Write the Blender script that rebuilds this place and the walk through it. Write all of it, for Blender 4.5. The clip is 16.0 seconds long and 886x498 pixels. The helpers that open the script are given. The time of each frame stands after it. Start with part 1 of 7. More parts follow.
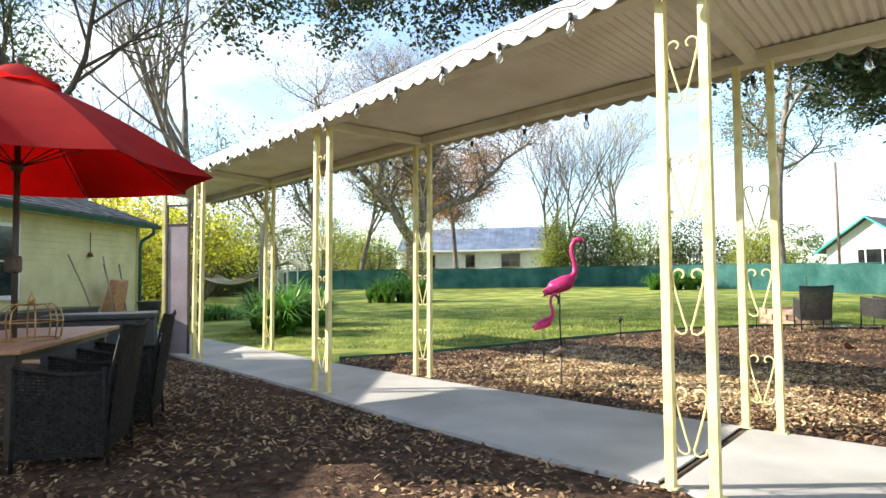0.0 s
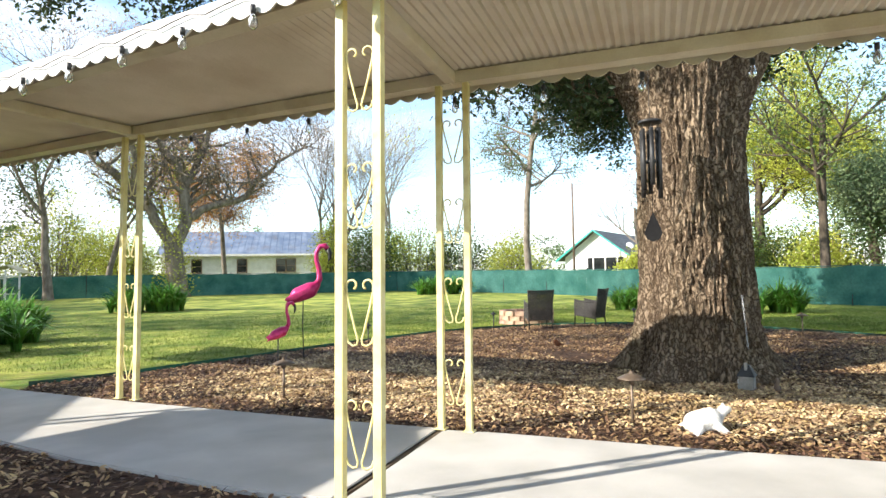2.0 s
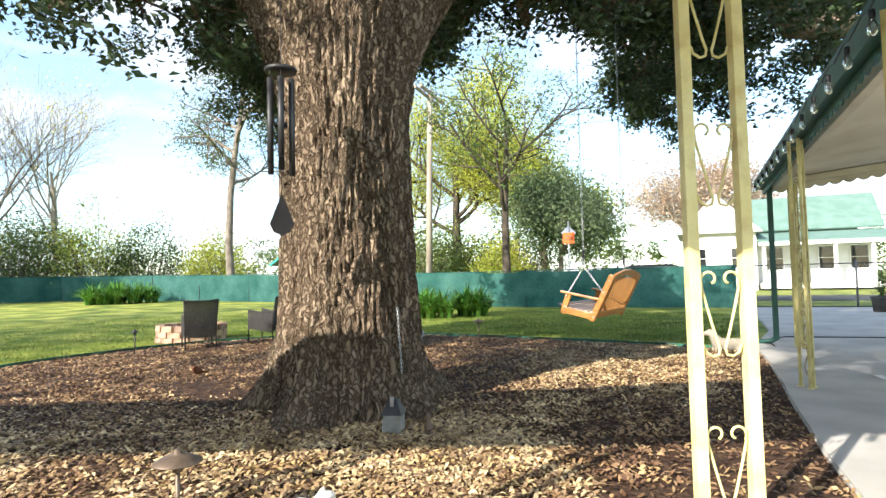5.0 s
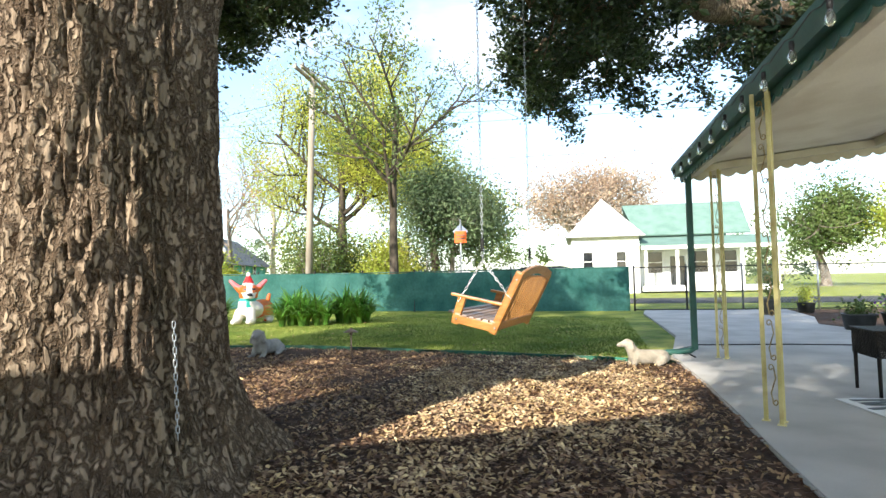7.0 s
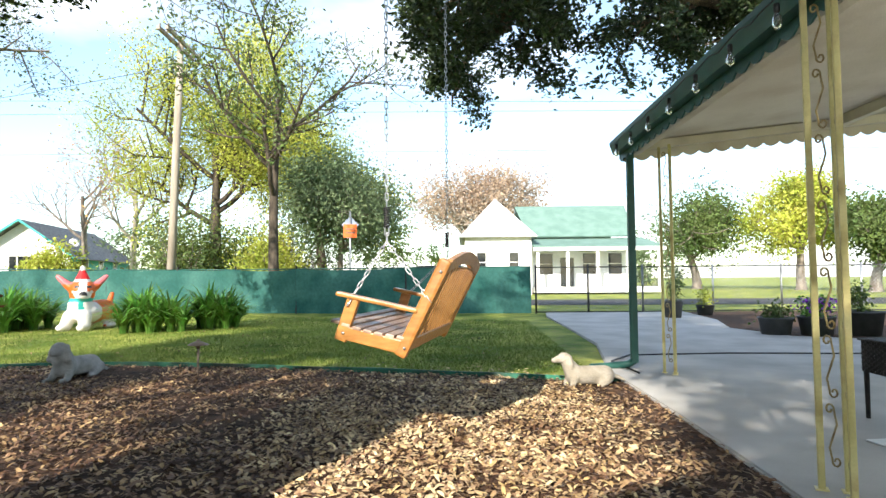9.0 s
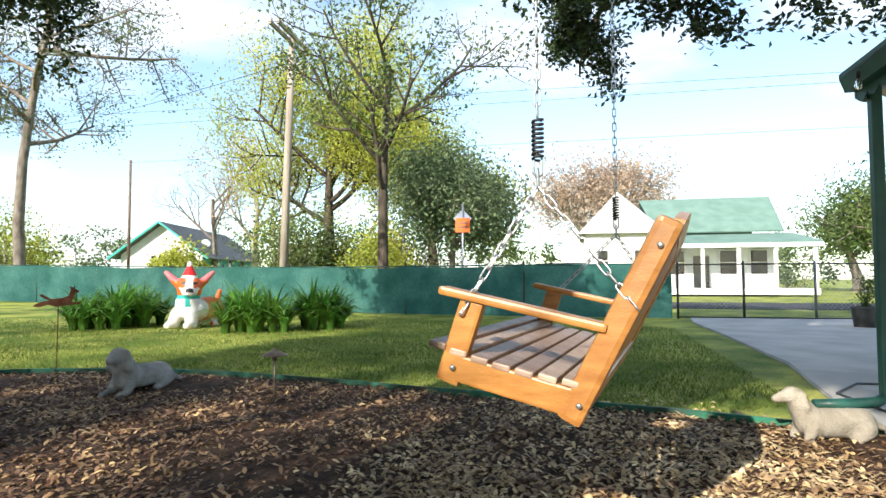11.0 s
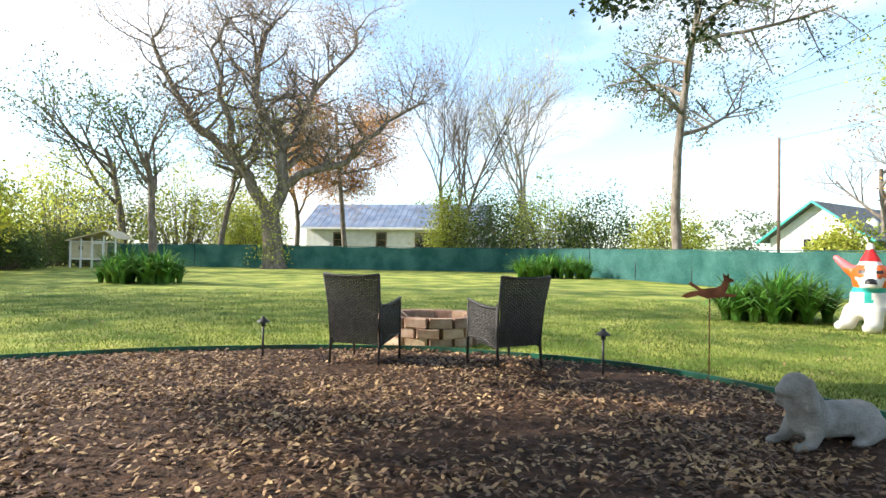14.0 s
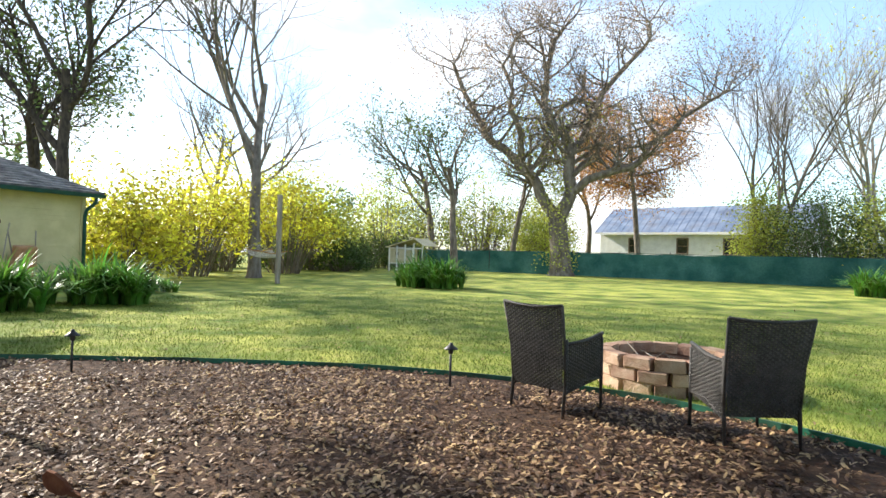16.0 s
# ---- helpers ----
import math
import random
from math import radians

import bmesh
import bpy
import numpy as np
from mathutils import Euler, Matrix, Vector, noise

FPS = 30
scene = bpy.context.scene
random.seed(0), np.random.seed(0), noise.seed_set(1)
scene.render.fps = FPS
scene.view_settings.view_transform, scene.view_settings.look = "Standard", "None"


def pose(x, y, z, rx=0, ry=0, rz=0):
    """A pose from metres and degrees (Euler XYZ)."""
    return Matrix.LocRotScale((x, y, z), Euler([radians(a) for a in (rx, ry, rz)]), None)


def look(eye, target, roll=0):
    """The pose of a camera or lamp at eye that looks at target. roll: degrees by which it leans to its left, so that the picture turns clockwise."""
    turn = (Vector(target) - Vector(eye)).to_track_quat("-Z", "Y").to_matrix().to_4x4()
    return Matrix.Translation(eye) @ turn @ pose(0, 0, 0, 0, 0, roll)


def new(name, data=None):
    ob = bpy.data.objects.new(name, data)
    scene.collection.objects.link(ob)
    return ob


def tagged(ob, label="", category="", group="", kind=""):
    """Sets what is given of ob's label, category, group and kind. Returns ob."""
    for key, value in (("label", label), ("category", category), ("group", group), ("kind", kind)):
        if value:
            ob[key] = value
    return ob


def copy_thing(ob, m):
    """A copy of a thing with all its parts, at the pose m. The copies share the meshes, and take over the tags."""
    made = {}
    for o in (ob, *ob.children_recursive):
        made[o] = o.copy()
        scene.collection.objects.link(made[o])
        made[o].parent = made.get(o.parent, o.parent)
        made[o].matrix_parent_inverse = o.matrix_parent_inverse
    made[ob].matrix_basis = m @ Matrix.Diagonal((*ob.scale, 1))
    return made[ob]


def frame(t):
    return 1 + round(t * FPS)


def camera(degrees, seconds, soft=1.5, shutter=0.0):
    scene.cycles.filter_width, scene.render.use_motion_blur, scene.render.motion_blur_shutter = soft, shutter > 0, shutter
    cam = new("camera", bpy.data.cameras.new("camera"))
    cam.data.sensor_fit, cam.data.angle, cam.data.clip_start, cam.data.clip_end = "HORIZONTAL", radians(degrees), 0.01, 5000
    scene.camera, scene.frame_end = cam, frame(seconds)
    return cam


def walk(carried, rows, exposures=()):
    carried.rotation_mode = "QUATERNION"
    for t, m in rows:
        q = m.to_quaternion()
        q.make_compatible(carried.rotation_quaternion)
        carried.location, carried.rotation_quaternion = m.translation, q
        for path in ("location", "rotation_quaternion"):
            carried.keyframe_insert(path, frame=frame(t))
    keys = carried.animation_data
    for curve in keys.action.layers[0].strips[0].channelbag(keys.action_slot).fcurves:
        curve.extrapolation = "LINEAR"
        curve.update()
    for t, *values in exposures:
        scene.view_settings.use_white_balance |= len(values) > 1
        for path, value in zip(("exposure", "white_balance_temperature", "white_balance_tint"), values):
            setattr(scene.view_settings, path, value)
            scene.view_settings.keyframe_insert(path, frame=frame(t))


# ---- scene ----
cam = camera(74.2, 16.0)
PATH = [
    (0, (1.685, 0.155, 1.264), (1.588, 2.150, 1.359), -0.8),
    (0.5, (1.740, 0.141, 1.262), (1.831, 2.137, 1.358), -0.7),
    (1, (1.800, 0.137, 1.264), (2.074, 2.116, 1.358), -0.8),
    (1.5, (2.010, 0.176, 1.263), (2.459, 2.122, 1.363), -0.9),
    (2, (2.323, 0.268, 1.286), (2.948, 2.165, 1.387), -1.0),
    (2.5, (2.554, 0.374, 1.250), (3.368, 2.198, 1.361), -0.9),
    (3, (2.849, 0.555, 1.237), (3.901, 2.252, 1.351), -0.7),
    (3.5, (3.110, 0.751, 1.257), (4.351, 2.315, 1.366), -0.9),
    (4, (3.527, 0.962, 1.261), (4.855, 2.452, 1.376), -1.4),
    (4.2, (3.657, 1.055, 1.290), (5.023, 2.513, 1.394), -1.4),
    (6.3, (5.478, 2.357, 1.280), (6.924, 3.734, 1.385), -1.3),
    (6.5, (5.647, 2.463, 1.276), (7.152, 3.777, 1.381), -1.1),
    (7, (6.085, 2.752, 1.225), (7.725, 3.892, 1.327), -1.1),
    (7.5, (6.493, 3.068, 1.244), (8.196, 4.111, 1.345), -0.9),
    (8, (6.961, 3.388, 1.177), (8.722, 4.331, 1.283), -0.7),
    (8.2, (7.109, 3.502, 1.179), (8.904, 4.377, 1.285), -0.8),
    (10.3, (8.938, 4.460, 1.140), (10.772, 5.253, 1.237), -0.4),
    (10.5, (9.068, 4.564, 1.150), (10.860, 5.446, 1.249), -0.4),
    (11, (9.330, 4.900, 1.112), (10.968, 6.043, 1.214), -0.2),
    (11.5, (9.508, 5.220, 1.113), (10.975, 6.576, 1.216), 0.0),
    (12, (9.648, 5.503, 1.102), (10.897, 7.063, 1.185), 0.1),
    (12.5, (9.804, 5.875, 1.118), (10.712, 7.656, 1.184), 0.3),
    (13, (9.922, 6.223, 1.112), (10.484, 8.141, 1.168), 0.6),
    (13.5, (10.033, 6.594, 1.124), (10.290, 8.577, 1.175), 0.7),
    (14, (10.160, 6.923, 1.132), (10.063, 8.921, 1.168), 0.9),
    (14.5, (10.352, 7.171, 1.184), (9.866, 9.111, 1.209), 1.1),
    (15, (10.502, 7.507, 1.253), (9.761, 9.365, 1.258), 1.3),
    (15.5, (10.683, 7.843, 1.345), (9.739, 9.606, 1.350), 1.5),
    (16, (10.947, 8.196, 1.344), (9.886, 9.891, 1.371), 1.7),
]
walk(cam, [(t, look(eye, target, roll)) for t, eye, target, roll in PATH], [(0, 1.14), (4, 1.22), (8, 1.26), (10.5, 0.97), (11.5, 0.92), (13, 1.14), (16, 1.06)])

# ---- light ----
SUN_EL, SUN_AZ = radians(27.5), radians(182.5)  # direction to the sun, counter-clockwise from +x
world = bpy.data.worlds.new("sky_world")
scene.world = world
world.use_nodes = True
wt = world.node_tree
wt.nodes.clear()
sky = wt.nodes.new("ShaderNodeTexSky")
sky.sky_type, sky.sun_disc = "NISHITA", False
sky.sun_elevation, sky.sun_rotation = SUN_EL, radians(90) - SUN_AZ
sky.air_density, sky.dust_density = 1.0, 0.6
wc = wt.nodes.new("ShaderNodeTexCoord")
wm = wt.nodes.new("ShaderNodeMapping")
wm.inputs["Scale"].default_value = (1.3, 1.3, 3.4)
wn = wt.nodes.new("ShaderNodeTexNoise")
wn.inputs["Scale"].default_value, wn.inputs["Detail"].default_value = 2.1, 7
wr = wt.nodes.new("ShaderNodeValToRGB")
wr.color_ramp.elements[0].position, wr.color_ramp.elements[1].position = 0.46, 0.70
wr.color_ramp.elements[0].color = (0.07, 0.07, 0.07, 1)
wx = wt.nodes.new("ShaderNodeMixRGB")
wx.inputs[2].default_value = (8.0, 8.3, 8.8, 1)
wb = wt.nodes.new("ShaderNodeBackground")
wb.inputs["Strength"].default_value = 0.095
wo = wt.nodes.new("ShaderNodeOutputWorld")
wt.links.new(wc.outputs["Generated"], wm.inputs["Vector"])
wt.links.new(wm.outputs[0], wn.inputs["Vector"])
wt.links.new(wn.outputs["Fac"], wr.inputs["Fac"])
wt.links.new(wr.outputs["Color"], wx.inputs[0])
wg = wt.nodes.new("ShaderNodeMixRGB")
wg.blend_type = "MULTIPLY"
wg.inputs[0].default_value, wg.inputs[2].default_value = 1.0, (1.7, 1.86, 1.9, 1)
wt.links.new(sky.outputs[0], wg.inputs[1])
wt.links.new(wg.outputs[0], wx.inputs[1])
wt.links.new(wx.outputs[0], wb.inputs["Color"])
wt.links.new(wb.outputs[0], wo.inputs["Surface"])
sun = new("sun", bpy.data.lights.new("sun", "SUN"))
sun.data.energy, sun.data.angle, sun.data.color = 5.0, radians(0.53), (1.0, 0.93, 0.82)
to_sun = Vector((math.cos(SUN_EL) * math.cos(SUN_AZ), math.cos(SUN_EL) * math.sin(SUN_AZ), math.sin(SUN_EL)))
sun.matrix_world = look(to_sun * 60, (0, 0, 0))
scene.view_settings.exposure = 1.14


# ---- materials ----
def pbr(name, c1, c2, scale=6.0, rough=0.7, metal=0.0, bump=0.25, bscale=60.0, rand=0.0, island=0.0, stretch=(1, 1, 1),
        through_light=0.0, spots=None, detail=5.0, mottle=0.25):
    """A surface of two tones with grain, stains, fine relief; rand varies pieces, island varies joined pieces."""
    m = bpy.data.materials.new(name)
    m.use_nodes = True
    t = m.node_tree
    n, l = t.nodes, t.links
    b = n["Principled BSDF"]
    co = n.new("ShaderNodeTexCoord")
    mp = n.new("ShaderNodeMapping")
    mp.inputs["Scale"].default_value = stretch
    l.new(co.outputs["Object"], mp.inputs["Vector"])
    big = n.new("ShaderNodeTexNoise")
    big.inputs["Scale"].default_value, big.inputs["Detail"].default_value = scale, detail
    l.new(mp.outputs[0], big.inputs["Vector"])
    ramp = n.new("ShaderNodeValToRGB")
    ramp.color_ramp.elements[0].position, ramp.color_ramp.elements[1].position = 0.36, 0.64
    ramp.color_ramp.elements[0].color, ramp.color_ramp.elements[1].color = (*c1, 1), (*c2, 1)
    l.new(big.outputs["Fac"], ramp.inputs["Fac"])
    fine = n.new("ShaderNodeTexNoise")
    fine.inputs["Scale"].default_value, fine.inputs["Detail"].default_value = bscale, 4
    l.new(mp.outputs[0], fine.inputs["Vector"])
    hsv = n.new("ShaderNodeHueSaturation")
    l.new(ramp.outputs[0], hsv.inputs["Color"])
    val = n.new("ShaderNodeMath")
    val.operation = "MULTIPLY_ADD"
    val.inputs[1].default_value, val.inputs[2].default_value = 2 * mottle, 1 - mottle
    l.new(fine.outputs["Fac"], val.inputs[0])
    last = val.outputs[0]
    for amount, kind, sock in ((rand, "ShaderNodeObjectInfo", "Random"), (island, "ShaderNodeNewGeometry", "Random Per Island")):
        if amount:
            src = n.new(kind)
            ma = n.new("ShaderNodeMath")
            ma.operation = "MULTIPLY_ADD"
            ma.inputs[1].default_value, ma.inputs[2].default_value = 2 * amount, 1 - amount
            l.new(src.outputs[sock], ma.inputs[0])
            mu = n.new("ShaderNodeMath")
            mu.operation = "MULTIPLY"
            l.new(ma.outputs[0], mu.inputs[0])
            l.new(last, mu.inputs[1])
            last = mu.outputs[0]
            hu = n.new("ShaderNodeMath")
            hu.operation = "MULTIPLY_ADD"
            hu.inputs[1].default_value, hu.inputs[2].default_value = 0.07 * amount, 0.5 - 0.035 * amount
            l.new(src.outputs[sock], hu.inputs[0])
            l.new(hu.outputs[0], hsv.inputs["Hue"])
    l.new(last, hsv.inputs["Value"])
    col = hsv.outputs[0]
    if spots:
        sc, amount, tone = spots
        sn = n.new("ShaderNodeTexNoise")
        sn.inputs["Scale"].default_value, sn.inputs["Detail"].default_value = sc, 6
        l.new(mp.outputs[0], sn.inputs["Vector"])
        sr = n.new("ShaderNodeValToRGB")
        sr.color_ramp.elements[0].position, sr.color_ramp.elements[1].position = 0.52, 0.72
        sr.color_ramp.elements[1].color = (amount, amount, amount, 1)
        l.new(sn.outputs["Fac"], sr.inputs["Fac"])
        sm = n.new("ShaderNodeMixRGB")
        sm.inputs[2].default_value = (*tone, 1)
        l.new(sr.outputs[0], sm.inputs[0])
        l.new(col, sm.inputs[1])
        col = sm.outputs[0]
    l.new(col, b.inputs["Base Color"])
    b.inputs["Roughness"].default_value, b.inputs["Metallic"].default_value = rough, metal
    if rough > 0.6:
        b.inputs["Specular IOR Level"].default_value = 0.25
    bp = n.new("ShaderNodeBump")
    bp.inputs["Strength"].default_value, bp.inputs["Distance"].default_value = bump, 0.02
    l.new(fine.outputs["Fac"], bp.inputs["Height"])
    l.new(bp.outputs[0], b.inputs["Normal"])
    if through_light:
        tr = n.new("ShaderNodeBsdfTranslucent")
        l.new(col, tr.inputs["Color"])
        mx = n.new("ShaderNodeMixShader")
        mx.inputs[0].default_value = through_light
        l.new(b.outputs[0], mx.inputs[1])
        l.new(tr.outputs[0], mx.inputs[2])
        l.new(mx.outputs[0], n["Material Output"].inputs["Surface"])
    return m


# green-to-straw range widened to paint in dappled sun and shade
M_GRASS = pbr("lawn_grass", (0.095, 0.16, 0.02), (0.40, 0.41, 0.085), 0.9, 0.9, bump=1.0, bscale=30, mottle=0.6, detail=9, spots=(5, 0.6, (0.26, 0.20, 0.09)))
M_BLADE = pbr("grass_blade", (0.10, 0.15, 0.025), (0.20, 0.26, 0.05), 0.8, 0.7, island=0.35, through_light=0.35, bump=0)
M_MULCH = pbr("bark_mulch", (0.038, 0.021, 0.013), (0.105, 0.06, 0.037), 9, 0.95, bump=1.0, bscale=38, mottle=0.6, spots=(14, 0.6, (0.02, 0.012, 0.008)))
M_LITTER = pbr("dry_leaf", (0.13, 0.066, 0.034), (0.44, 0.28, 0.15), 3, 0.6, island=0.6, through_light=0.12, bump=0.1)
# lighter, yellower copy of dry_leaf with sunlit brightness put into its colour
M_SUNLITLEAF = pbr("pale_sunlit_leaf", (0.36, 0.23, 0.11), (0.74, 0.57, 0.34), 3, 0.6, island=0.5, through_light=0.15, bump=0.1)
M_CHIP = pbr("mulch_chip", (0.035, 0.018, 0.011), (0.11, 0.056, 0.03), 3, 0.9, island=0.5, bump=0.2)
M_CONCRETE = pbr("concrete", (0.40, 0.385, 0.36), (0.52, 0.50, 0.47), 1.3, 0.85, bump=0.25, bscale=120, mottle=0.1, spots=(0.9, 0.35, (0.30, 0.28, 0.25)))
M_JOINT = pbr("slab_joint", (0.07, 0.05, 0.035), (0.12, 0.09, 0.06), 9, 0.95)
M_YELLOW = pbr("yellow_paint", (0.72, 0.62, 0.26), (0.82, 0.74, 0.38), 5, 0.5, bump=0.12, bscale=90, mottle=0.08, spots=(7, 0.45, (0.42, 0.26, 0.06)))
M_CREAM = pbr("cream_metal", (0.62, 0.56, 0.43), (0.74, 0.69, 0.56), 1.6, 0.6, bump=0.12, bscale=70, mottle=0.1, spots=(2.4, 0.5, (0.40, 0.30, 0.19)))
M_SHEET = pbr("roof_underside", (0.60, 0.55, 0.45), (0.72, 0.67, 0.57), 1.1, 0.55, bump=0.1, bscale=60, mottle=0.08, spots=(1.4, 0.4, (0.42, 0.33, 0.22)))
M_WHITE = pbr("white_paint", (0.74, 0.73, 0.70), (0.82, 0.81, 0.79), 3, 0.6, bump=0.12, mottle=0.08)
M_GREENMETAL = pbr("green_metal", (0.012, 0.06, 0.05), (0.02, 0.10, 0.08), 3, 0.45, bump=0.1, mottle=0.15)
M_NET = pbr("green_netting", (0.03, 0.12, 0.105), (0.075, 0.20, 0.175), 0.9, 0.85, bump=0.6, bscale=11, mottle=0.35, through_light=0.4, spots=(1.1, 0.35, (0.01, 0.09, 0.075)))
M_BARK = pbr("oak_bark", (0.21, 0.156, 0.108), (0.32, 0.245, 0.172), 5, 0.95, bump=0.8, bscale=40, stretch=(1, 1, 0.16), mottle=0.3, spots=(2.2, 0.3, (0.12, 0.12, 0.06)))
# cracks between the plates of the oak's bark
_t = M_BARK.node_tree
_vo = _t.nodes.new("ShaderNodeTexVoronoi")
_vo.feature = "DISTANCE_TO_EDGE"
_vo.inputs["Scale"].default_value, _vo.inputs["Randomness"].default_value = 19.0, 1.0
_no = _t.nodes.new("ShaderNodeTexNoise")
_no.inputs["Scale"].default_value, _no.inputs["Detail"].default_value = 9.0, 5.0
_mp = _t.nodes.new("ShaderNodeMapping")
_mp.inputs["Scale"].default_value = (1, 1, 0.26)
_ad = _t.nodes.new("ShaderNodeMixRGB")
_ad.blend_type, _ad.inputs[0].default_value = "ADD", 0.16
_co = _t.nodes.new("ShaderNodeTexCoord")
_cr = _t.nodes.new("ShaderNodeValToRGB")
_cr.color_ramp.elements[0].position, _cr.color_ramp.elements[1].position = 0.02, 0.22
_cr.color_ramp.elements[0].color = (0.42, 0.38, 0.35, 1)
_mu = _t.nodes.new("ShaderNodeMixRGB")
_mu.blend_type, _mu.inputs[0].default_value = "MULTIPLY", 1.0
_b2 = _t.nodes.new("ShaderNodeBump")
_b2.inputs["Strength"].default_value, _b2.inputs["Distance"].default_value = 1.0, 0.05
_bs = _t.nodes["Principled BSDF"]
_col, _nor = _bs.inputs["Base Color"].links[0].from_socket, _bs.inputs["Normal"].links[0].from_socket
for _a, _z in ((_co.outputs["Object"], _no.inputs["Vector"]), (_co.outputs["Object"], _mp.inputs["Vector"]), (_mp.outputs[0], _ad.inputs[1]), (_no.outputs["Color"], _ad.inputs[2]),
               (_ad.outputs[0], _vo.inputs["Vector"]), (_vo.outputs["Distance"], _cr.inputs["Fac"]), (_col, _mu.inputs[1]), (_cr.outputs[0], _mu.inputs[2]), (_mu.outputs[0], _bs.inputs["Base Color"]),
               (_cr.outputs[0], _b2.inputs["Height"]), (_nor, _b2.inputs["Normal"]), (_b2.outputs[0], _bs.inputs["Normal"])):
    _t.links.new(_a, _z)
M_BRANCH = pbr("grey_bark", (0.13, 0.105, 0.085), (0.25, 0.215, 0.18), 5, 0.95, bump=0.6, bscale=30, stretch=(1, 1, 0.4))
M_PALEBARK = pbr("pale_bark", (0.30, 0.26, 0.21), (0.45, 0.40, 0.34), 5, 0.95, bump=0.5, bscale=25, stretch=(1, 1, 0.4))
M_OAKLEAF = pbr("live_oak_leaf", (0.025, 0.045, 0.018), (0.06, 0.09, 0.03), 2, 0.45, island=0.4, through_light=0.25, bump=0)
M_EDGE = pbr("green_edging", (0.01, 0.05, 0.03), (0.015, 0.16, 0.09), 2, 0.5, bump=0.1, spots=(1.5, 0.9, (0.02, 0.018, 0.014)))
M_BLACK = pbr("black_metal", (0.012, 0.012, 0.013), (0.03, 0.03, 0.032), 6, 0.5, bump=0.1)
M_DARKGREEN = pbr("strap_leaf", (0.06, 0.17, 0.02), (0.18, 0.36, 0.06), 2, 0.4, island=0.5, through_light=0.4, bump=0)
M_YLEAF = pbr("yellow_leaf", (0.40, 0.37, 0.04), (0.84, 0.76, 0.08), 0.8, 0.6, island=0.55, through_light=0.5, bump=0)
M_YGLEAF = pbr("yellow_green_leaf", (0.28, 0.33, 0.045), (0.58, 0.57, 0.10), 0.4, 0.6, island=0.45, through_light=0.45, bump=0)
M_GLEAF = pbr("green_leaf", (0.06, 0.10, 0.025), (0.14, 0.19, 0.05), 0.4, 0.6, island=0.45, through_light=0.35, bump=0)
M_GREYLEAF = pbr("grey_green_leaf", (0.09, 0.135, 0.06), (0.19, 0.24, 0.12), 0.6, 0.7, island=0.35, through_light=0.25, bump=0)
M_RUSTPALE = pbr("pale_russet_leaf", (0.36, 0.25, 0.17), (0.52, 0.40, 0.30), 0.5, 0.7, island=0.35, through_light=0.3, bump=0)
M_RUST = pbr("russet_leaf", (0.44, 0.20, 0.07), (0.66, 0.38, 0.15), 0.5, 0.7, island=0.45, through_light=0.4, bump=0)


# ---- building helpers ----
def mesh_of(bm, name):
    me = bpy.data.meshes.new(name)
    bm.normal_update()
    bm.to_mesh(me)
    bm.free()
    return me


def part(name, bm, material, parent=None, label="", smooth=False):
    """Links a bmesh as one mesh object under a thing or a part."""
    me = mesh_of(bm, name) if isinstance(bm, bmesh.types.BMesh) else bm
    if material and not me.materials:
        me.materials.append(material)
    if smooth:
        me.polygons.foreach_set("use_smooth", [True] * len(me.polygons))
    ob = new(name, me)
    if parent is not None:
        ob.parent = parent
    if label:
        ob["label"] = label
    return ob


def thing(name, label, category, group="", m=None):
    ob = new(name)
    ob.empty_display_size = 0.1
    if m is not None:
        ob.matrix_world = m
    return tagged(ob, label, category, group)


def raw(name, verts, faces, material, parent=None, smooth=False, label=""):
    me = bpy.data.meshes.new(name)
    me.from_pydata(verts, [], faces)
    me.update()
    return part(name, me, material, parent, label, smooth)


def box(bm, size, m=None, bevel=0.0, taper=None):
    """A box of that size round its own middle, bevelled."""
    r = bmesh.ops.create_cube(bm, size=1.0)
    vs = r["verts"]
    for v in vs:
        v.co = Vector((v.co.x * size[0], v.co.y * size[1], v.co.z * size[2]))
        if taper and v.co.z > 0:
            v.co.x *= taper
            v.co.y *= taper
    if bevel:
        es = list({e for v in vs for e in v.link_edges})
        rb = bmesh.ops.bevel(bm, geom=es, offset=bevel, segments=2, affect="EDGES", profile=0.6)
        vs = list({v for f in rb["faces"] for v in f.verts} | {v for v in vs if v.is_valid})
    if m is not None:
        bmesh.ops.transform(bm, matrix=m, verts=[v for v in vs if v.is_valid])
    return vs


def boxed(size, m=None, bevel=0.0, taper=None):
    bm = bmesh.new()
    box(bm, size, m, bevel, taper)
    return bm


def sweep(pts, radii, n=6, cap=True):
    """Vertices and faces of a round bar along pts."""
    V, F = [], []
    pts = [Vector(p) for p in pts]
    k = len(pts)
    if not hasattr(radii, "__len__"):
        radii = [radii] * k
    up = None
    for i, p in enumerate(pts):
        d = (pts[min(i + 1, k - 1)] - pts[max(i - 1, 0)])
        d = d.normalized() if d.length > 1e-9 else Vector((0, 0, 1))
        if up is None:
            up = d.orthogonal().normalized()
        up = (up - d * up.dot(d))
        up = up.normalized() if up.length > 1e-6 else d.orthogonal().normalized()
        side = d.cross(up)
        for j in range(n):
            a = 2 * math.pi * j / n
            V.append(p + (up * math.cos(a) + side * math.sin(a)) * radii[i])
    for i in range(k - 1):
        for j in range(n):
            a, b = i * n + j, i * n + (j + 1) % n
            F.append((a, b, b + n, a + n))
    if cap:
        F.append(tuple(range(n - 1, -1, -1)))
        F.append(tuple(range((k - 1) * n, k * n)))
    return V, F


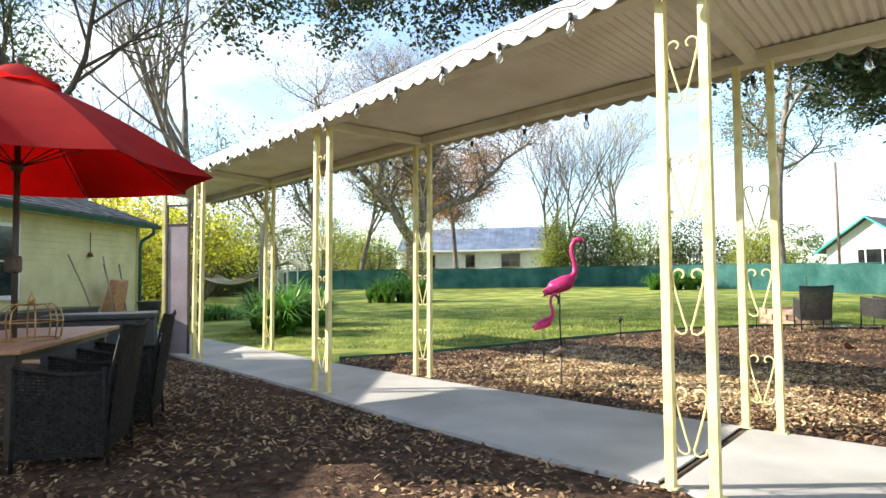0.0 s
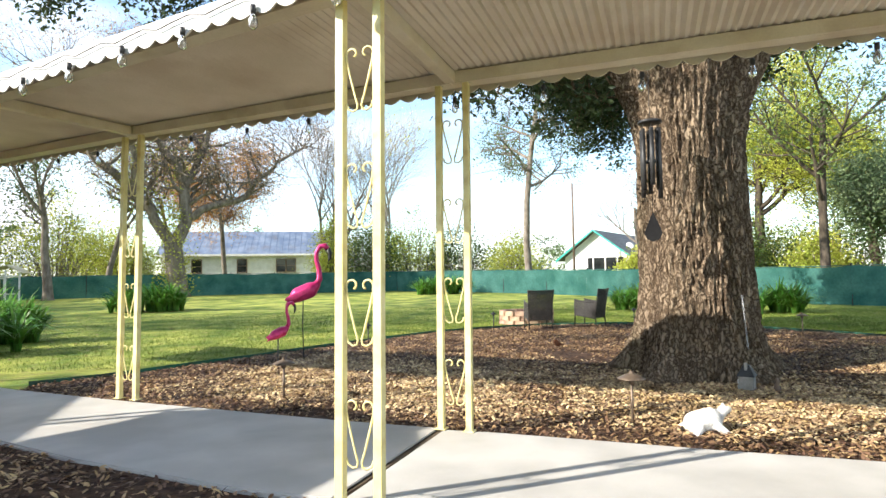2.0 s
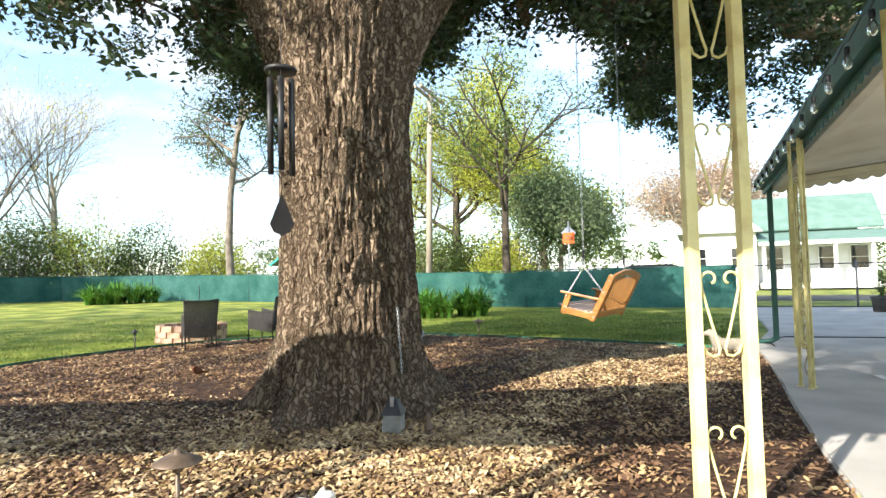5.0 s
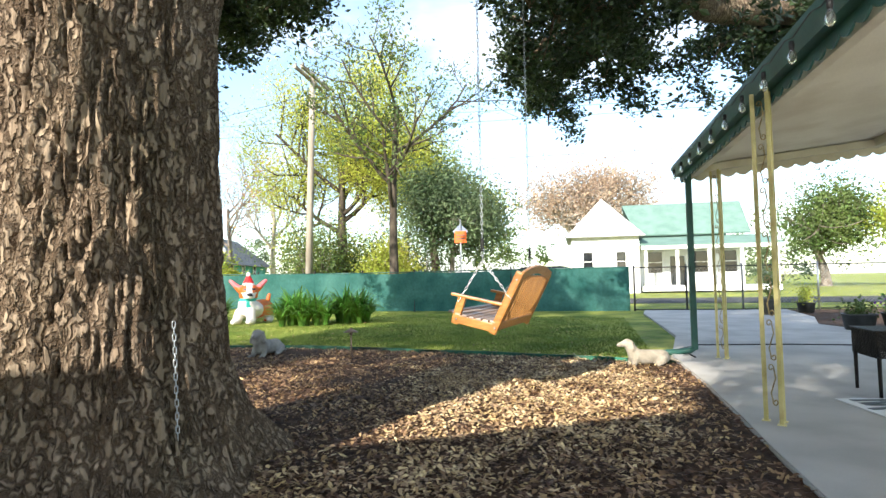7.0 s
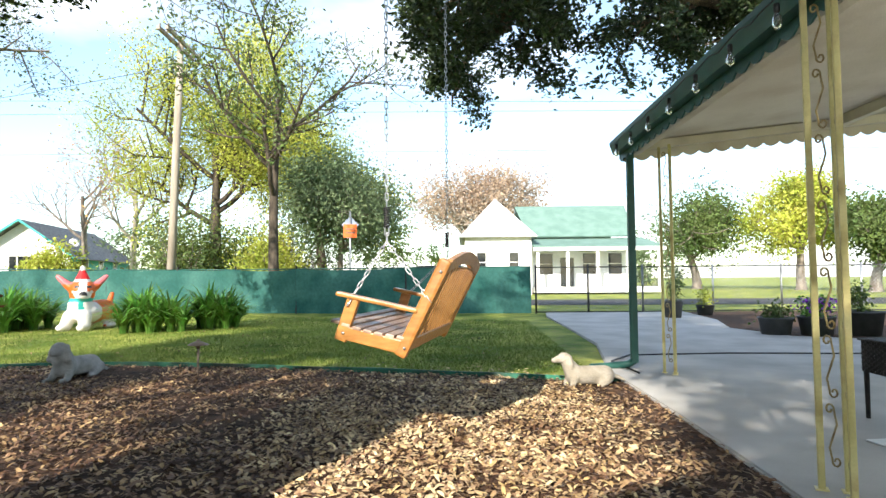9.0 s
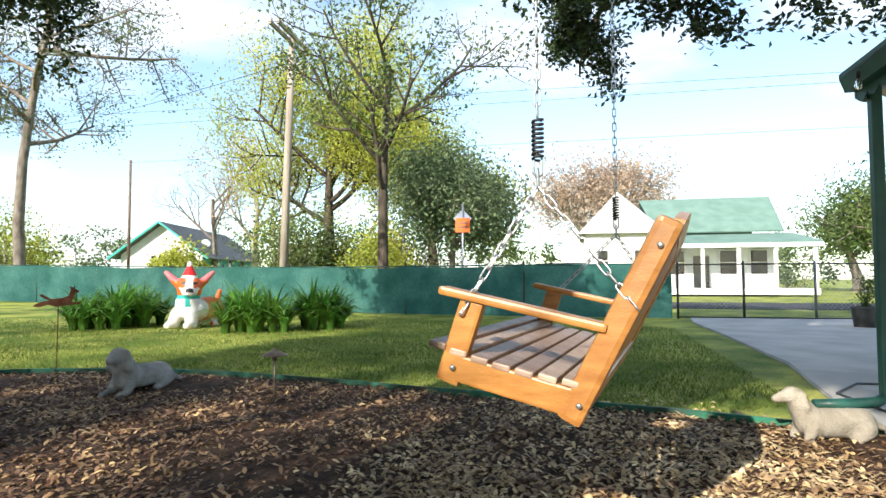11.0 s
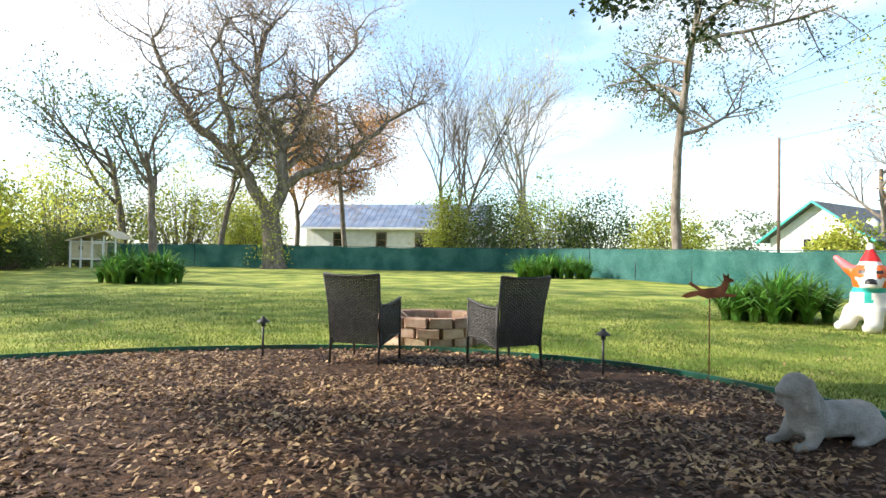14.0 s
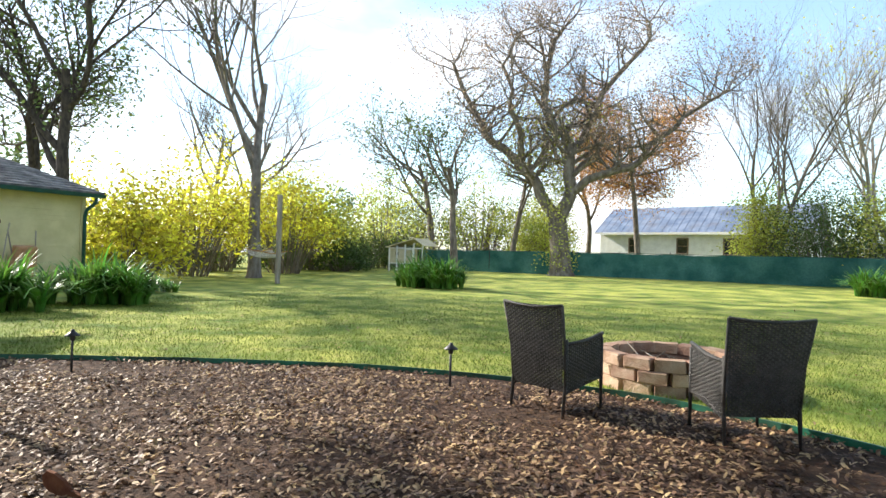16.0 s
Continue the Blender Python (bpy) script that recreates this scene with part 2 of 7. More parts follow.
def bar(name, pts, radii, material, parent=None, n=8, label="", smooth=True):
    V, F = sweep(pts, radii, n)
    return raw(name, V, F, material, parent, smooth, label)


def bars(name, paths, r, material, parent=None, n=6, label=""):
    V, F = [], []
    for p in paths:
        v, f = sweep(p, r, n)
        o = len(V)
        V += v
        F += [tuple(i + o for i in q) for q in f]
    return raw(name, V, F, material, parent, True, label)


def lathe(profile, n=24, m=None):
    """A turned solid from (radius, height) pairs."""
    V, F = [], []
    for r, z in profile:
        for j in range(n):
            a = 2 * math.pi * j / n
            V.append(Vector((r * math.cos(a), r * math.sin(a), z)))
    for i in range(len(profile) - 1):
        for j in range(n):
            a, b = i * n + j, i * n + (j + 1) % n
            F.append((a, b, b + n, a + n))
    F.append(tuple(range(n - 1, -1, -1)))
    F.append(tuple(range((len(profile) - 1) * n, len(profile) * n)))
    if m is not None:
        V = [m @ v for v in V]
    return V, F


def turned(name, profile, material, parent=None, n=24, m=None, label=""):
    V, F = lathe(profile, n, m)
    return raw(name, V, F, material, parent, True, label)


def smoothstep(a, b, x):
    t = min(1, max(0, (x - a) / (b - a)))
    return t * t * (3 - 2 * t)


def ground_z(x, y):
    """The lawn rises a little towards the back fence."""
    return 0.38 * smoothstep(17, 46, y)


def inside(p, poly):
    x, y = p
    c = False
    for (x1, y1), (x2, y2) in zip(poly, poly[1:] + poly[:1]):
        if (y1 > y) != (y2 > y) and x < (x2 - x1) * (y - y1) / (y2 - y1) + x1:
            c = not c
    return c


def slab(name, poly, z0, z1, material, bevel=0.015, label="", category=""):
    bm = bmesh.new()
    vs = [bm.verts.new((x, y, z0)) for x, y in poly]
    f = bm.faces.new(vs)
    if f.normal.z < 0 or sum((a[0] * b[1] - b[0] * a[1]) for a, b in zip(poly, poly[1:] + poly[:1])) < 0:
        f.normal_flip()
    r = bmesh.ops.extrude_face_region(bm, geom=[f])
    for v in r["geom"]:
        if isinstance(v, bmesh.types.BMVert):
            v.co.z = z1
    bmesh.ops.recalc_face_normals(bm, faces=bm.faces)
    if bevel:
        top = [e for e in bm.edges if all(abs(v.co.z - z1) < 1e-6 for v in e.verts)]
        bmesh.ops.bevel(bm, geom=top, offset=bevel, segments=2, affect="EDGES")
    ob = part(name, bm, material)
    return tagged(ob, label, category, kind="structure")


# ---- ground ----
def build_ground():
    xs = sorted({*range(-40, 61, 2), *(-400, -250, -150, -100, -70, -50, 70, 90, 120, 170, 250, 400)})
    ys = sorted({*range(-20, 71, 2), *(-400, -250, -150, -90, -50, -30, 80, 100, 130, 180, 250, 400)})
    V = [(x, y, ground_z(x, y) + (0.012 * noise.noise((x * 0.3, y * 0.3, 2)) if -30 < x < 50 else 0)) for y in ys for x in xs]
    w = len(xs)
    F = [(j * w + i, j * w + i + 1, (j + 1) * w + i + 1, (j + 1) * w + i) for j in range(len(ys) - 1) for i in range(w - 1)]
    tagged(raw("ground", V, F, M_GRASS, smooth=True), "green and straw-coloured mown lawn, sun and shade dapples mottled into its colour", "lawn", kind="structure")


build_ground()
EDGE_LINE = [(-0.35, 9.05), (0.6, 9.5), (2.0, 10.45), (3.3, 11.4), (4.76, 12.45), (6.3, 13.35), (7.6, 13.85), (9.4, 14.05), (10.5, 13.82), (11.63, 13.34),
             (12.41, 12.64), (13.17, 11.42), (13.5, 10.4), (13.8, 9.0), (14.1, 7.2), (14.3, 5.65), (14.45, 4.75)]


def rounded(pts, k=5):
    """Catmull-Rom through plan points."""
    out = []
    P = [pts[0], *pts, pts[-1]]
    for a, b, c, d in zip(P, P[1:], P[2:], P[3:]):
        for i in range(k):
            t = i / k
            out.append(tuple(0.5 * (2 * b[q] + (c[q] - a[q]) * t + (2 * a[q] - 5 * b[q] + 4 * c[q] - d[q]) * t * t + (3 * b[q] - a[q] - 3 * c[q] + d[q]) * t ** 3) for q in range(len(b))))
    out.append(tuple(pts[-1]))
    return out


EDGE_CURVE = rounded(EDGE_LINE)
# walkway columns: first post of each pair, and the line of the slab
FAR = [(-1.95, 10.62), (1.0, 7.74), (3.85, 5.18), (6.88, 2.83)]
NEAR = [(-2.63, 9.38), (-0.02, 6.80), (2.83, 3.86), (5.75, 1.35)]
SLAB_FAR = [(-6.0, 14.6), (-1.9, 10.5), (-0.3, 8.85), (1.1, 7.55), (3.1, 5.82), (4.23, 4.92), (5.5, 3.9), (6.92, 2.83), (7.75, 2.2)]
SLAB_NEAR = [(-7.0, 13.6), (-2.5, 9.15), (-0.05, 6.7), (1.15, 5.38), (2.3, 4.3), (2.75, 3.95), (5.7, 1.2), (7.0, -0.2)]
PORCH_EDGE = [(7.75, 2.08), (8.94, 2.6), (10.6, 3.24), (11.55, 3.58), (12.92, 4.09), (14.45, 4.72), (15.2, 5.0)]
FAR, NEAR = ([(x - 0.03, y - 0.25) for x, y in q] for q in (FAR, NEAR))
SLAB_FAR, SLAB_NEAR = ([(x - 0.03, y - 0.25) for x, y in q] for q in (SLAB_FAR, SLAB_NEAR))
SLAB_FAR[-1] = PORCH_EDGE[0]
NORTH_BED = SLAB_FAR[2:] + PORCH_EDGE[1:-1] + EDGE_CURVE[::-1]
SOUTH_BED = SLAB_NEAR + [(7.0, -8), (-9, -8), (-9, 13.0)]


def bed(name, poly, label):
    """Mulch: a finely divided sheet, 2 cm above the lawn, uneven."""
    x0, x1 = min(p[0] for p in poly), max(p[0] for p in poly)
    y0, y1 = min(p[1] for p in poly), max(p[1] for p in poly)
    bm = bmesh.new()
    bm.faces.new([bm.verts.new((x, y, 0)) for x, y in poly])
    for k, (lo, hi, ax) in enumerate(((x0, x1, (1, 0, 0)), (y0, y1, (0, 1, 0)))):
        c = lo + 0.2
        while c < hi:
            co = (c, 0, 0) if k == 0 else (0, c, 0)
            bmesh.ops.bisect_plane(bm, geom=bm.verts[:] + bm.edges[:] + bm.faces[:], plane_co=co, plane_no=ax)
            c += 0.35
    for v in bm.verts:
        x, y = v.co.xy
        v.co.z = 0.02 + 0.012 * noise.noise((x * 1.7, y * 1.7, 0)) + 0.008 * noise.noise((x * 6, y * 6, 3))
    for f in bm.faces:
        if f.normal.z < 0:
            f.normal_flip()
    return tagged(part(name, bm, M_MULCH, smooth=True), label, "mulch bed", kind="structure")


bed("mulch_bed_north", NORTH_BED, "brown bark mulch bed strewn with fallen leaves under the oak")
bed("mulch_bed_south", SOUTH_BED, "shaded brown bark mulch with fallen leaves beside the patio table")
slab("pavement_walkway", SLAB_FAR[:6] + [(3.80, 4.95), (2.76, 3.69)] + SLAB_NEAR[4::-1], -0.06, 0.05, M_CONCRETE, label="pale concrete walkway slab under the metal awning", category="path")
slab("pavement_patio", [(3.83, 4.92), (4.20, 4.67), (5.47, 3.65), (6.89, 2.58), *PORCH_EDGE, (15.9, 3.2), (16.3, -6), (7.0, -6), (6.97, -0.45), (5.67, 0.95), (2.79, 3.65)], -0.06, 0.048, M_CONCRETE,
     label="pale concrete patio slab with leaf shadows", category="patio")
slab("driveway", [(15.25, 5.0), (18.0, 5.6), (21.5, 6.9), (24.6, 8.1), (26.5, 8.6), (28.8, 4.7), (24.5, 3.6), (22.0, 3.4), (20.5, 2.4), (20.0, -1), (20, -6), (16.3, -6), (15.9, 3.2)], -0.06, 0.035, M_CONCRETE,
     label="wide concrete driveway dappled with tree shade", category="driveway")
slab("slab_joint", [(2.69, 3.73), (2.77, 3.68), (3.84, 4.93), (3.77, 4.97)], -0.03, 0.035, M_JOINT, 0, "dirt-filled joint between two concrete slabs", "joint")


def edging():
    V, F = [], []
    for i, (x, y) in enumerate(EDGE_CURVE):
        h = 0.075 + 0.012 * noise.noise((x, y, 5))
        for dz, off in ((-0.05, 0), (h, 0), (h, 0.02), (-0.05, 0.02)):
            V.append((x + off, y + off, dz))
    for i in range(len(EDGE_CURVE) - 1):
        for j in range(4):
            a, b = i * 4 + j, i * 4 + (j + 1) % 4
            F.append((a, b, b + 4, a + 4))
    tagged(raw("lawn_edging", V, F, M_EDGE), "dark green metal edging strip between mulch and lawn", "edging", kind="structure")


edging()


# ---- covered walkway ----
def scroll(s):
    """One side of the wrought heart motif, from top curl to bottom curl; s is -1 or 1."""
    pts = []
    for i in range(11):
        a = radians(-60 + 27 * i)
        r = 0.043 * (0.45 + 0.055 * i)
        pts.append((s * (0.047 - r * math.cos(a) * 1.0), 0, 0.335 + r * math.sin(a)))
    pts += [(s * 0.085, 0, 0.30), (s * 0.06, 0, 0.2), (s * 0.03, 0, 0.09), (s * 0.012, 0, 0.035), (s * 0.018, 0, 0.008), (s * 0.045, 0, 0.0), (s * 0.075, 0, 0.018), (s * 0.085, 0, 0.05)]
    return pts


def trellis_column(m, top, label, mat_post, mat_scroll, gap=0.245, w=0.052, zs=(0.2, 0.87, 1.53, 2.2)):
    th = thing("trellis_column", label, "column", "awning columns", m)
    for s in (-1, 1):
        part("post", boxed((w, w, top), pose(s * gap / 2 + gap / 2, 0, top / 2), 0.004), mat_post, th)
        part("foot_plate", boxed((w + 0.04, w + 0.04, 0.008), pose(s * gap / 2 + gap / 2, 0, 0.004), 0.002), mat_post, th)
    me = None
    for z in zs:
        if me is None:
            ob = bars("scroll", [scroll(-1), scroll(1)], 0.0065, mat_scroll, th, 5)
            me = ob.data
        else:
            ob = part("scroll", me, None, th)
        ob.location = (gap / 2, 0, z)
    return th


def facing(a, b, z):
    ang = math.degrees(math.atan2(b[1] - a[1], b[0] - a[0]))
    # the old columns stand a little out of plumb
    return pose(a[0], a[1], z, -0.29, 0.6, 0) @ pose(0, 0, 0, 0, 0, ang)


LABEL_COL = "pale yellow painted iron column with heart scrollwork on concrete"
first_column = trellis_column(facing(FAR[2], (FAR[2][0] + 0.18, FAR[2][1] - 0.15), 0.05), 2.87, LABEL_COL, M_YELLOW, M_YELLOW)
for q in (FAR[0], FAR[1], FAR[3], NEAR[0], NEAR[1], NEAR[2], NEAR[3]):
    copy_thing(first_column, facing(q, (q[0] + 0.18, q[1] - 0.155), 0.05))


def walkway_roof():
    th = thing("walkway_awning", "cream corrugated metal awning with scalloped edges over the walkway", "awning")
    d0 = Vector((FAR[0][0] - FAR[1][0], FAR[0][1] - FAR[1][1])).normalized()
    d1 = Vector((FAR[3][0] - FAR[2][0], FAR[3][1] - FAR[2][1])).normalized()
    axis = Vector((0.1785, -0.155)).normalized()
    fl = [Vector(FAR[0]) + d0 * 3.2] + [Vector(p) + axis * 0.12 for p in FAR] + [Vector(FAR[3]) + d1 * 1.6]
    nl = [Vector(NEAR[0]) + d0 * 3.2] + [Vector(p) + axis * 0.12 for p in NEAR] + [Vector(NEAR[3]) + d1 * 1.6]
    fl, nl = ([p + Vector((0.03, 0.015)) for p in q] for q in (fl, nl))
    out = Vector((0.66, 0.75)).normalized()
    # corrugated sheet: ridges run across
    V, F = [], []
    n = 0
    pitch = 0.068
    for a, b, c, d in zip(fl, fl[1:], nl, nl[1:]):
        k = int((b - a).length / pitch) * 4
        for i in range(k + 1):
            t = i / k
            z = 3.035 + 0.011 * math.cos(2 * math.pi * i / 4) + 0.004 * math.sin(i * 0.05)
            f, g = a.lerp(b, t) + out * 0.17, c.lerp(d, t) - out * 0.17
            V += [(f.x, f.y, z), (g.x, g.y, z), (f.x, f.y, z + 0.004), (g.x, g.y, z + 0.004)]
            if i:
                o = n - 4
                F += [(o, o + 1, n + 1, n), (o + 2, n + 2, n + 3, o + 3), (o, n, n + 2, o + 2), (o + 1, o + 3, n + 3, n + 1)]
            n += 4
    raw("corrugated_sheet", V, F, M_SHEET, th, False, "cream corrugated sheet")
    # edge beams and scalloped valances
    for line, s in ((fl, 1), (nl, -1)):
        for a, b in zip(line, line[1:]):
            mid, L = (a + b) / 2, (b - a).length
            ang = math.degrees(math.atan2(b.y - a.y, b.x - a.x))
            part("edge_beam", boxed((L, 0.07, 0.10), pose(mid.x, mid.y, 2.972, 0, 0, ang), 0.006), M_CREAM, th)
            part("beam_lip", boxed((L, 0.10, 0.022), pose(mid.x + s * out.x * 0.05, mid.y + s * out.y * 0.05, 2.931, 0, 0, ang), 0.004), M_CREAM, th)
        V, F = [], []
        n = 0
        for a, b in zip(line, line[1:]):
            k = int((b - a).length / 0.02)
            for i in range(k + 1):
                p = a.lerp(b, i / k) + out * s * 0.165
                ph = (i % 9) / 9
                low = 2.885 + 0.042 * abs(ph - 0.5) ** 2 * 4
                top = 3.05
                for q, z in ((p, low), (p, top), (p + out * s * 0.012, top), (p + out * s * 0.012, low)):
                    V.append((q.x, q.y, z))
                if i:
                    for j in range(4):
                        x, y = n - 4 + j, n - 4 + (j + 1) % 4
                        F.append((x, y, y + 4, x + 4))
                n += 4
        raw("scalloped_valance", V, F, M_CREAM if s > 0 else M_WHITE, th, False, "weathered scalloped metal valance")
    for a, c in zip(fl[1:-1], nl[1:-1]):
        mid, L = (a + c) / 2, (a - c).length
        ang = math.degrees(math.atan2(a.y - c.y, a.x - c.x))
        part("cross_beam", boxed((L - 0.08, 0.09, 0.09), pose(mid.x, mid.y, 2.967, 0, 0, ang), 0.006), M_CREAM, th)
    return fl, nl, out


ROOF_FAR, ROOF_NEAR, ROOF_OUT = walkway_roof()


# ---- porch awning ----
PDIR, PIN = Vector((0.927, 0.375)), Vector((0.375, -0.927))
PCORNER = Vector((15.42, 4.83))


def porch_point(u, s, z):
    """u metres back along the eave from the corner, s metres in towards the house; the sheet rises inwards."""
    p = PCORNER - PDIR * u + PIN * s
    return (p.x, p.y, z + 0.1 * s)


def ribbon(name, path, profile, material, parent, label=""):
    """A strip with a closed profile of (out, up) along a plan path of (point, outward)."""
    V, F = [], []
    for i, (p, o) in enumerate(path):
        for a, b in profile(i) if callable(profile) else profile:
            V.append((p[0] + o[0] * a, p[1] + o[1] * a, p[2] + b))
    k = len(V) // len(path)
    for i in range(len(path) - 1):
        for j in range(k):
            a, b = i * k + j, i * k + (j + 1) % k
            F.append((a, b, b + k, a + k))
    F += [tuple(range(k)), tuple(range((len(path) - 1) * k, len(path) * k))]
    return raw(name, V, F, material, parent, False, label)


def porch():
    th = thing("porch_awning", "cream corrugated patio awning with dark green gutter and scalloped edge", "awning")
    V, F, n = [], [], 0
    L = 8.3
    k = int(L / 0.07) * 4
    for i in range(k + 1):
        z = 2.84 + 0.011 * math.cos(2 * math.pi * i / 4)
        u = L * i / k
        V += [porch_point(u, 0.02, z), porch_point(u, 7.0, z), porch_point(u, 0.02, z + 0.004), porch_point(u, 7.0, z + 0.004)]
        if i:
            o = n - 4
            F += [(o, o + 1, n + 1, n), (o + 2, n + 2, n + 3, o + 3), (o, n, n + 2, o + 2), (o + 1, o + 3, n + 3, n + 1)]
        n += 4
    raw("corrugated_sheet", V, F, M_SHEET, th, False, "cream corrugated sheet")
    ang = math.degrees(math.atan2(PDIR.y, PDIR.x))
    mid = PCORNER - PDIR * (L / 2)
    gut = [(porch_point(L * i / 20, 0, 2.76), -PIN) for i in range(21)]
    ribbon("gutter", gut, [(-0.02, -0.06), (0.08, -0.06), (0.12, 0.06), (0.12, 0.10), (0.105, 0.10), (0.105, 0.06), (0.07, -0.045), (-0.02, -0.045)], M_GREENMETAL, th, "dark green gutter")
    val = [(porch_point(L * i / 420, -0.0, 2.70), -PIN) for i in range(421)]
    ribbon("scalloped_valance", val, lambda i: [(-0.02, -0.10 + 0.05 * (2 * abs((i % 10) / 10 - 0.5)) ** 2), (-0.02, 0.05), (-0.005, 0.05), (-0.005, -0.10 + 0.05 * (2 * abs((i % 10) / 10 - 0.5)) ** 2)], M_GREENMETAL, th, "dark green scalloped valance")
    east = [(porch_point(0, 7.0 * i / 350, 2.77), PDIR) for i in range(351)]
    ribbon("scalloped_valance", east, lambda i: [(0.0, -0.17 + 0.05 * (2 * abs((i % 10) / 10 - 0.5)) ** 2), (0.0, 0.12), (0.014, 0.12), (0.014, -0.17 + 0.05 * (2 * abs((i % 10) / 10 - 0.5)) ** 2)], M_CREAM, th, "cream scalloped valance")
    for s, z, h in ((0.2, 2.735, 0.12), (2.6, 2.76, 0.12), (5.0, 2.76, 0.12)):
        p = porch_point(L / 2, s, z)
        part("beam", boxed((L - 0.1, 0.09, h), pose(*p, 0, 0, ang), 0.006), M_CREAM, th)
    p = porch_point(0.12, 3.5, 2.76)
    part("beam", boxed((6.8, 0.08, 0.10), Matrix.Translation(p) @ pose(0, 0, 0, 0, 0, ang - 90) @ pose(0, 0, 0, 0, -5.7, 0), 0.006), M_CREAM, th)
    d = lambda u, s, z: porch_point(u, s, z - 0.1 * s)
    part("downspout", boxed((0.085, 0.085, 2.62), pose(*d(0.1, 0.10, 1.42), 0, 0, ang), 0.012), M_GREENMETAL, th, "dark green square downspout")
    bar("spout_elbow", [d(0.1, 0.1, 0.14), d(0.1, 0.02, 0.09), d(0.12, -0.25, 0.07), d(0.14, -0.45, 0.06)], 0.045, M_GREENMETAL, th, 10)


porch()
LABEL_P = "weathered yellow iron corner column with curled scrollwork holding the patio awning"


def curl(s_):
    """An S-shaped scroll with a curl at both ends, in the plane of a narrow panel."""
    pts = [(s_ * (0.012 + 0.021 * (1 - 0.06 * i) * math.cos(radians(200 - 38 * i))), 0, 0.30 + 0.03 * (1 - 0.06 * i) * math.sin(radians(200 - 38 * i))) for i in range(10, -1, -1)]
    pts += [(s_ * -0.018, 0, 0.22), (0, 0, 0.16), (s_ * 0.018, 0, 0.10)]
    pts += [(s_ * (-0.012 + 0.021 * (1 - 0.06 * i) * math.cos(radians(20 - 38 * i))), 0, 0.03 + 0.03 * (1 - 0.06 * i) * math.sin(radians(20 - 38 * i))) for i in range(11)]
    return pts


M_OLDYELLOW = pbr("weathered_yellow_paint", (0.50, 0.43, 0.16), (0.66, 0.58, 0.26), 4, 0.55, bump=0.15, mottle=0.15, spots=(6, 0.6, (0.30, 0.18, 0.06)))
M_RUSTYELLOW = pbr("rusted_yellow_iron", (0.20, 0.13, 0.05), (0.46, 0.37, 0.16), 9, 0.6, bump=0.2, mottle=0.2)


def corner_column(m, top, g=0.12, w=0.032):
    """Three square bars set in an L, with a strip of scrolls in each of the two narrow panels."""
    th = thing("corner_column", LABEL_P, "column", "patio awning columns", m)
    for x, y in ((0, 0), (g, 0), (0, g)):
        part("post", boxed((w, w, top), pose(x, y, top / 2), 0.004), M_OLDYELLOW, th)
        part("foot_plate", boxed((w + 0.03, w + 0.03, 0.008), pose(x, y, 0.004), 0.002), M_YELLOW, th)
    me = None
    for k in range(7):
        for at, yaw in (((g / 2, 0), 0), ((0, g / 2), 90)):
            if me is None:
                ob = bars("scroll", [curl(1)], 0.0055, M_RUSTYELLOW, th, 5)
                me = ob.data
            else:
                ob = part("scroll", me, None, th)
            ob.matrix_local = pose(*at, 0.12 + k * 0.355, 0, 0, yaw)
    return th


for x, y, yaw in ((11.44, 3.24, 90), (15.10, 4.22, 90), (8.20, 1.92, 90)):
    corner_column(pose(x, y, 0.048, 0, 0, yaw), 2.64)


# ---- houses ----
def siding(th, name, x0, x1, z0, z1, y, material, m, pitch=0.16, thick=0.02):
    """Lapped boards on a wall in its own plane, joined into one face of boards."""
    V, F = [], []
    z = z0
    while z < z1 - 1e-6:
        h = min(pitch, z1 - z)
        o = len(V)
        V += [m @ Vector(p) for p in ((x0, y, z), (x1, y, z), (x1, y - thick, z), (x0, y - thick, z), (x0, y, z + h), (x1, y, z + h), (x1, y - 0.004, z + h), (x0, y - 0.004, z + h))]
        F += [tuple(o + i for i in q) for q in ((0, 1, 2, 3), (3, 2, 6, 7), (4, 7, 6, 5), (0, 4, 5, 1), (0, 3, 7, 4), (1, 5, 6, 2))]
        z += h
    ob = raw(name, V, F, material, th)
    ob["kind"] = "stuff"
    return ob


M_YSIDING = pbr("yellow_siding", (0.60, 0.53, 0.27), (0.70, 0.62, 0.34), 2, 0.65, bump=0.15, mottle=0.1, spots=(1.2, 0.3, (0.45, 0.38, 0.2)))
M_WSIDING = pbr("white_siding", (0.66, 0.66, 0.63), (0.78, 0.78, 0.75), 2, 0.65, bump=0.15, mottle=0.1)
M_TEAL = pbr("teal_paint", (0.02, 0.30, 0.26), (0.04, 0.38, 0.33), 3, 0.55, bump=0.1)
M_SHINGLE = pbr("grey_shingle", (0.10, 0.105, 0.11), (0.20, 0.20, 0.20), 4, 0.9, island=0.35, bump=0.4)
M_TINROOF = pbr("metal_roof", (0.20, 0.25, 0.33), (0.36, 0.40, 0.47), 0.9, 0.35, 0.6, bump=0.1, spots=(0.8, 0.5, (0.26, 0.19, 0.13)))
M_PALEROOF = pbr("pale_shingle", (0.42, 0.41, 0.39), (0.55, 0.54, 0.52), 2.5, 0.9, bump=0.4, bscale=14)
M_GREENROOF = pbr("green_roof", (0.12, 0.20, 0.165), (0.16, 0.25, 0.21), 1.2, 0.7, bump=0.2)
M_GLASS = pbr("dark_window_glass", (0.012, 0.014, 0.016), (0.03, 0.033, 0.035), 2, 0.06, bump=0.0)
M_TRIM = pbr("brown_trim", (0.14, 0.09, 0.06), (0.20, 0.14, 0.10), 3, 0.6)


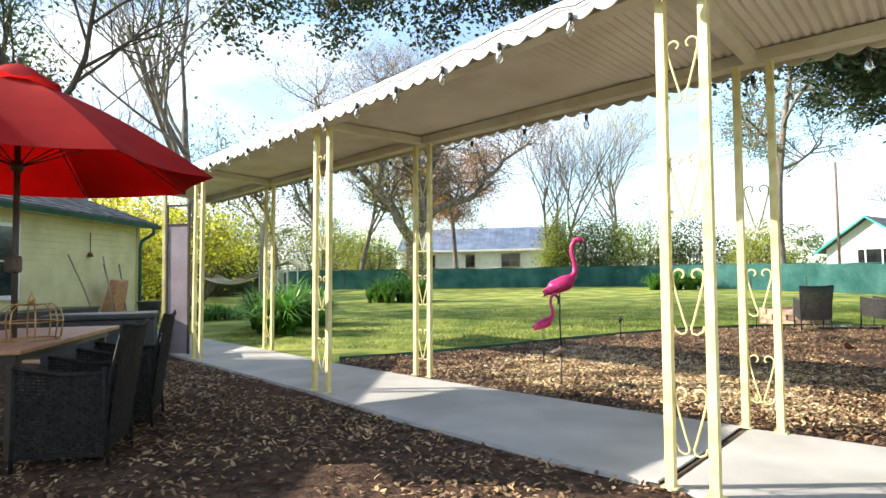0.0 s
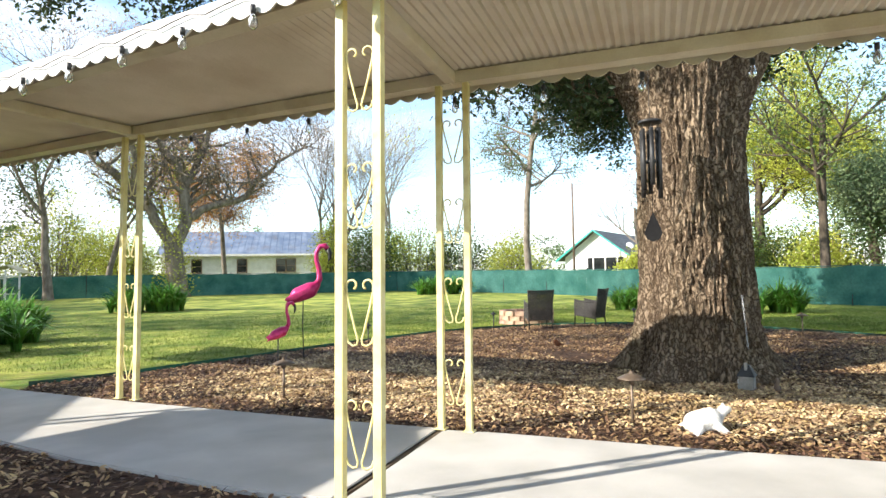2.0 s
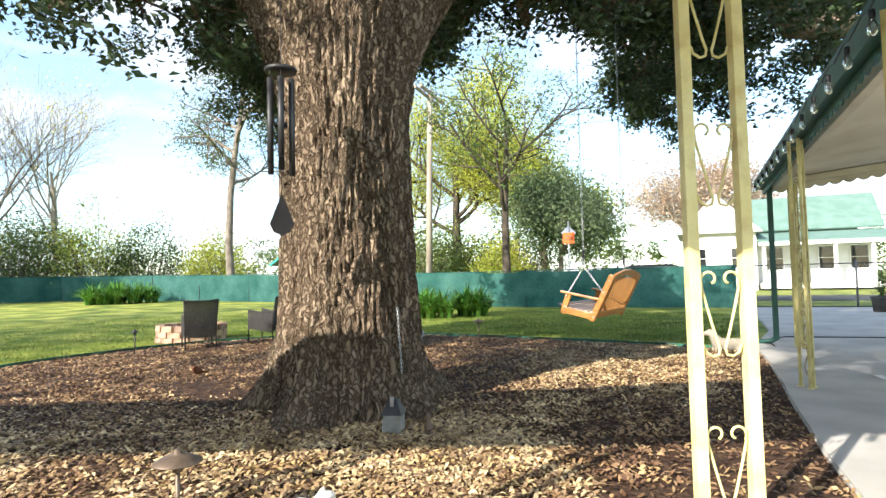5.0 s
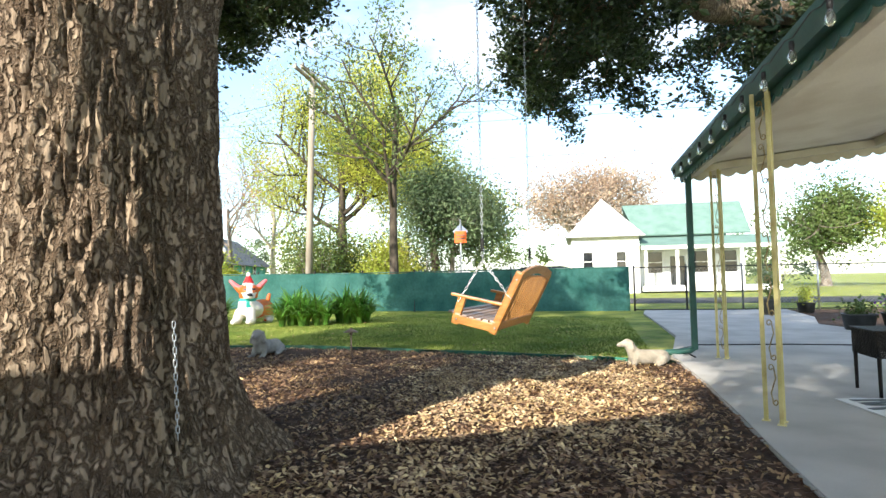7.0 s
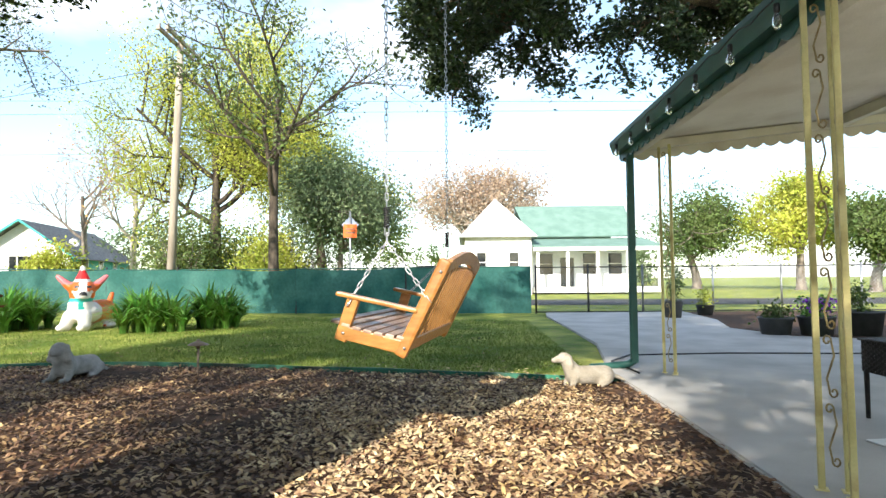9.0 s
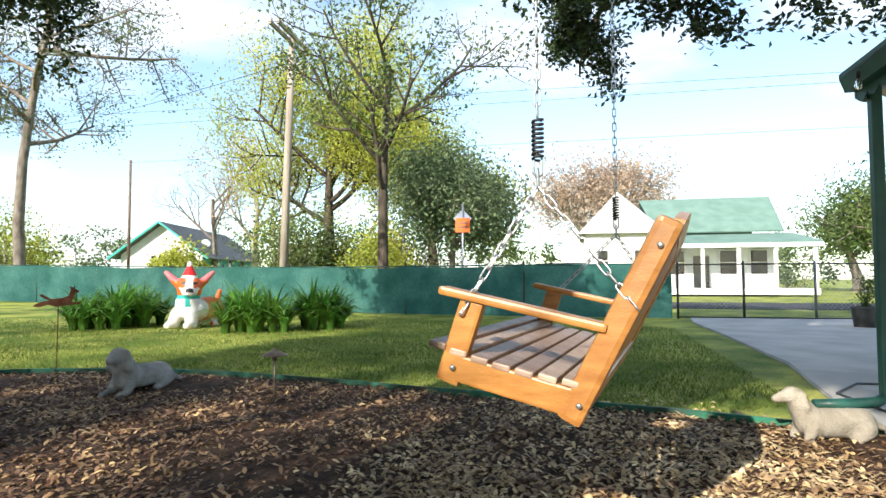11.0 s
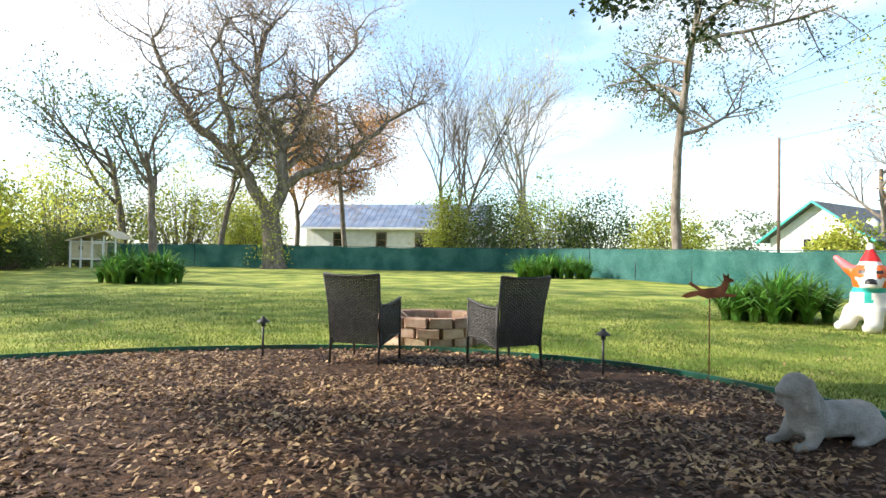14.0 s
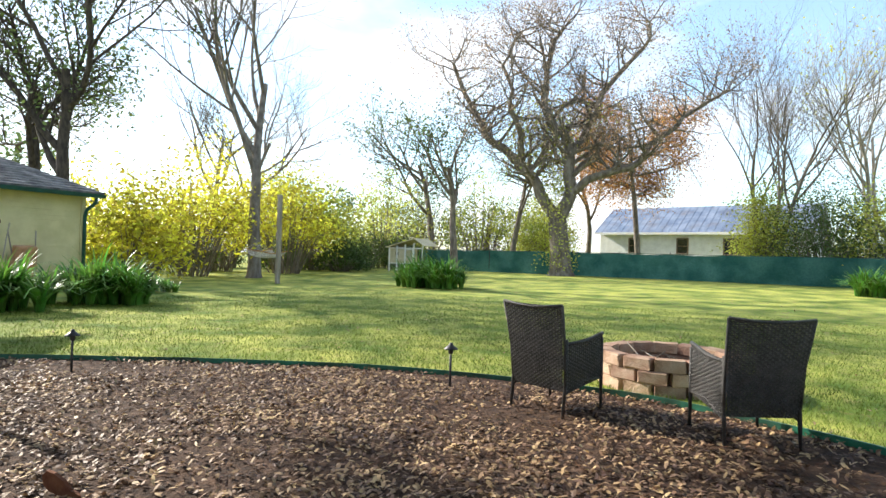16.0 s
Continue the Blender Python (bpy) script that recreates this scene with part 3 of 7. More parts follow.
def window(th, m, x, z, w, h, trim, y=0.0):
    """A sash window standing in the wall's plane: frame, panes, meeting rail."""
    f = bmesh.new()
    t = 0.09
    for sx, sz, px, pz in ((w + 2 * t, t, 0, h / 2 + t / 2), (w + 2 * t, t, 0, -h / 2 - t / 2), (t, h, -w / 2 - t / 2, 0), (t, h, w / 2 + t / 2, 0)):
        box(f, (sx, 0.07, sz), m @ pose(x + px, y - 0.03, z + pz), 0.006)
    fr = part("window", f, trim, th)
    part("pane", boxed((w, 0.012, h / 2 - 0.02), m @ pose(x, y - 0.012, z + h / 4), 0), M_GLASS, fr)
    part("pane", boxed((w, 0.012, h / 2 - 0.02), m @ pose(x, y - 0.026, z - h / 4), 0), M_GLASS, fr)
    part("meeting_rail", boxed((w, 0.04, 0.045), m @ pose(x, y - 0.03, z), 0.004), trim, fr)


def roof_sheet(th, name, corners, material, thick=0.08, label=""):
    a, b, c, d = (Vector(p) for p in corners)
    n = (b - a).cross(d - a).normalized() * thick
    V = [a, b, c, d, a + n, b + n, c + n, d + n]
    return raw(name, V, [(3, 2, 1, 0), (4, 5, 6, 7), (0, 1, 5, 4), (1, 2, 6, 5), (2, 3, 7, 6), (3, 0, 4, 7)], material, th, False, label)


def shingles(th, a, b, c, d, material, rows=22, name="shingle_course"):
    """Courses of shingles on a roof face: a, b the eave, c, d the top; each tab is a raised piece."""
    a, b, c, d = (Vector(p) for p in (a, b, c, d))
    n = (b - a).cross(d - a).normalized()
    if n.z < 0:
        n = -n
    V, F = [], []
    for r in range(rows):
        t0, t1 = r / rows, (r + 1.15) / rows
        l0, r0, l1, r1 = a.lerp(d, t0), b.lerp(c, t0), a.lerp(d, min(1, t1)), b.lerp(c, min(1, t1))
        k = max(2, int((r0 - l0).length / 0.32))
        for i in range(k):
            u0, u1 = (i + 0.02) / k, (i + 0.98) / k
            p, q, s, w = l0.lerp(r0, u0) + n * 0.03, l0.lerp(r0, u1) + n * 0.03, l1.lerp(r1, u1) + n * 0.008, l1.lerp(r1, u0) + n * 0.008
            o = len(V)
            V += [p, q, s, w, p - n * 0.03, q - n * 0.03]
            F += [(o, o + 1, o + 2, o + 3), (o + 4, o + 5, o + 1, o)]
    ob = raw(name, V, F, material, th)
    ob["kind"] = "stuff"


def yellow_house():
    """The garden-side wing and the unseen body of the same house, added to cast shade."""
    th = thing("yellow_house", "pale yellow clapboard house with grey shingle hip roof", "house")
    X, N, S, W = -8.75, 17.9, 9.2, -17.0
    part("wall", boxed((X - W, N - S, 3.05), pose((X + W) / 2, (N + S) / 2, 1.525)), M_YSIDING, th)
    m = pose(X, (N + S) / 2, 0, 0, 0, 90)
    siding(th, "clapboard_face", -(N - S) / 2, (N - S) / 2, 0.35, 2.95, -0.004, M_YSIDING, m)
    siding(th, "clapboard_face", W - X, 0, 0.35, 2.95, -0.004, M_YSIDING, pose(X, N, 0, 0, 0, 180) @ Matrix.Scale(-1, 4, (1, 0, 0)) @ Matrix.Scale(1, 4))
    part("corner_board", boxed((0.12, 0.12, 2.9), pose(X + 0.01, N + 0.01, 1.5), 0.006), M_YSIDING, th)
    window(th, m, -1.05, 1.75, 1.0, 1.55, M_WHITE, -0.03)
    window(th, m, -3.2, 1.75, 1.0, 1.55, M_WHITE, -0.03)
    e, zt = 0.45, 5.0
    a, b, c, d = (X + e, S, 2.98), (X + e, N + e, 2.98), (W - e, N + e, 2.98), (W - e, S, 2.98)
    rx = (X + W) / 2
    r0, r1 = (rx, S, zt), (rx, N - 3.6, zt)
    for name, q in (("roof", (a, b, r1, r0)), ("roof", (c, d, r0, r1))):
        roof_sheet(th, name, q, M_SHINGLE, 0.06)
    raw("roof", [b, c, r1, (b[0], b[1], 3.05), (c[0], c[1], 3.05), (r1[0], r1[1], zt + 0.06)], [(0, 1, 2), (3, 5, 4), (0, 3, 4, 1), (1, 4, 5, 2), (0, 2, 5, 3)], M_SHINGLE, th)
    up = lambda p: (p[0], p[1], p[2] + 0.07)
    shingles(th, up(a), up(b), up(r1), up(r0), M_SHINGLE)
    shingles(th, up(b), up(c), up(r1), up(r1), M_SHINGLE)
    part("soffit", boxed((0.44, N - S + e, 0.03), pose(X + 0.22, (N + S + e) / 2, 2.95)), M_WHITE, th)
    gut = [((X + e, S + (N + e - S) * i / 6, 2.98), Vector((1, 0))) for i in range(7)]
    ribbon("gutter", gut, [(0, -0.09), (0.09, -0.09), (0.13, 0.02), (0.115, 0.02), (0.08, -0.075), (0, -0.075)], M_GREENMETAL, th, "dark green gutter")
    bar("downspout", [(X + e, N + 0.2, 2.9), (X + e, N + 0.2, 2.75), (X + 0.12, N + 0.08, 2.5), (X + 0.09, N + 0.05, 2.3), (X + 0.09, N + 0.05, 0.2)], 0.055, M_GREENMETAL, th, 10, "dark green downspout")
    # added body of the house, to the south; unseen, sized to shade the south bed
    part("wall", boxed((9.0, 16.2, 3.0), pose(-10.2, 0.2, 1.5)), M_YSIDING, th)
    x0, x1, y0, y1 = -15.2, -5.2, -8.4, 8.7
    rr = ((-10.2, -4.6, 5.4), (-10.2, 6.6, 5.4))
    P = [(x1, y0, 2.95), (x1, y1, 2.95), (x0, y1, 2.95), (x0, y0, 2.95), *rr]
    P += [(p[0], p[1], p[2] + 0.1) for p in P]
    raw("roof", P, [(0, 4, 5, 1), (1, 5, 2), (2, 5, 4, 3), (3, 4, 0), (6, 7, 11, 10), (7, 8, 11), (8, 9, 10, 11), (9, 6, 10), (0, 1, 7, 6), (1, 2, 8, 7), (2, 3, 9, 8), (3, 0, 6, 9)], M_SHINGLE, th)


yellow_house()


def far_white_house():
    th = thing("white_house", "long white clapboard house with weathered metal roof behind the back fence", "house", m=pose(-6.0, 63.5, 0.75, 0, 0, -7))
    m = Matrix.Identity(4)
    part("foundation", boxed((17.0, 7.8, 0.9), pose(8.6, 4.02, -0.4)), M_CONCRETE, th)
    part("wall", boxed((17.2, 8, 3.4), pose(8.6, 4.02, 1.7)), M_WSIDING, th)
    siding(th, "clapboard_face", 0, 17.2, 0.3, 3.3, 0, M_WSIDING, m, 0.2)
    for x in (3.3, 7.6, 11.4, 12.35):
        window(th, m, x, 2.15, 0.85, 1.25, M_TRIM, -0.02)
    for s, (y0, y1) in ((1, (-0.5, 4.0)), (-1, (8.5, 4.0))):
        roof_sheet(th, "roof", [(-0.4, y0, 3.3), (17.6, y0, 3.3), (17.6, y1, 5.9), (-0.4, y1, 5.9)] if s > 0 else [(17.6, y0, 3.3), (-0.4, y0, 3.3), (-0.4, y1, 5.9), (17.6, y1, 5.9)], M_TINROOF, 0.05)
    seam = boxed((0.04, 5.2, 0.05), pose(0, 1.75, 4.66, 30.0, 0, 0), 0.004)
    me = mesh_of(seam, "roof_seam")
    for i in range(30):
        ob = part("roof_seam", me, M_TINROOF, th)
        ob.location = (-0.3 + i * 0.617, 0, 0)
    part("fascia", boxed((18.0, 0.05, 0.2), pose(8.6, -0.51, 3.24), 0.006), M_WHITE, th)


far_white_house()


def teal_house():
    th = thing("teal_house", "white and teal cottage with grey shingle gable roof beyond the fence", "house", m=pose(34.9, 56.7, 0.2, 0, 0, -54))
    # gable end faces the garden; own x across the gable, y back
    part("wall", boxed((7.0, 15, 3.1), pose(3.5, 7.52, 1.55)), M_TEAL, th)
    m = Matrix.Identity(4)
    siding(th, "clapboard_face", 0, 7.0, 0.2, 3.1, 0, M_WHITE, m, 0.25)
    raw("gable", [(0, 0, 3.1), (7.0, 0, 3.1), (3.5, 0, 5.75), (0, 0.1, 3.1), (7.0, 0.1, 3.1), (3.5, 0.1, 5.75)], [(0, 1, 2), (5, 4, 3), (0, 2, 5, 3), (1, 4, 5, 2), (0, 3, 4, 1)], M_WHITE, th, False, "white gable boards")
    # flat dark sheet on the wall stands in for the porch's shaded inside
    part("porch_opening", boxed((3.8, 0.05, 1.4), pose(4.5, -0.03, 2.3), 0.004), M_GLASS, th)
    for x in (3.2, 4.5, 5.8):
        part("porch_post", boxed((0.12, 0.09, 1.5), pose(x, -0.06, 2.3), 0.006), M_WHITE, th)
    roof_sheet(th, "roof", [(-0.7, -0.7, 2.72), (-0.7, 15.4, 2.72), (3.5, 15.4, 5.85), (3.5, -0.7, 5.85)][::-1], M_SHINGLE, 0.1)
    roof_sheet(th, "roof", [(7.7, -0.7, 2.72), (7.7, 15.4, 2.72), (3.5, 15.4, 5.85), (3.5, -0.7, 5.85)], M_SHINGLE, 0.1)
    bar("barge_board", [(-0.75, -0.72, 2.72), (3.5, -0.72, 5.88), (7.75, -0.72, 2.72)], 0.13, M_TEAL, th, 4, "teal barge board", False)
    w = pose(7.0, 0, 0, 0, 0, 90)
    for x in (3.2, 6.8, 10.6):
        window(th, w, x, 2.2, 0.9, 1.1, M_WHITE, -0.02)
    d = turned("satellite_dish", [(0.02, 0), (0.25, 0.03), (0.42, 0.1), (0.43, 0.11), (0.25, 0.05), (0.02, 0.02)], M_WHITE, th, 16, pose(6.0, 3.4, 4.25, 60, 0, 40))
    bar("dish_arm", [(6.0, 3.6, 3.8), (6.0, 3.4, 4.3)], 0.03, M_WHITE, th)


teal_house()


def porch_cottage():
    """White cottage with green roof and a columned porch across the street."""
    th = thing("porch_cottage", "white cottage with green roof and columned porch across the street", "house", m=pose(46.8, 13.6, 0.0, 0, 0, -68))
    # own x runs along the front (to the south-east), y back
    part("wall", boxed((4.5, 9, 3.9), pose(-3.25, 4.5, 1.95)), M_WHITE, th)
    part("wall", boxed((7.1, 7, 3.4), pose(2.55, 6.0, 1.7)), M_WHITE, th)
    m0 = pose(0, 0, 0)
    siding(th, "clapboard_face", -5.5, -1.0, 0.3, 3.9, -0.004, M_WHITE, m0, 0.22)
    siding(th, "clapboard_face", -0.99, 6.1, 0.3, 3.3, 2.496, M_WHITE, m0, 0.22)
    raw("roof", [(-5.9, -0.5, 3.9), (-0.6, -0.5, 3.9), (-0.6, 9.5, 3.9), (-5.9, 9.5, 3.9), (-3.25, 3.4, 7.0), (-3.25, 5.6, 7.0)], [(0, 1, 4), (1, 2, 5, 4), (2, 3, 5), (3, 0, 4, 5), (0, 3, 2, 1)], M_PALEROOF, th, False, "pale sunlit hip roof")
    roof_sheet(th, "roof", [(-0.9, 2.2, 4.0), (6.6, 2.2, 4.0), (6.9, 6.0, 6.6), (-1.6, 6.0, 6.6)], M_GREENROOF, 0.1)
    roof_sheet(th, "roof", [(6.6, 9.8, 4.0), (-0.9, 9.8, 4.0), (-1.6, 6.0, 6.6), (6.9, 6.0, 6.6)], M_GREENROOF, 0.1)
    roof_sheet(th, "porch_roof", [(-0.9, -0.3, 3.15), (7.9, -0.3, 3.15), (7.2, 2.5, 3.85), (-0.9, 2.5, 3.85)], M_GREENROOF, 0.08, "green porch roof")
    part("eave_board", boxed((8.8, 0.08, 0.24), pose(3.5, -0.3, 3.05), 0.01), M_WHITE, th)
    part("porch_floor", boxed((8.5, 2.8, 0.35), pose(3.4, 1.1, 0.3), 0.01), M_WHITE, th)
    for x in (-0.6, 1.4, 3.4, 5.4, 7.5):
        part("porch_column", boxed((0.2, 0.2, 2.5), pose(x, -0.1, 1.7), 0.02), M_WHITE, th)
    for x in (0.3, 3.4, 5.2):
        window(th, m0, x, 2.1, 0.95, 1.5, M_WHITE, 2.46)
    part("front_door", boxed((0.95, 0.06, 2.05), pose(1.8, 2.45, 1.5), 0.01), M_GLASS, th)
    for x in (-4.4, -2.2):
        window(th, m0, x, 2.2, 0.6, 1.3, M_WHITE, -0.03)


porch_cottage()
# road beyond the gate
slab("road", [(31.0, 12.0), (36.5, 14.0), (47.0, -14), (41, -16)], -0.04, 0.02, pbr("asphalt", (0.05, 0.05, 0.052), (0.075, 0.075, 0.078), 2, 0.9, bump=0.4, bscale=90), 0, "grey asphalt street beyond the chain-link fence", "road")


# ---- fences ----
FENCE = [(-14.0, 44.6), (-5.0, 44.6), (4.0, 44.5), (13.0, 44.0), (16.4, 38.2), (19.6, 32.5), (21.6, 26.5), (23.0, 21.0), (23.9, 16.5), (24.8, 12.8), (26.2, 9.0)]


def net_fence():
    th = thing("netted_fence", "chain-link garden fence hung with sagging green privacy netting", "fence")
    post = None
    for (x0, y0), (x1, y1) in zip(FENCE, FENCE[1:]):
        L = math.hypot(x1 - x0, y1 - y0)
        k = max(1, round(L / 3.0))
        nx, ny = -(y1 - y0) / L, (x1 - x0) / L
        for i in range(k):
            a, b = i / k, (i + 1) / k
            ax, ay, bx, by = x0 + (x1 - x0) * a, y0 + (y1 - y0) * a, x0 + (x1 - x0) * b, y0 + (y1 - y0) * b
            nu, nv = 20, 9
            V, F = [], []
            ph = ax * 1.7 + ay
            for v in range(nv + 1):
                for u in range(nu + 1):
                    t = u / nu
                    x, y = ax + (bx - ax) * t, ay + (by - ay) * t
                    gz = ground_z(x, y)
                    h = v / nv
                    top = 1.5 - 0.05 * math.sin(math.pi * t) * (0.6 + 0.4 * math.sin(ph))
                    z = gz + 0.02 + h * (top - 0.02)
                    w = 0.11 * noise.noise((x * 0.9, y * 0.9, z * 0.7)) + 0.03 * math.sin((t * 9 + ph) * 2) * (1 - h) * noise.noise((x, y, 3)) + 0.02 * noise.noise((x * 4, y * 4, z * 2))
                    V.append((x - nx * (0.05 + w), y - ny * (0.05 + w), z))
            W = nu + 1
            F = [(r * W + c, r * W + c + 1, (r + 1) * W + c + 1, (r + 1) * W + c) for r in range(nv) for c in range(nu)]
            raw("netting_panel", V, F, M_NET, th, True)
            gz = ground_z(ax, ay)
            if post is None:
                post = mesh_of(boxed((0.05, 0.05, 1.62), pose(0, 0, 0.81), 0.01), "fence_post")
            ob = part("fence_post", post, M_BLACK, th)
            ob.location = (ax, ay, gz)
            bar("top_rail", [(ax, ay, gz + 1.51), (bx, by, ground_z(bx, by) + 1.51)], 0.022, M_GREENMETAL, th, 6)


net_fence()
M_GALV = pbr("galvanised_steel", (0.32, 0.33, 0.34), (0.45, 0.46, 0.47), 5, 0.4, 0.8, bump=0.05)


def chain_link(name, label, pts, h=1.45, panel=2.2, cell=0.11):
    th = thing(name, label, "gate" if "gate" in name else "fence")
    for (x0, y0), (x1, y1) in zip(pts, pts[1:]):
        L = math.hypot(x1 - x0, y1 - y0)
        k = max(1, round(L / panel))
        for i in range(k):
            a, b = i / k, (i + 1) / k
            A, B = Vector((x0 + (x1 - x0) * a, y0 + (y1 - y0) * a, 0.03)), Vector((x0 + (x1 - x0) * b, y0 + (y1 - y0) * b, 0.03))
            w = (B - A).length
            d = (B - A).normalized()
            n = int((w + h) / cell)
            paths = []
            for s in (1, -1):
                for j in range(n):
                    c = j * cell
                    p = []
                    for q in (0, 1):
                        u0 = max(0, c - h) if q == 0 else min(w, c)
                        z = c - u0
                        uu = u0 if s > 0 else w - u0
                        p.append(A + d * uu + Vector((0, 0, min(h, max(0, z)))))
                    paths.append(p)
            bars("mesh_panel", paths, 0.004, M_GALV, th, 3)
            bar("post", [A - Vector((0, 0, 0.03)), A + Vector((0, 0, h + 0.08))], 0.032, M_BLACK if "gate" in name else M_GALV, th, 8)
            for z in (0.02, h):
                bar("rail", [A + Vector((0, 0, z)), B + Vector((0, 0, z))], 0.02, M_BLACK if z else M_GALV, th, 6)
        bar("post", [(x1, y1, 0), (x1, y1, h + 0.1)], 0.032, M_GALV, th, 8)


chain_link("driveway_gate", "closed chain-link double driveway gate with dark frame", [(26.25, 8.85), (26.85, 7.3), (27.5, 5.7)], 1.45, 1.7)
chain_link("chain_link_fence", "galvanised chain-link fence along the street", [(27.5, 5.7), (29.8, 1.6), (31.0, -3.0), (31.5, -9.0)], 1.45, 2.6)


# ---- trees ----
class Grow:
    """Collects limbs and leaves of one tree."""

    def __init__(self, seed):
        self.r = random.Random(seed)
        self.V, self.F, self.tips = [], [], []
        self.BV, self.BF = [], []
        self.LV, self.LF = [], []

    def tube(self, pts, radii, n, fine=False):
        v, f = sweep(pts, radii, n, cap=False)
        V, F = (self.BV, self.BF) if fine else (self.V, self.F)
        o = len(V)
        V += v
        F += [tuple(i + o for i in q) for q in f]

    def limb(self, p, d, length, radius, level, wob=0.25, up=0.1, kids=4, split=0.6, ratio=0.62, end=0.35, depth=3, droop=0.0):
        r = self.r
        k = 5 if level < 2 else 3
        pts, rad = [p.copy()], [radius]
        d = d.normalized()
        for i in range(k):
            d = (d + Vector((r.uniform(-1, 1), r.uniform(-1, 1), r.uniform(-1, 1))) * wob + Vector((0, 0, up - droop * (i / k)))).normalized()
            pts.append(pts[-1] + d * (length / k))
            rad.append(radius * (1 - (1 - end) * (i + 1) / k))
        self.tube(pts, rad, 9 if level == 0 else 6 if level == 1 else 4 if level == 2 else 3, level > 1)
        if level >= depth:
            self.tips += pts[1:]
            return
        if level == depth - 1:
            self.tips += pts[2:]
        for c in range(kids):
            t = 0.35 + 0.65 * (c + r.random() * 0.6) / kids if level else 0.45 + 0.55 * (c + r.random() * 0.5) / kids
            t = min(t, 1.0)
            i = min(k - 1, int(t * k))
            q = pts[i].lerp(pts[i + 1], t * k - i)
            base = (pts[i + 1] - pts[i]).normalized()
            a = r.uniform(0, 2 * math.pi)
            o = base.orthogonal().normalized()
            side = o * math.cos(a) + base.cross(o) * math.sin(a)
            dd = (base * (1 - split) + side * split).normalized()
            self.limb(q, dd, length * ratio * r.uniform(0.75, 1.2), rad[i] * 0.62, level + 1, wob, up, kids, split, ratio, end, depth, droop)

    def leaf(self, p, size, flat=0.0, narrow=0.5):
        r = self.r
        d = Vector((r.uniform(-1, 1), r.uniform(-1, 1), r.uniform(-1, 1) * (1 - flat))).normalized()
        s = d.orthogonal().normalized()
        a = r.uniform(0, 6.28)
        s = s * math.cos(a) + d.cross(s) * math.sin(a)
        u, w = d * size, s * size * narrow * 0.5
        o = len(self.LV)
        c = d.cross(s) * size * 0.12
        self.LV += [p, p + u * 0.5 + w + c, p + u, p + u * 0.5 - w + c]
        self.LF.append((o, o + 1, o + 2, o + 3))

    def leaves(self, per, spread, size, keep=1.0, narrow=0.5, above=-1e9):
        r = self.r
        for t in self.tips:
            if r.random() > keep or t.z < above:
                continue
            for _ in range(per):
                self.leaf(t + Vector((r.gauss(0, 1), r.gauss(0, 1), r.gauss(0, 1))) * spread, size * r.uniform(0.7, 1.3), 0, narrow)

    def finish(self, name, label, bark, leafmat, group="", category="tree", more=()):
        th = thing(name, label, category, group)
        raw("trunk", self.V, self.F, bark, th, True)
        if self.BF:
            raw("branchwork", self.BV, self.BF, bark, th, True)["kind"] = "stuff"
        if self.LV:
            raw("crown", self.LV, self.LF, leafmat, th)["kind"] = "stuff"
        return th


def tree(name, label, x, y, h, radius, seed, bark, leafmat=None, per=0, spread=0.4, size=0.12, keep=1.0, stems=1, lean=(0, 0), trunk=0.35, kids=5, split=0.55,
         ratio=0.62, depth=3, wob=0.16, up=0.12, narrow=0.55, first=0.5, category="tree", droop=0.0):
    g = Grow(seed)
    z = ground_z(x, y) - 0.1
    for s in range(stems):
        a = 2 * math.pi * s / stems + seed
        off = Vector((math.cos(a), math.sin(a), 0)) * (0 if stems == 1 else 0.25)
        d = Vector((lean[0] + (0.24 * math.cos(a) if stems > 1 else 0), lean[1] + (0.24 * math.sin(a) if stems > 1 else 0), 1)).normalized()
        base = Vector((x, y, z)) + off
        # flared foot, then the first limb
        rr = radius * (1 if stems == 1 else 0.7)
        g.tube([base, base + d * 0.25, base + d * 0.7], [rr * 1.5, rr * 1.15, rr], 10)
        L = h * first
        g.limb(base + d * 0.65, d, L, rr, 0, wob, up, kids, split, ratio, 0.45, depth, droop)
    if leafmat:
        g.leaves(per, spread, size, keep, narrow)
    return g.finish(name, label, bark, leafmat, category=category)


M_DARKBARK = pbr("dark_bark", (0.045, 0.036, 0.028), (0.10, 0.08, 0.06), 7, 0.95, bump=0.7, bscale=30, stretch=(1, 1, 0.4))
BARE = "bare grey winter tree with fine upright branches"
tree("bare_tree", "tall bare pecan tree with spreading grey limbs beside the hammock", -11.1, 26.8, 17, 0.30, 3, M_BRANCH, None, kids=5, split=0.42, ratio=0.68, depth=4, up=0.10, first=0.55)


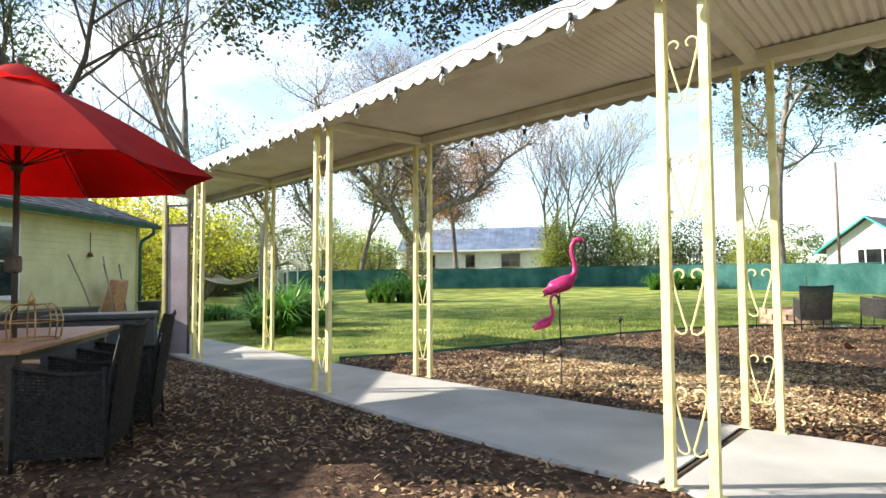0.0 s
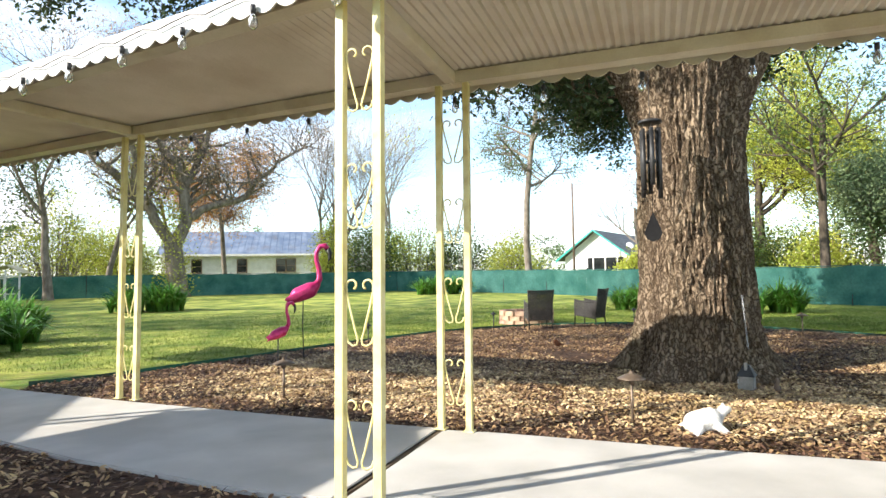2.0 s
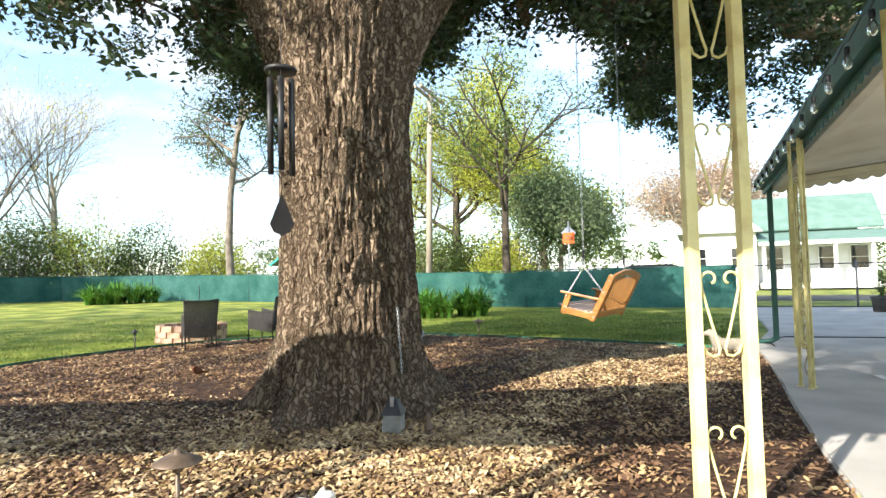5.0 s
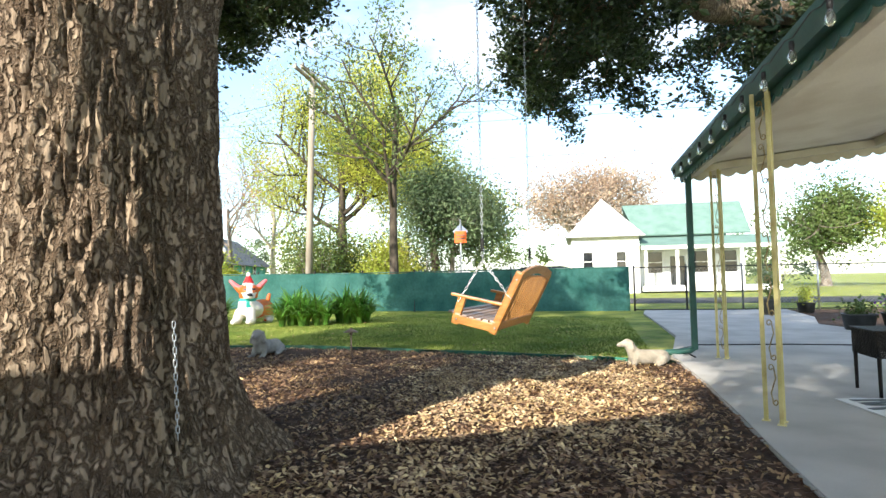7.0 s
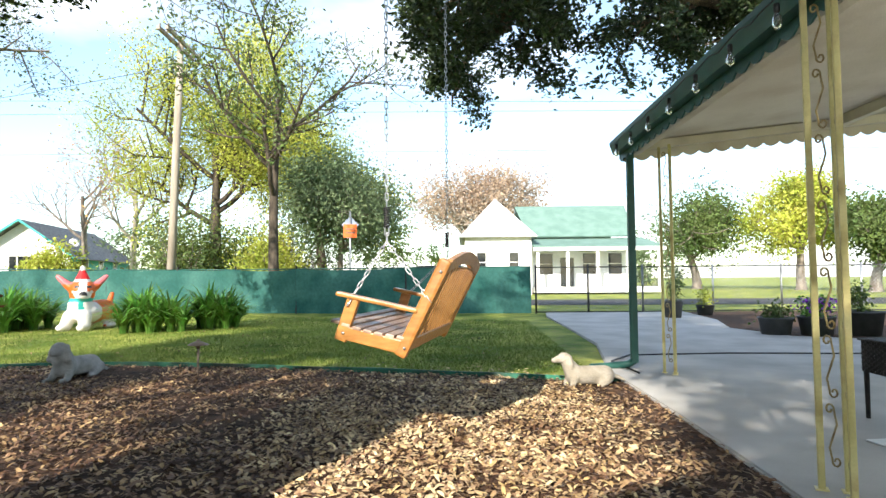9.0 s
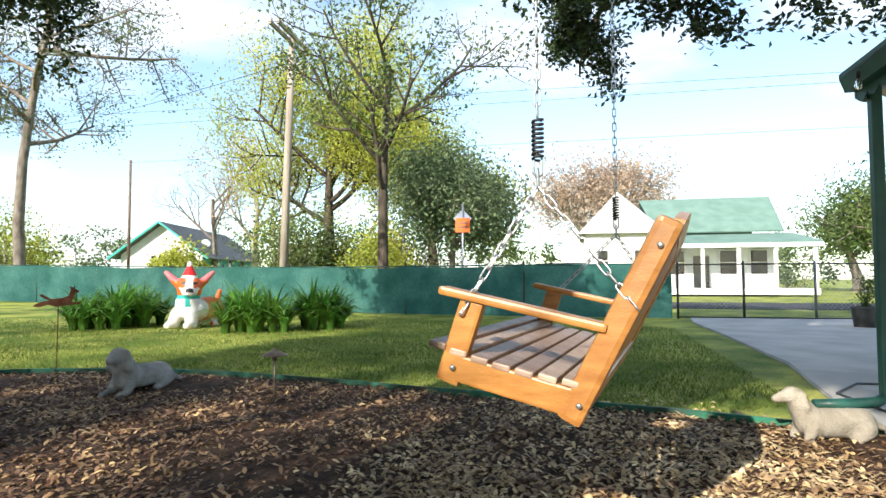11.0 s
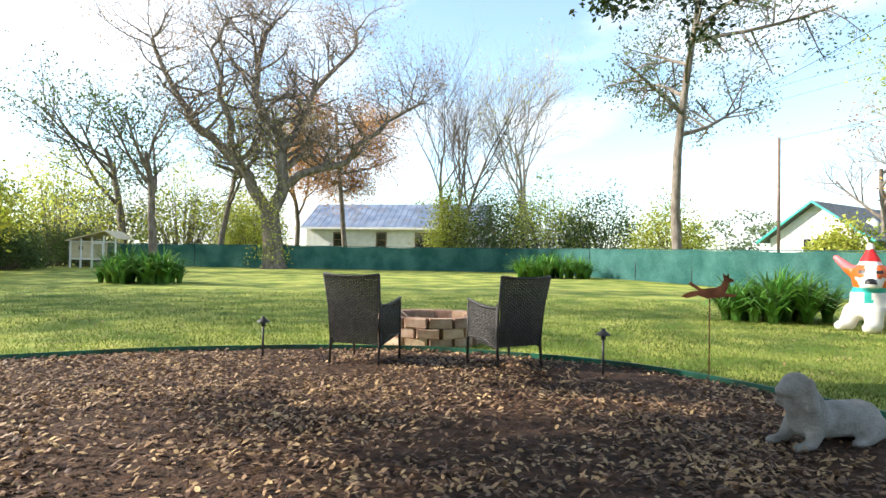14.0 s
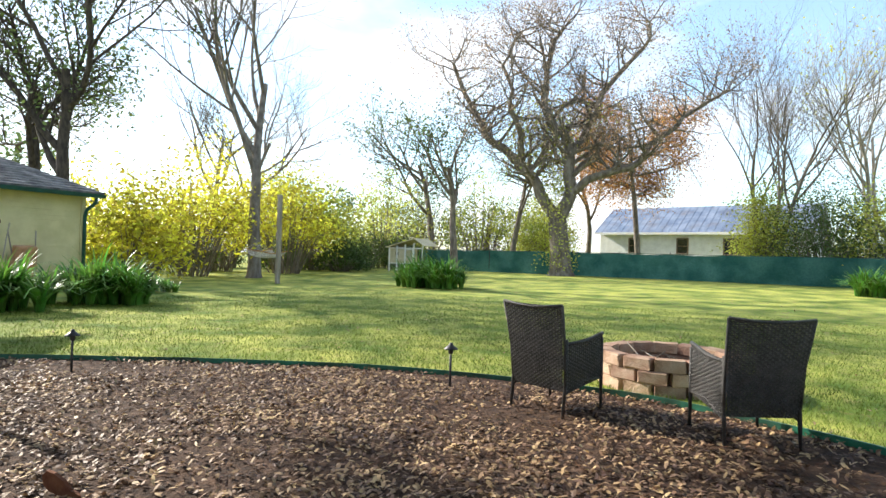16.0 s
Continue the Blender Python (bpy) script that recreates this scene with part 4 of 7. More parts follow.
def backyard_oak():
    """Short trunk that forks low into long crooked limbs; own r is across the garden view, z up."""
    g, twigs, boughs = Grow(11), Grow(13), []
    base, right, back = Vector((-2.35, 43.5, ground_z(-2, 43) - 0.1)), Vector((0.93, 0.36, 0)), Vector((-0.36, 0.93, 0))
    at = lambda r, d, z: tuple(base + right * r + back * d + Vector((0, 0, z)))
    g.tube([Vector(at(0, 0, 0)), Vector(at(0, 0, 0.5)), Vector(at(-0.1, 0, 1.8)), Vector(at(-0.3, 0, 3.6))], [0.95, 0.7, 0.6, 0.58], 12)
    for way, rad in (((( -0.3, 0, 3.3), (-1.3, 0.3, 5.2), (-2.9, 0.6, 7.4), (-4.6, 0.2, 8.8), (-6.2, 0.8, 11.4), (-7.6, 0.4, 14.2)), 0.42),
                     (((-0.3, 0, 3.4), (0.3, -0.2, 5.8), (0.3, -0.4, 8.2), (-1.2, 0.2, 10.6), (-1.2, 0.4, 13.4), (-0.4, 0.4, 16.2)), 0.46),
                     (((0.2, -0.1, 5.2), (2.0, -0.8, 6.4), (3.9, -0.5, 6.9), (5.6, -0.3, 8.8), (7.6, 0.2, 10.2), (9.4, 0.2, 12.0)), 0.30),
                     (((0.3, -0.3, 7.6), (1.6, 0.6, 9.6), (2.4, 1.0, 12.0), (4.4, 1.2, 14.2), (5.2, 1.0, 16.4)), 0.30),
                     (((-2.6, 0.5, 7.1), (-3.0, -0.8, 9.6), (-3.6, -1.0, 12.4), (-3.2, -1.2, 15.2)), 0.24)):
        P = [Vector(p) for p in rounded([at(*q) for q in way], 4)]
        P = [p + Vector((noise.noise(p * 0.7), noise.noise(p * 0.7 + Vector((9, 0, 0))), noise.noise(p * 0.7 + Vector((0, 9, 0))))) * 0.45 * min(1, i / 4) for i, p in enumerate(P)]
        R = [rad * (1 - 0.75 * i / (len(P) - 1)) for i in range(len(P))]
        boughs.append(sweep(P, R, 9, False))
        for i in range(5, len(P)):
            for c in range(2 if i < len(P) - 2 else 4):
                a = g.r.uniform(0, 6.283)
                d = Vector((math.cos(a), math.sin(a), g.r.uniform(-0.1, 0.9)))
                twigs.limb(P[i], d, g.r.uniform(2.0, 3.6), max(0.05, R[i] * 0.45), 1, 0.3, 0.10, 4, 0.55, 0.66, 0.3, 3)
    n = len(twigs.BV)
    g.BV, g.BF, g.tips = twigs.BV + twigs.V, twigs.BF + [tuple(n + i for i in f) for f in twigs.F], twigs.tips
    g.leaves(3, 0.45, 0.15, 0.7)
    th = g.finish("backyard_oak", "large twisted oak forking low and thinning to russet leaves", M_BRANCH, M_RUSTPALE)
    for bv, bf in boughs:
        raw("limb", bv, bf, M_BRANCH, th, True)
    v = Grow(12)
    for i in range(420):
        z = v.r.uniform(0.4, 6.5)
        p = base + right * v.r.gauss(-0.25 * z / 3, 0.55) + back * v.r.gauss(0, 0.5) + Vector((0, 0, z))
        for _ in range(5):
            v.leaf(p + Vector((v.r.gauss(0, 0.2), v.r.gauss(0, 0.2), v.r.gauss(0, 0.2))), 0.17, 0.2, 0.6)
    raw("vine", v.LV, v.LF, M_YGLEAF, th, label="green vine leaves climbing the trunk")


backyard_oak()
tree("vine_tree", "slender tree with green vine leaves by the coop", -9.6, 42.5, 12, 0.28, 21, M_BRANCH, M_GLEAF, per=9, spread=0.5, size=0.2, keep=0.7, kids=5, first=0.55, split=0.5)
tree("vine_tree", "slender tree with green vine leaves behind the fence", -7.2, 46.5, 13, 0.22, 22, M_BRANCH, M_YGLEAF, per=7, spread=0.5, size=0.2, keep=0.6, kids=5, first=0.6, split=0.5)
tree("leaning_tree", "leaning dark trunk with thin green leaves behind the hedge", -13.6, 46.0, 13, 0.30, 23, M_BRANCH, M_GLEAF, per=6, spread=0.5, size=0.2, keep=0.5, kids=5, lean=(-0.25, 0), first=0.6, split=0.5)
tree("cypress", "russet bald cypress with feathery autumn needles", 0.4, 52.0, 12.5, 0.22, 31, M_BRANCH, M_RUST, per=44, spread=0.5, size=0.2, keep=0.9, kids=13, split=0.88, ratio=0.40, depth=2, wob=0.08, first=0.9, up=0.03, narrow=0.35)
tree("bare_tree", BARE, 9.0, 50.0, 15.5, 0.24, 41, M_BRANCH, None, stems=3, kids=5, split=0.42, first=0.5, ratio=0.66, depth=4)
tree("bare_tree", BARE, 14.2, 51.5, 17.5, 0.24, 42, M_PALEBARK, M_YLEAF, per=1, spread=0.4, size=0.14, keep=0.25, stems=2, kids=5, split=0.42, first=0.5, depth=4)
tree("fence_tree", "tall ragged tree with sparse pale leaves behind the fence", 20.3, 36.2, 15.5, 0.26, 51, M_BRANCH, M_GREYLEAF, per=5, spread=0.35, size=0.16, keep=0.55, kids=9, split=0.8, ratio=0.36, depth=3, wob=0.1, first=0.92, up=0.03)
tree("dark_tree", "dark crooked tree with ragged drooping leaves behind the fence", 24.9, 18.3, 10.5, 0.21, 61, M_DARKBARK, M_GLEAF, per=8, spread=0.28, size=0.16, keep=0.6, kids=6, split=0.6, ratio=0.5, depth=3, first=0.75, wob=0.14)
tree("yellow_green_tree", "tall broad yellow-green tree behind the utility pole", 30.3, 26.4, 14.2, 0.34, 71, M_DARKBARK, M_YGLEAF, per=58, spread=0.6, size=0.135, keep=0.85, kids=7, split=0.6, ratio=0.62, depth=3, first=0.5)
tree("yellow_green_tree", "broad yellow-green tree behind the road sign", 33.8, 22.4, 11.6, 0.3, 72, M_DARKBARK, M_YGLEAF, per=60, spread=0.6, size=0.135, keep=0.85, kids=6, split=0.62, ratio=0.62, depth=3, first=0.45)
tree("grey_green_tree", "dense grey-green evergreen tree beside the street", 30.9, 19.5, 7.8, 0.22, 73, M_BRANCH, M_GREYLEAF, per=16, spread=0.55, size=0.17, keep=1, kids=6, split=0.6, ratio=0.6, depth=3, first=0.5, stems=2)
tree("bare_tree", "pale spreading bare pecan tree behind the white cottage", 61.0, 23.0, 17.5, 0.75, 81, M_PALEBARK, M_RUSTPALE, per=4, spread=0.7, size=0.26, keep=0.8, kids=6, split=0.62, ratio=0.70, depth=4, first=0.36, wob=0.2)
tree("bare_tree", "grey bare tree beyond the fence", 33.5, 36.5, 12, 0.24, 82, M_PALEBARK, M_RUST, per=2, spread=0.4, size=0.16, keep=0.3, kids=5, split=0.5, first=0.5, depth=4)
tree("bare_tree", "grey bare tree beyond the teal cottage", 41.0, 52.0, 15, 0.3, 83, M_BRANCH, None, kids=5, split=0.5, first=0.5, depth=4)
tree("round_tree", "dense round green tree beside the white cottage", 65.0, 4.5, 11.0, 0.4, 84, M_BRANCH, M_GLEAF, per=60, spread=0.8, size=0.28, keep=1, kids=8, split=0.75, ratio=0.75, depth=2, first=0.4)
tree("street_tree", "yellowing tree across the street", 61.0, -3.0, 11.5, 0.35, 85, M_BRANCH, M_YGLEAF, per=22, spread=0.6, size=0.3, keep=1, kids=6, split=0.65, ratio=0.65, depth=3, first=0.42)
tree("street_tree", "green tree across the street", 55.0, -6.5, 8.0, 0.35, 86, M_BRANCH, M_GLEAF, per=22, spread=0.6, size=0.3, keep=1, kids=6, split=0.65, ratio=0.62, depth=3, first=0.42)
tree("pecan_tree", "dark leaning pecan trees behind the yellow house", -14.6, 19.6, 15.5, 0.46, 91, M_DARKBARK, M_GLEAF, per=4, spread=0.5, size=0.2, keep=0.5, stems=2, kids=5, split=0.5, ratio=0.66, depth=4, first=0.5, wob=0.2)
tree("bare_tree", BARE, -21.0, 33.0, 16, 0.28, 92, M_BRANCH, None, stems=2, kids=5, split=0.45, first=0.5, depth=4)
tree("bare_tree", BARE, -4.5, 55.0, 15, 0.24, 93, M_BRANCH, M_GLEAF, per=2, spread=0.5, size=0.2, keep=0.3, kids=5, split=0.5, first=0.5, depth=4)


# ---- shrubs and hedges ----
def shrub(name, label, x, y, w, dep, h, seed, leafmat, count, size, category="shrub", narrow=0.55, lift=0.0, turn=0.0):
    """Stems from one foot under many small clumps of leaves of uneven outline."""
    g = Grow(seed)
    r = g.r
    z = ground_z(x, y)
    ct, st = math.cos(radians(turn)), math.sin(radians(turn))
    clumps = []
    for i in range(max(6, int(count / 45))):
        a, q = r.uniform(0, 6.283), math.sqrt(r.random())
        u, v = q * math.cos(a) * w / 2, q * math.sin(a) * dep / 2
        top = h * (1 - 0.55 * q * q) * r.uniform(0.7, 1.12)
        zz = lift + (top - lift) * r.random() ** 0.6
        c = Vector((x + u * ct - v * st, y + u * st + v * ct, z + zz))
        clumps.append(c)
        if i % 2 == 0:
            foot = Vector((x + (u * ct - v * st) * 0.3, y + (u * st + v * ct) * 0.3, z - 0.05))
            mid = foot.lerp(c, 0.5) + Vector((r.uniform(-0.2, 0.2), r.uniform(-0.2, 0.2), 0.1 * h))
            g.tube([foot, mid, c], [0.035, 0.025, 0.008], 4)
    for c in clumps:
        sp = r.uniform(0.2, 0.42) * min(1.7, h / 2.6)
        for _ in range(45):
            p = c + Vector((r.gauss(0, 1), r.gauss(0, 1), r.gauss(0, 0.8))) * sp
            if p.z > z + 0.03:
                g.leaf(p, size * r.uniform(0.7, 1.3), 0.2, narrow)
    th = thing(name, label, category)
    raw("woody_base", g.V, g.F, M_BRANCH, th, True)
    raw("foliage", g.LV, g.LF, leafmat, th)
    return th


rs = random.Random(77)
for i, (x, y, w, h) in enumerate(((-14.0, 25.5, 6, 6.4), (-17.5, 29.5, 7, 7.4), (-18.5, 23.5, 7, 6.0), (-13.6, 31.0, 6, 6.6), (-20.5, 37.0, 9, 8.0), (-15.8, 35.5, 5, 6.2), (-16.5, 43.5, 8, 7.5), (-12.0, 21.5, 4, 3.6))):
    shrub("yellow_shrub", "tall shrub with backlit bright yellow autumn leaves", x, y, w, w * 0.8, h, 300 + i, M_YLEAF if i < 4 or i == 7 else M_YGLEAF, 3600, 0.22, lift=1.4 if h > 4 else 0.5)
for i, (x, y, w, h) in enumerate(((-16.8, 41.5, 6, 3.0), (-20.5, 38.5, 6, 3.4), (-14.2, 43.0, 4, 2.6), (-23, 33, 6, 3.2), (-13.5, 35.5, 3, 2.0), (-17.5, 34.0, 4, 2.4), (-14.6, 37.8, 4, 2.2), (-19.5, 29.0, 5, 2.2), (-21.0, 26.5, 5, 2.0))):
    shrub("evergreen_hedge", "dark green evergreen hedge along the garden edge", x, y, w, 2.6, h, 330 + i, M_GLEAF, 4200, 0.14)
for i, (x, y, w, h) in enumerate(((-11, 49, 7, 8), (-17, 49, 8, 9.5), (-6.5, 50.5, 4, 6), (-24, 41, 8, 8), (-9.5, 58, 7, 7.0), (-13, 60, 8, 8), (8.6, 47.2, 2.4, 6.6), (11.5, 47, 6, 6.2), (15.5, 46.5, 6, 6.4), (18.5, 45, 5, 6.0), (21.5, 41, 4, 4.6), (12.5, 55, 9, 8.5), (-22, 52, 9, 8), (-30, 44, 10, 9), (24.5, 30, 3, 2.6), (28, 26, 5, 4.5), (27.5, 20.5, 3, 3.2), (33, 24.2, 7, 6.0), (31.5, 27.5, 6, 5.0))):
    shrub("fence_shrub", "loose shrub of green and yellow leaves behind the fence", x, y, w, w * 0.6, h, 350 + i, (M_YGLEAF, M_GLEAF)[i % 2], 6400, 0.16, lift=0.4)
for i, (x, y, w, h) in enumerate(((38, 70, 14, 7), (20, 78, 16, 8), (2, 84, 18, 9), (-20, 70, 18, 9), (52, 60, 14, 8), (66, 34, 14, 8), (78, 10, 16, 9), (72, -18, 16, 8), (-34, 62, 16, 10), (-40, 30, 14, 10))):
    shrub("distant_trees", "hazy line of distant trees", x, y, w, w * 0.5, h, 380 + i, (M_GREYLEAF, M_GLEAF)[i % 2], 2000, 0.42, category="tree")


# strap-leaved beds
def strap_plants(name, label, x, y, w, dep, h, seed, count, turn=0.0):
    h *= 1.15
    r = random.Random(seed)
    V, F = [], []
    gz = ground_z(x, y)
    ct, st = math.cos(radians(turn)), math.sin(radians(turn))
    crowns = []
    for i in range(max(9, int(w * dep * 6))):
        a, q = r.uniform(0, 6.283), math.sqrt(r.random())
        u, v = q * math.cos(a) * w / 2 * 0.8, q * math.sin(a) * dep / 2 * 0.8
        crowns.append((x + u * ct - v * st, y + u * st + v * ct, (1 - 0.3 * q) * r.uniform(0.8, 1.15)))
    for i in range(int(count * 1.9)):
        cx, cy, k0 = crowns[i % len(crowns)]
        b = r.uniform(0, 6.283)
        px, py = cx + 0.07 * math.cos(b), cy + 0.07 * math.sin(b)
        L = h * k0 * r.uniform(1.0, 1.75)
        dx, dy = math.cos(b), math.sin(b)
        sx, sy = -dy, dx
        wd = r.uniform(0.026, 0.048)
        lean = r.uniform(0.3, 1.1)
        o = len(V)
        for k in range(6):
            t = k / 5
            fwd = L * (lean * t * t * 0.75)
            z = gz + L * (t * 0.92 - 0.62 * lean * t ** 2.6)
            ww = wd * (1 - t ** 2 * 0.95)
            V += [(px + dx * fwd - sx * ww, py + dy * fwd - sy * ww, z), (px + dx * fwd + sx * ww, py + dy * fwd + sy * ww, z)]
            if k:
                F.append((o + 2 * k - 2, o + 2 * k - 1, o + 2 * k + 1, o + 2 * k))
    th = thing(name, label, "plant", "strap-leaved beds")
    ob = raw("strap_leaves", V, F, M_DARKGREEN, th)
    ob["kind"] = "stuff"


LB = "dense clump of arching dark green strap leaves on the lawn"
strap_plants("lily_clump", LB, 16.3, 19.0, 2.6, 1.5, 0.95, 1, 760, -10)
strap_plants("lily_clump", LB, 17.9, 15.1, 3.2, 1.6, 0.95, 2, 900, -25)
strap_plants("lily_clump", LB, 14.2, 36.5, 4.8, 1.8, 1.1, 3, 900)
strap_plants("lily_clump", LB, -1.8, 27.6, 3.6, 2.2, 1.15, 4, 800)
strap_plants("lily_clump", LB, -3.4, 15.6, 3.0, 1.7, 1.0, 5, 800, 30)
strap_plants("lily_clump", LB, -2.6, 13.6, 1.9, 1.3, 0.95, 6, 460)
strap_plants("lily_clump", "low green clump beside the yellow house", -6.4, 18.6, 2.6, 1.6, 0.45, 7, 260, 30)


# ---- the great live oak ----
OAK = Vector((7.89, 6.58, 0.0))


def oak_radius(a, z):
    """Trunk radius by angle and height: buttressed foot, narrow waist, swelling under the fork."""
    prof = ((0, 1.08), (0.15, 0.97), (0.35, 0.85), (0.7, 0.745), (1.1, 0.695), (1.7, 0.665), (2.4, 0.65), (3.0, 0.66), (3.5, 0.75), (4.0, 0.94), (4.5, 1.20), (4.9, 1.38))
    for (z0, r0), (z1, r1) in zip(prof, prof[1:]):
        if z <= z1:
            r = r0 + (r1 - r0) * max(0, (z - z0) / (z1 - z0))
            break
    else:
        r = prof[-1][1]
    foot = math.exp(-z / 0.33)
    lobes = 0.22 * foot * (math.cos(5 * a + 0.9) + 0.6 * math.cos(3 * (a - 1.92)))
    flute = 0.035 * math.cos(7 * a + z * 0.3) * (0.5 + 0.5 * foot)
    # two leaders part towards the top, along the view from the walkway
    fork = smoothstep(3.3, 4.8, z) * 0.30 * abs(math.cos(a + 0.69)) - smoothstep(3.3, 4.8, z) * 0.22
    return r + lobes * 0.8 + flute + fork


def oak_tree():
    th = thing("live_oak", "massive live oak with deeply furrowed grey-brown bark and dark evergreen crown", "tree")
    nu, nv, H = 340, 240, 4.75
    V, F = [], []
    for j in range(nv + 1):
        z = -0.12 + (H + 0.12) * (j / nv)
        for i in range(nu):
            a = 2 * math.pi * i / nu
            r = oak_radius(a, max(0, z))
            x1, y1 = math.cos(a) * 4.6, math.sin(a) * 4.6
            warp = 0.8 * noise.noise((x1 * 0.9, y1 * 0.9, z * 1.6))
            # long plates of bark parted by deep furrows that fork and rejoin
            f1 = abs(noise.noise((x1 * 2.5 + warp, y1 * 2.5 + warp, z * 1.9 + warp)))
            f2 = abs(noise.noise((x1 * 4.2 + warp, y1 * 4.2 - warp, z * 3.0 + 7)))
            big = noise.noise((x1 * 0.45, y1 * 0.45, z * 0.7))
            r += 0.046 * (min(1.0, f1 * 3.4) - 0.8) + 0.03 * (min(1.0, f2 * 3.0) - 0.7) + 0.035 * big
            V.append((OAK.x + r * math.cos(a), OAK.y + r * math.sin(a), z))
    for j in range(nv):
        for i in range(nu):
            a, b = j * nu + i, j * nu + (i + 1) % nu
            F.append((a, b, b + nu, a + nu))
    F.append(tuple(range(nv * nu, (nv + 1) * nu)))
    raw("trunk", V, F, M_BARK, th, True, "furrowed grey-brown bark trunk")
    g = Grow(5)
    r = g.r
    start = lambda dx, dy, z: Vector((OAK.x + dx * 0.35, OAK.y + dy * 0.35, z + 0.3))
    # great limbs: way points from the fork outwards
    limbs = [
        ([start(0.5, -0.55, 3.7), (9.2, 6.2, 4.9), (10.6, 5.7, 5.45), (12.0, 5.9, 5.5), (14.4, 5.9, 6.6), (17.0, 5.6, 7.2), (19.0, 4.8, 6.7), (20.4, 3.6, 7.0), (22.0, 2.6, 7.0)], 0.50),
        ([start(0.55, -0.6, 3.6), (9.2, 5.5, 4.8), (11.0, 4.8, 5.8), (13.4, 4.0, 6.6), (15.0, 3.4, 7.2)], 0.28),
        ([start(-0.6, 0.55, 3.7), (7.2, 8.3, 5.0), (6.0, 9.4, 5.9), (4.4, 10.2, 6.6), (2.8, 11.0, 7.4), (0.6, 11.6, 7.7)], 0.34),
        ([start(-0.75, 0.25, 3.8), (6.7, 7.7, 5.1), (5.0, 8.3, 6.1), (3.2, 8.6, 7.0), (1.2, 9.0, 7.4), (-1.4, 9.6, 7.5)], 0.28),
        ([start(0.3, 0.75, 3.9), (8.9, 8.2, 5.9), (10.0, 9.6, 7.2), (11.6, 11.2, 7.5), (13.2, 12.6, 7.5), (14.4, 13.6, 7.3)], 0.30),
        ([start(0.2, 0.75, 3.9), (8.5, 8.6, 5.9), (9.4, 11.0, 6.9), (10.8, 13.6, 6.8), (12.0, 15.8, 7.0), (12.8, 17.2, 6.9)], 0.30),
        ([start(-0.1, 0.75, 3.9), (7.8, 8.6, 6.0), (7.9, 10.7, 7.0), (7.8, 12.6, 7.6), (7.7, 14.2, 8.0)], 0.28),
        # next two: unseen above the walkway, placed to shade the patio
        ([start(-0.5, -0.6, 4.0), (6.6, 5.0, 5.9), (5.0, 3.6, 6.9), (3.0, 2.6, 7.3), (0.8, 2.2, 7.4), (-1.6, 2.0, 7.4)], 0.28),
        ([start(-0.4, -0.7, 4.0), (6.9, 4.8, 6.0), (5.6, 2.8, 7.0), (3.4, 1.2, 7.4), (1.2, 0.6, 7.4), (-1.0, 0.4, 7.3)], 0.28),
        ([start(0.75, 0.2, 3.9), (9.8, 7.4, 5.4), (12.0, 7.6, 6.4), (14.8, 7.4, 7.3), (17.4, 7.4, 7.4), (19.0, 7.6, 6.8), (20.8, 9.0, 6.8)], 0.40),
        # next five: mostly unseen, placed to shade trunk, mulch and patio
        ([start(-0.3, -0.75, 3.9), (7.6, 5.6, 5.6), (6.8, 3.8, 6.3), (6.0, 2.0, 6.6)], 0.26),
        ([start(-0.7, -0.1, 3.9), (6.0, 6.9, 5.5), (4.2, 7.3, 5.9), (2.4, 7.7, 6.9), (0.2, 8.1, 7.3), (-2.4, 8.4, 7.4)], 0.30),
        ([start(-0.6, 0.5, 4.0), (6.4, 8.6, 6.2), (4.6, 9.6, 6.9), (2.8, 10.0, 7.4), (0.8, 10.5, 7.6), (-1.4, 11.0, 7.9)], 0.28),
        ([start(-0.5, -0.5, 4.0), (6.6, 5.2, 6.1), (5.8, 4.7, 6.5), (5.2, 4.4, 7.2)], 0.26),
        ([start(-0.4, -0.6, 4.0), (7.0, 6.2, 6.2), (6.2, 7.0, 6.9), (5.6, 7.2, 7.6)], 0.26),
        ([start(0, 0, 4.2), (8.1, 7.4, 6.0), (7.6, 7.6, 8.0), (7.8, 7.9, 10.2)], 0.42),
        ([start(0.2, -0.2, 4.2), (9.0, 6.8, 6.2), (10.2, 6.6, 8.0), (11.4, 6.4, 9.2)], 0.30),
    ]
    for pts, rad in limbs:
        P = rounded([tuple(p) if i == 0 else (p[0] - 0.3 * (1 - i / len(pts)), p[1] - 0.5 * (1 - i / len(pts)), p[2] - 0.25 * i / len(pts)) if i > 1 else (p[0] * 0.7 + OAK.x * 0.3, p[1] * 0.7 + OAK.y * 0.3, p[2] + 0.45) for i, p in enumerate(pts)], 4)
        n = len(P)
        P = [Vector(p) + Vector((noise.noise((p[0], p[1], 1)), noise.noise((p[0], p[1], 2)), noise.noise((p[0], p[1], 3)))) * 0.22 * min(1, i / 3) for i, p in enumerate(P)]
        R = [rad * (1 - (0.62 if rad > 0.36 else 0.72) * i / (n - 1)) for i in range(n)]
        g.tube(P, R, 12)
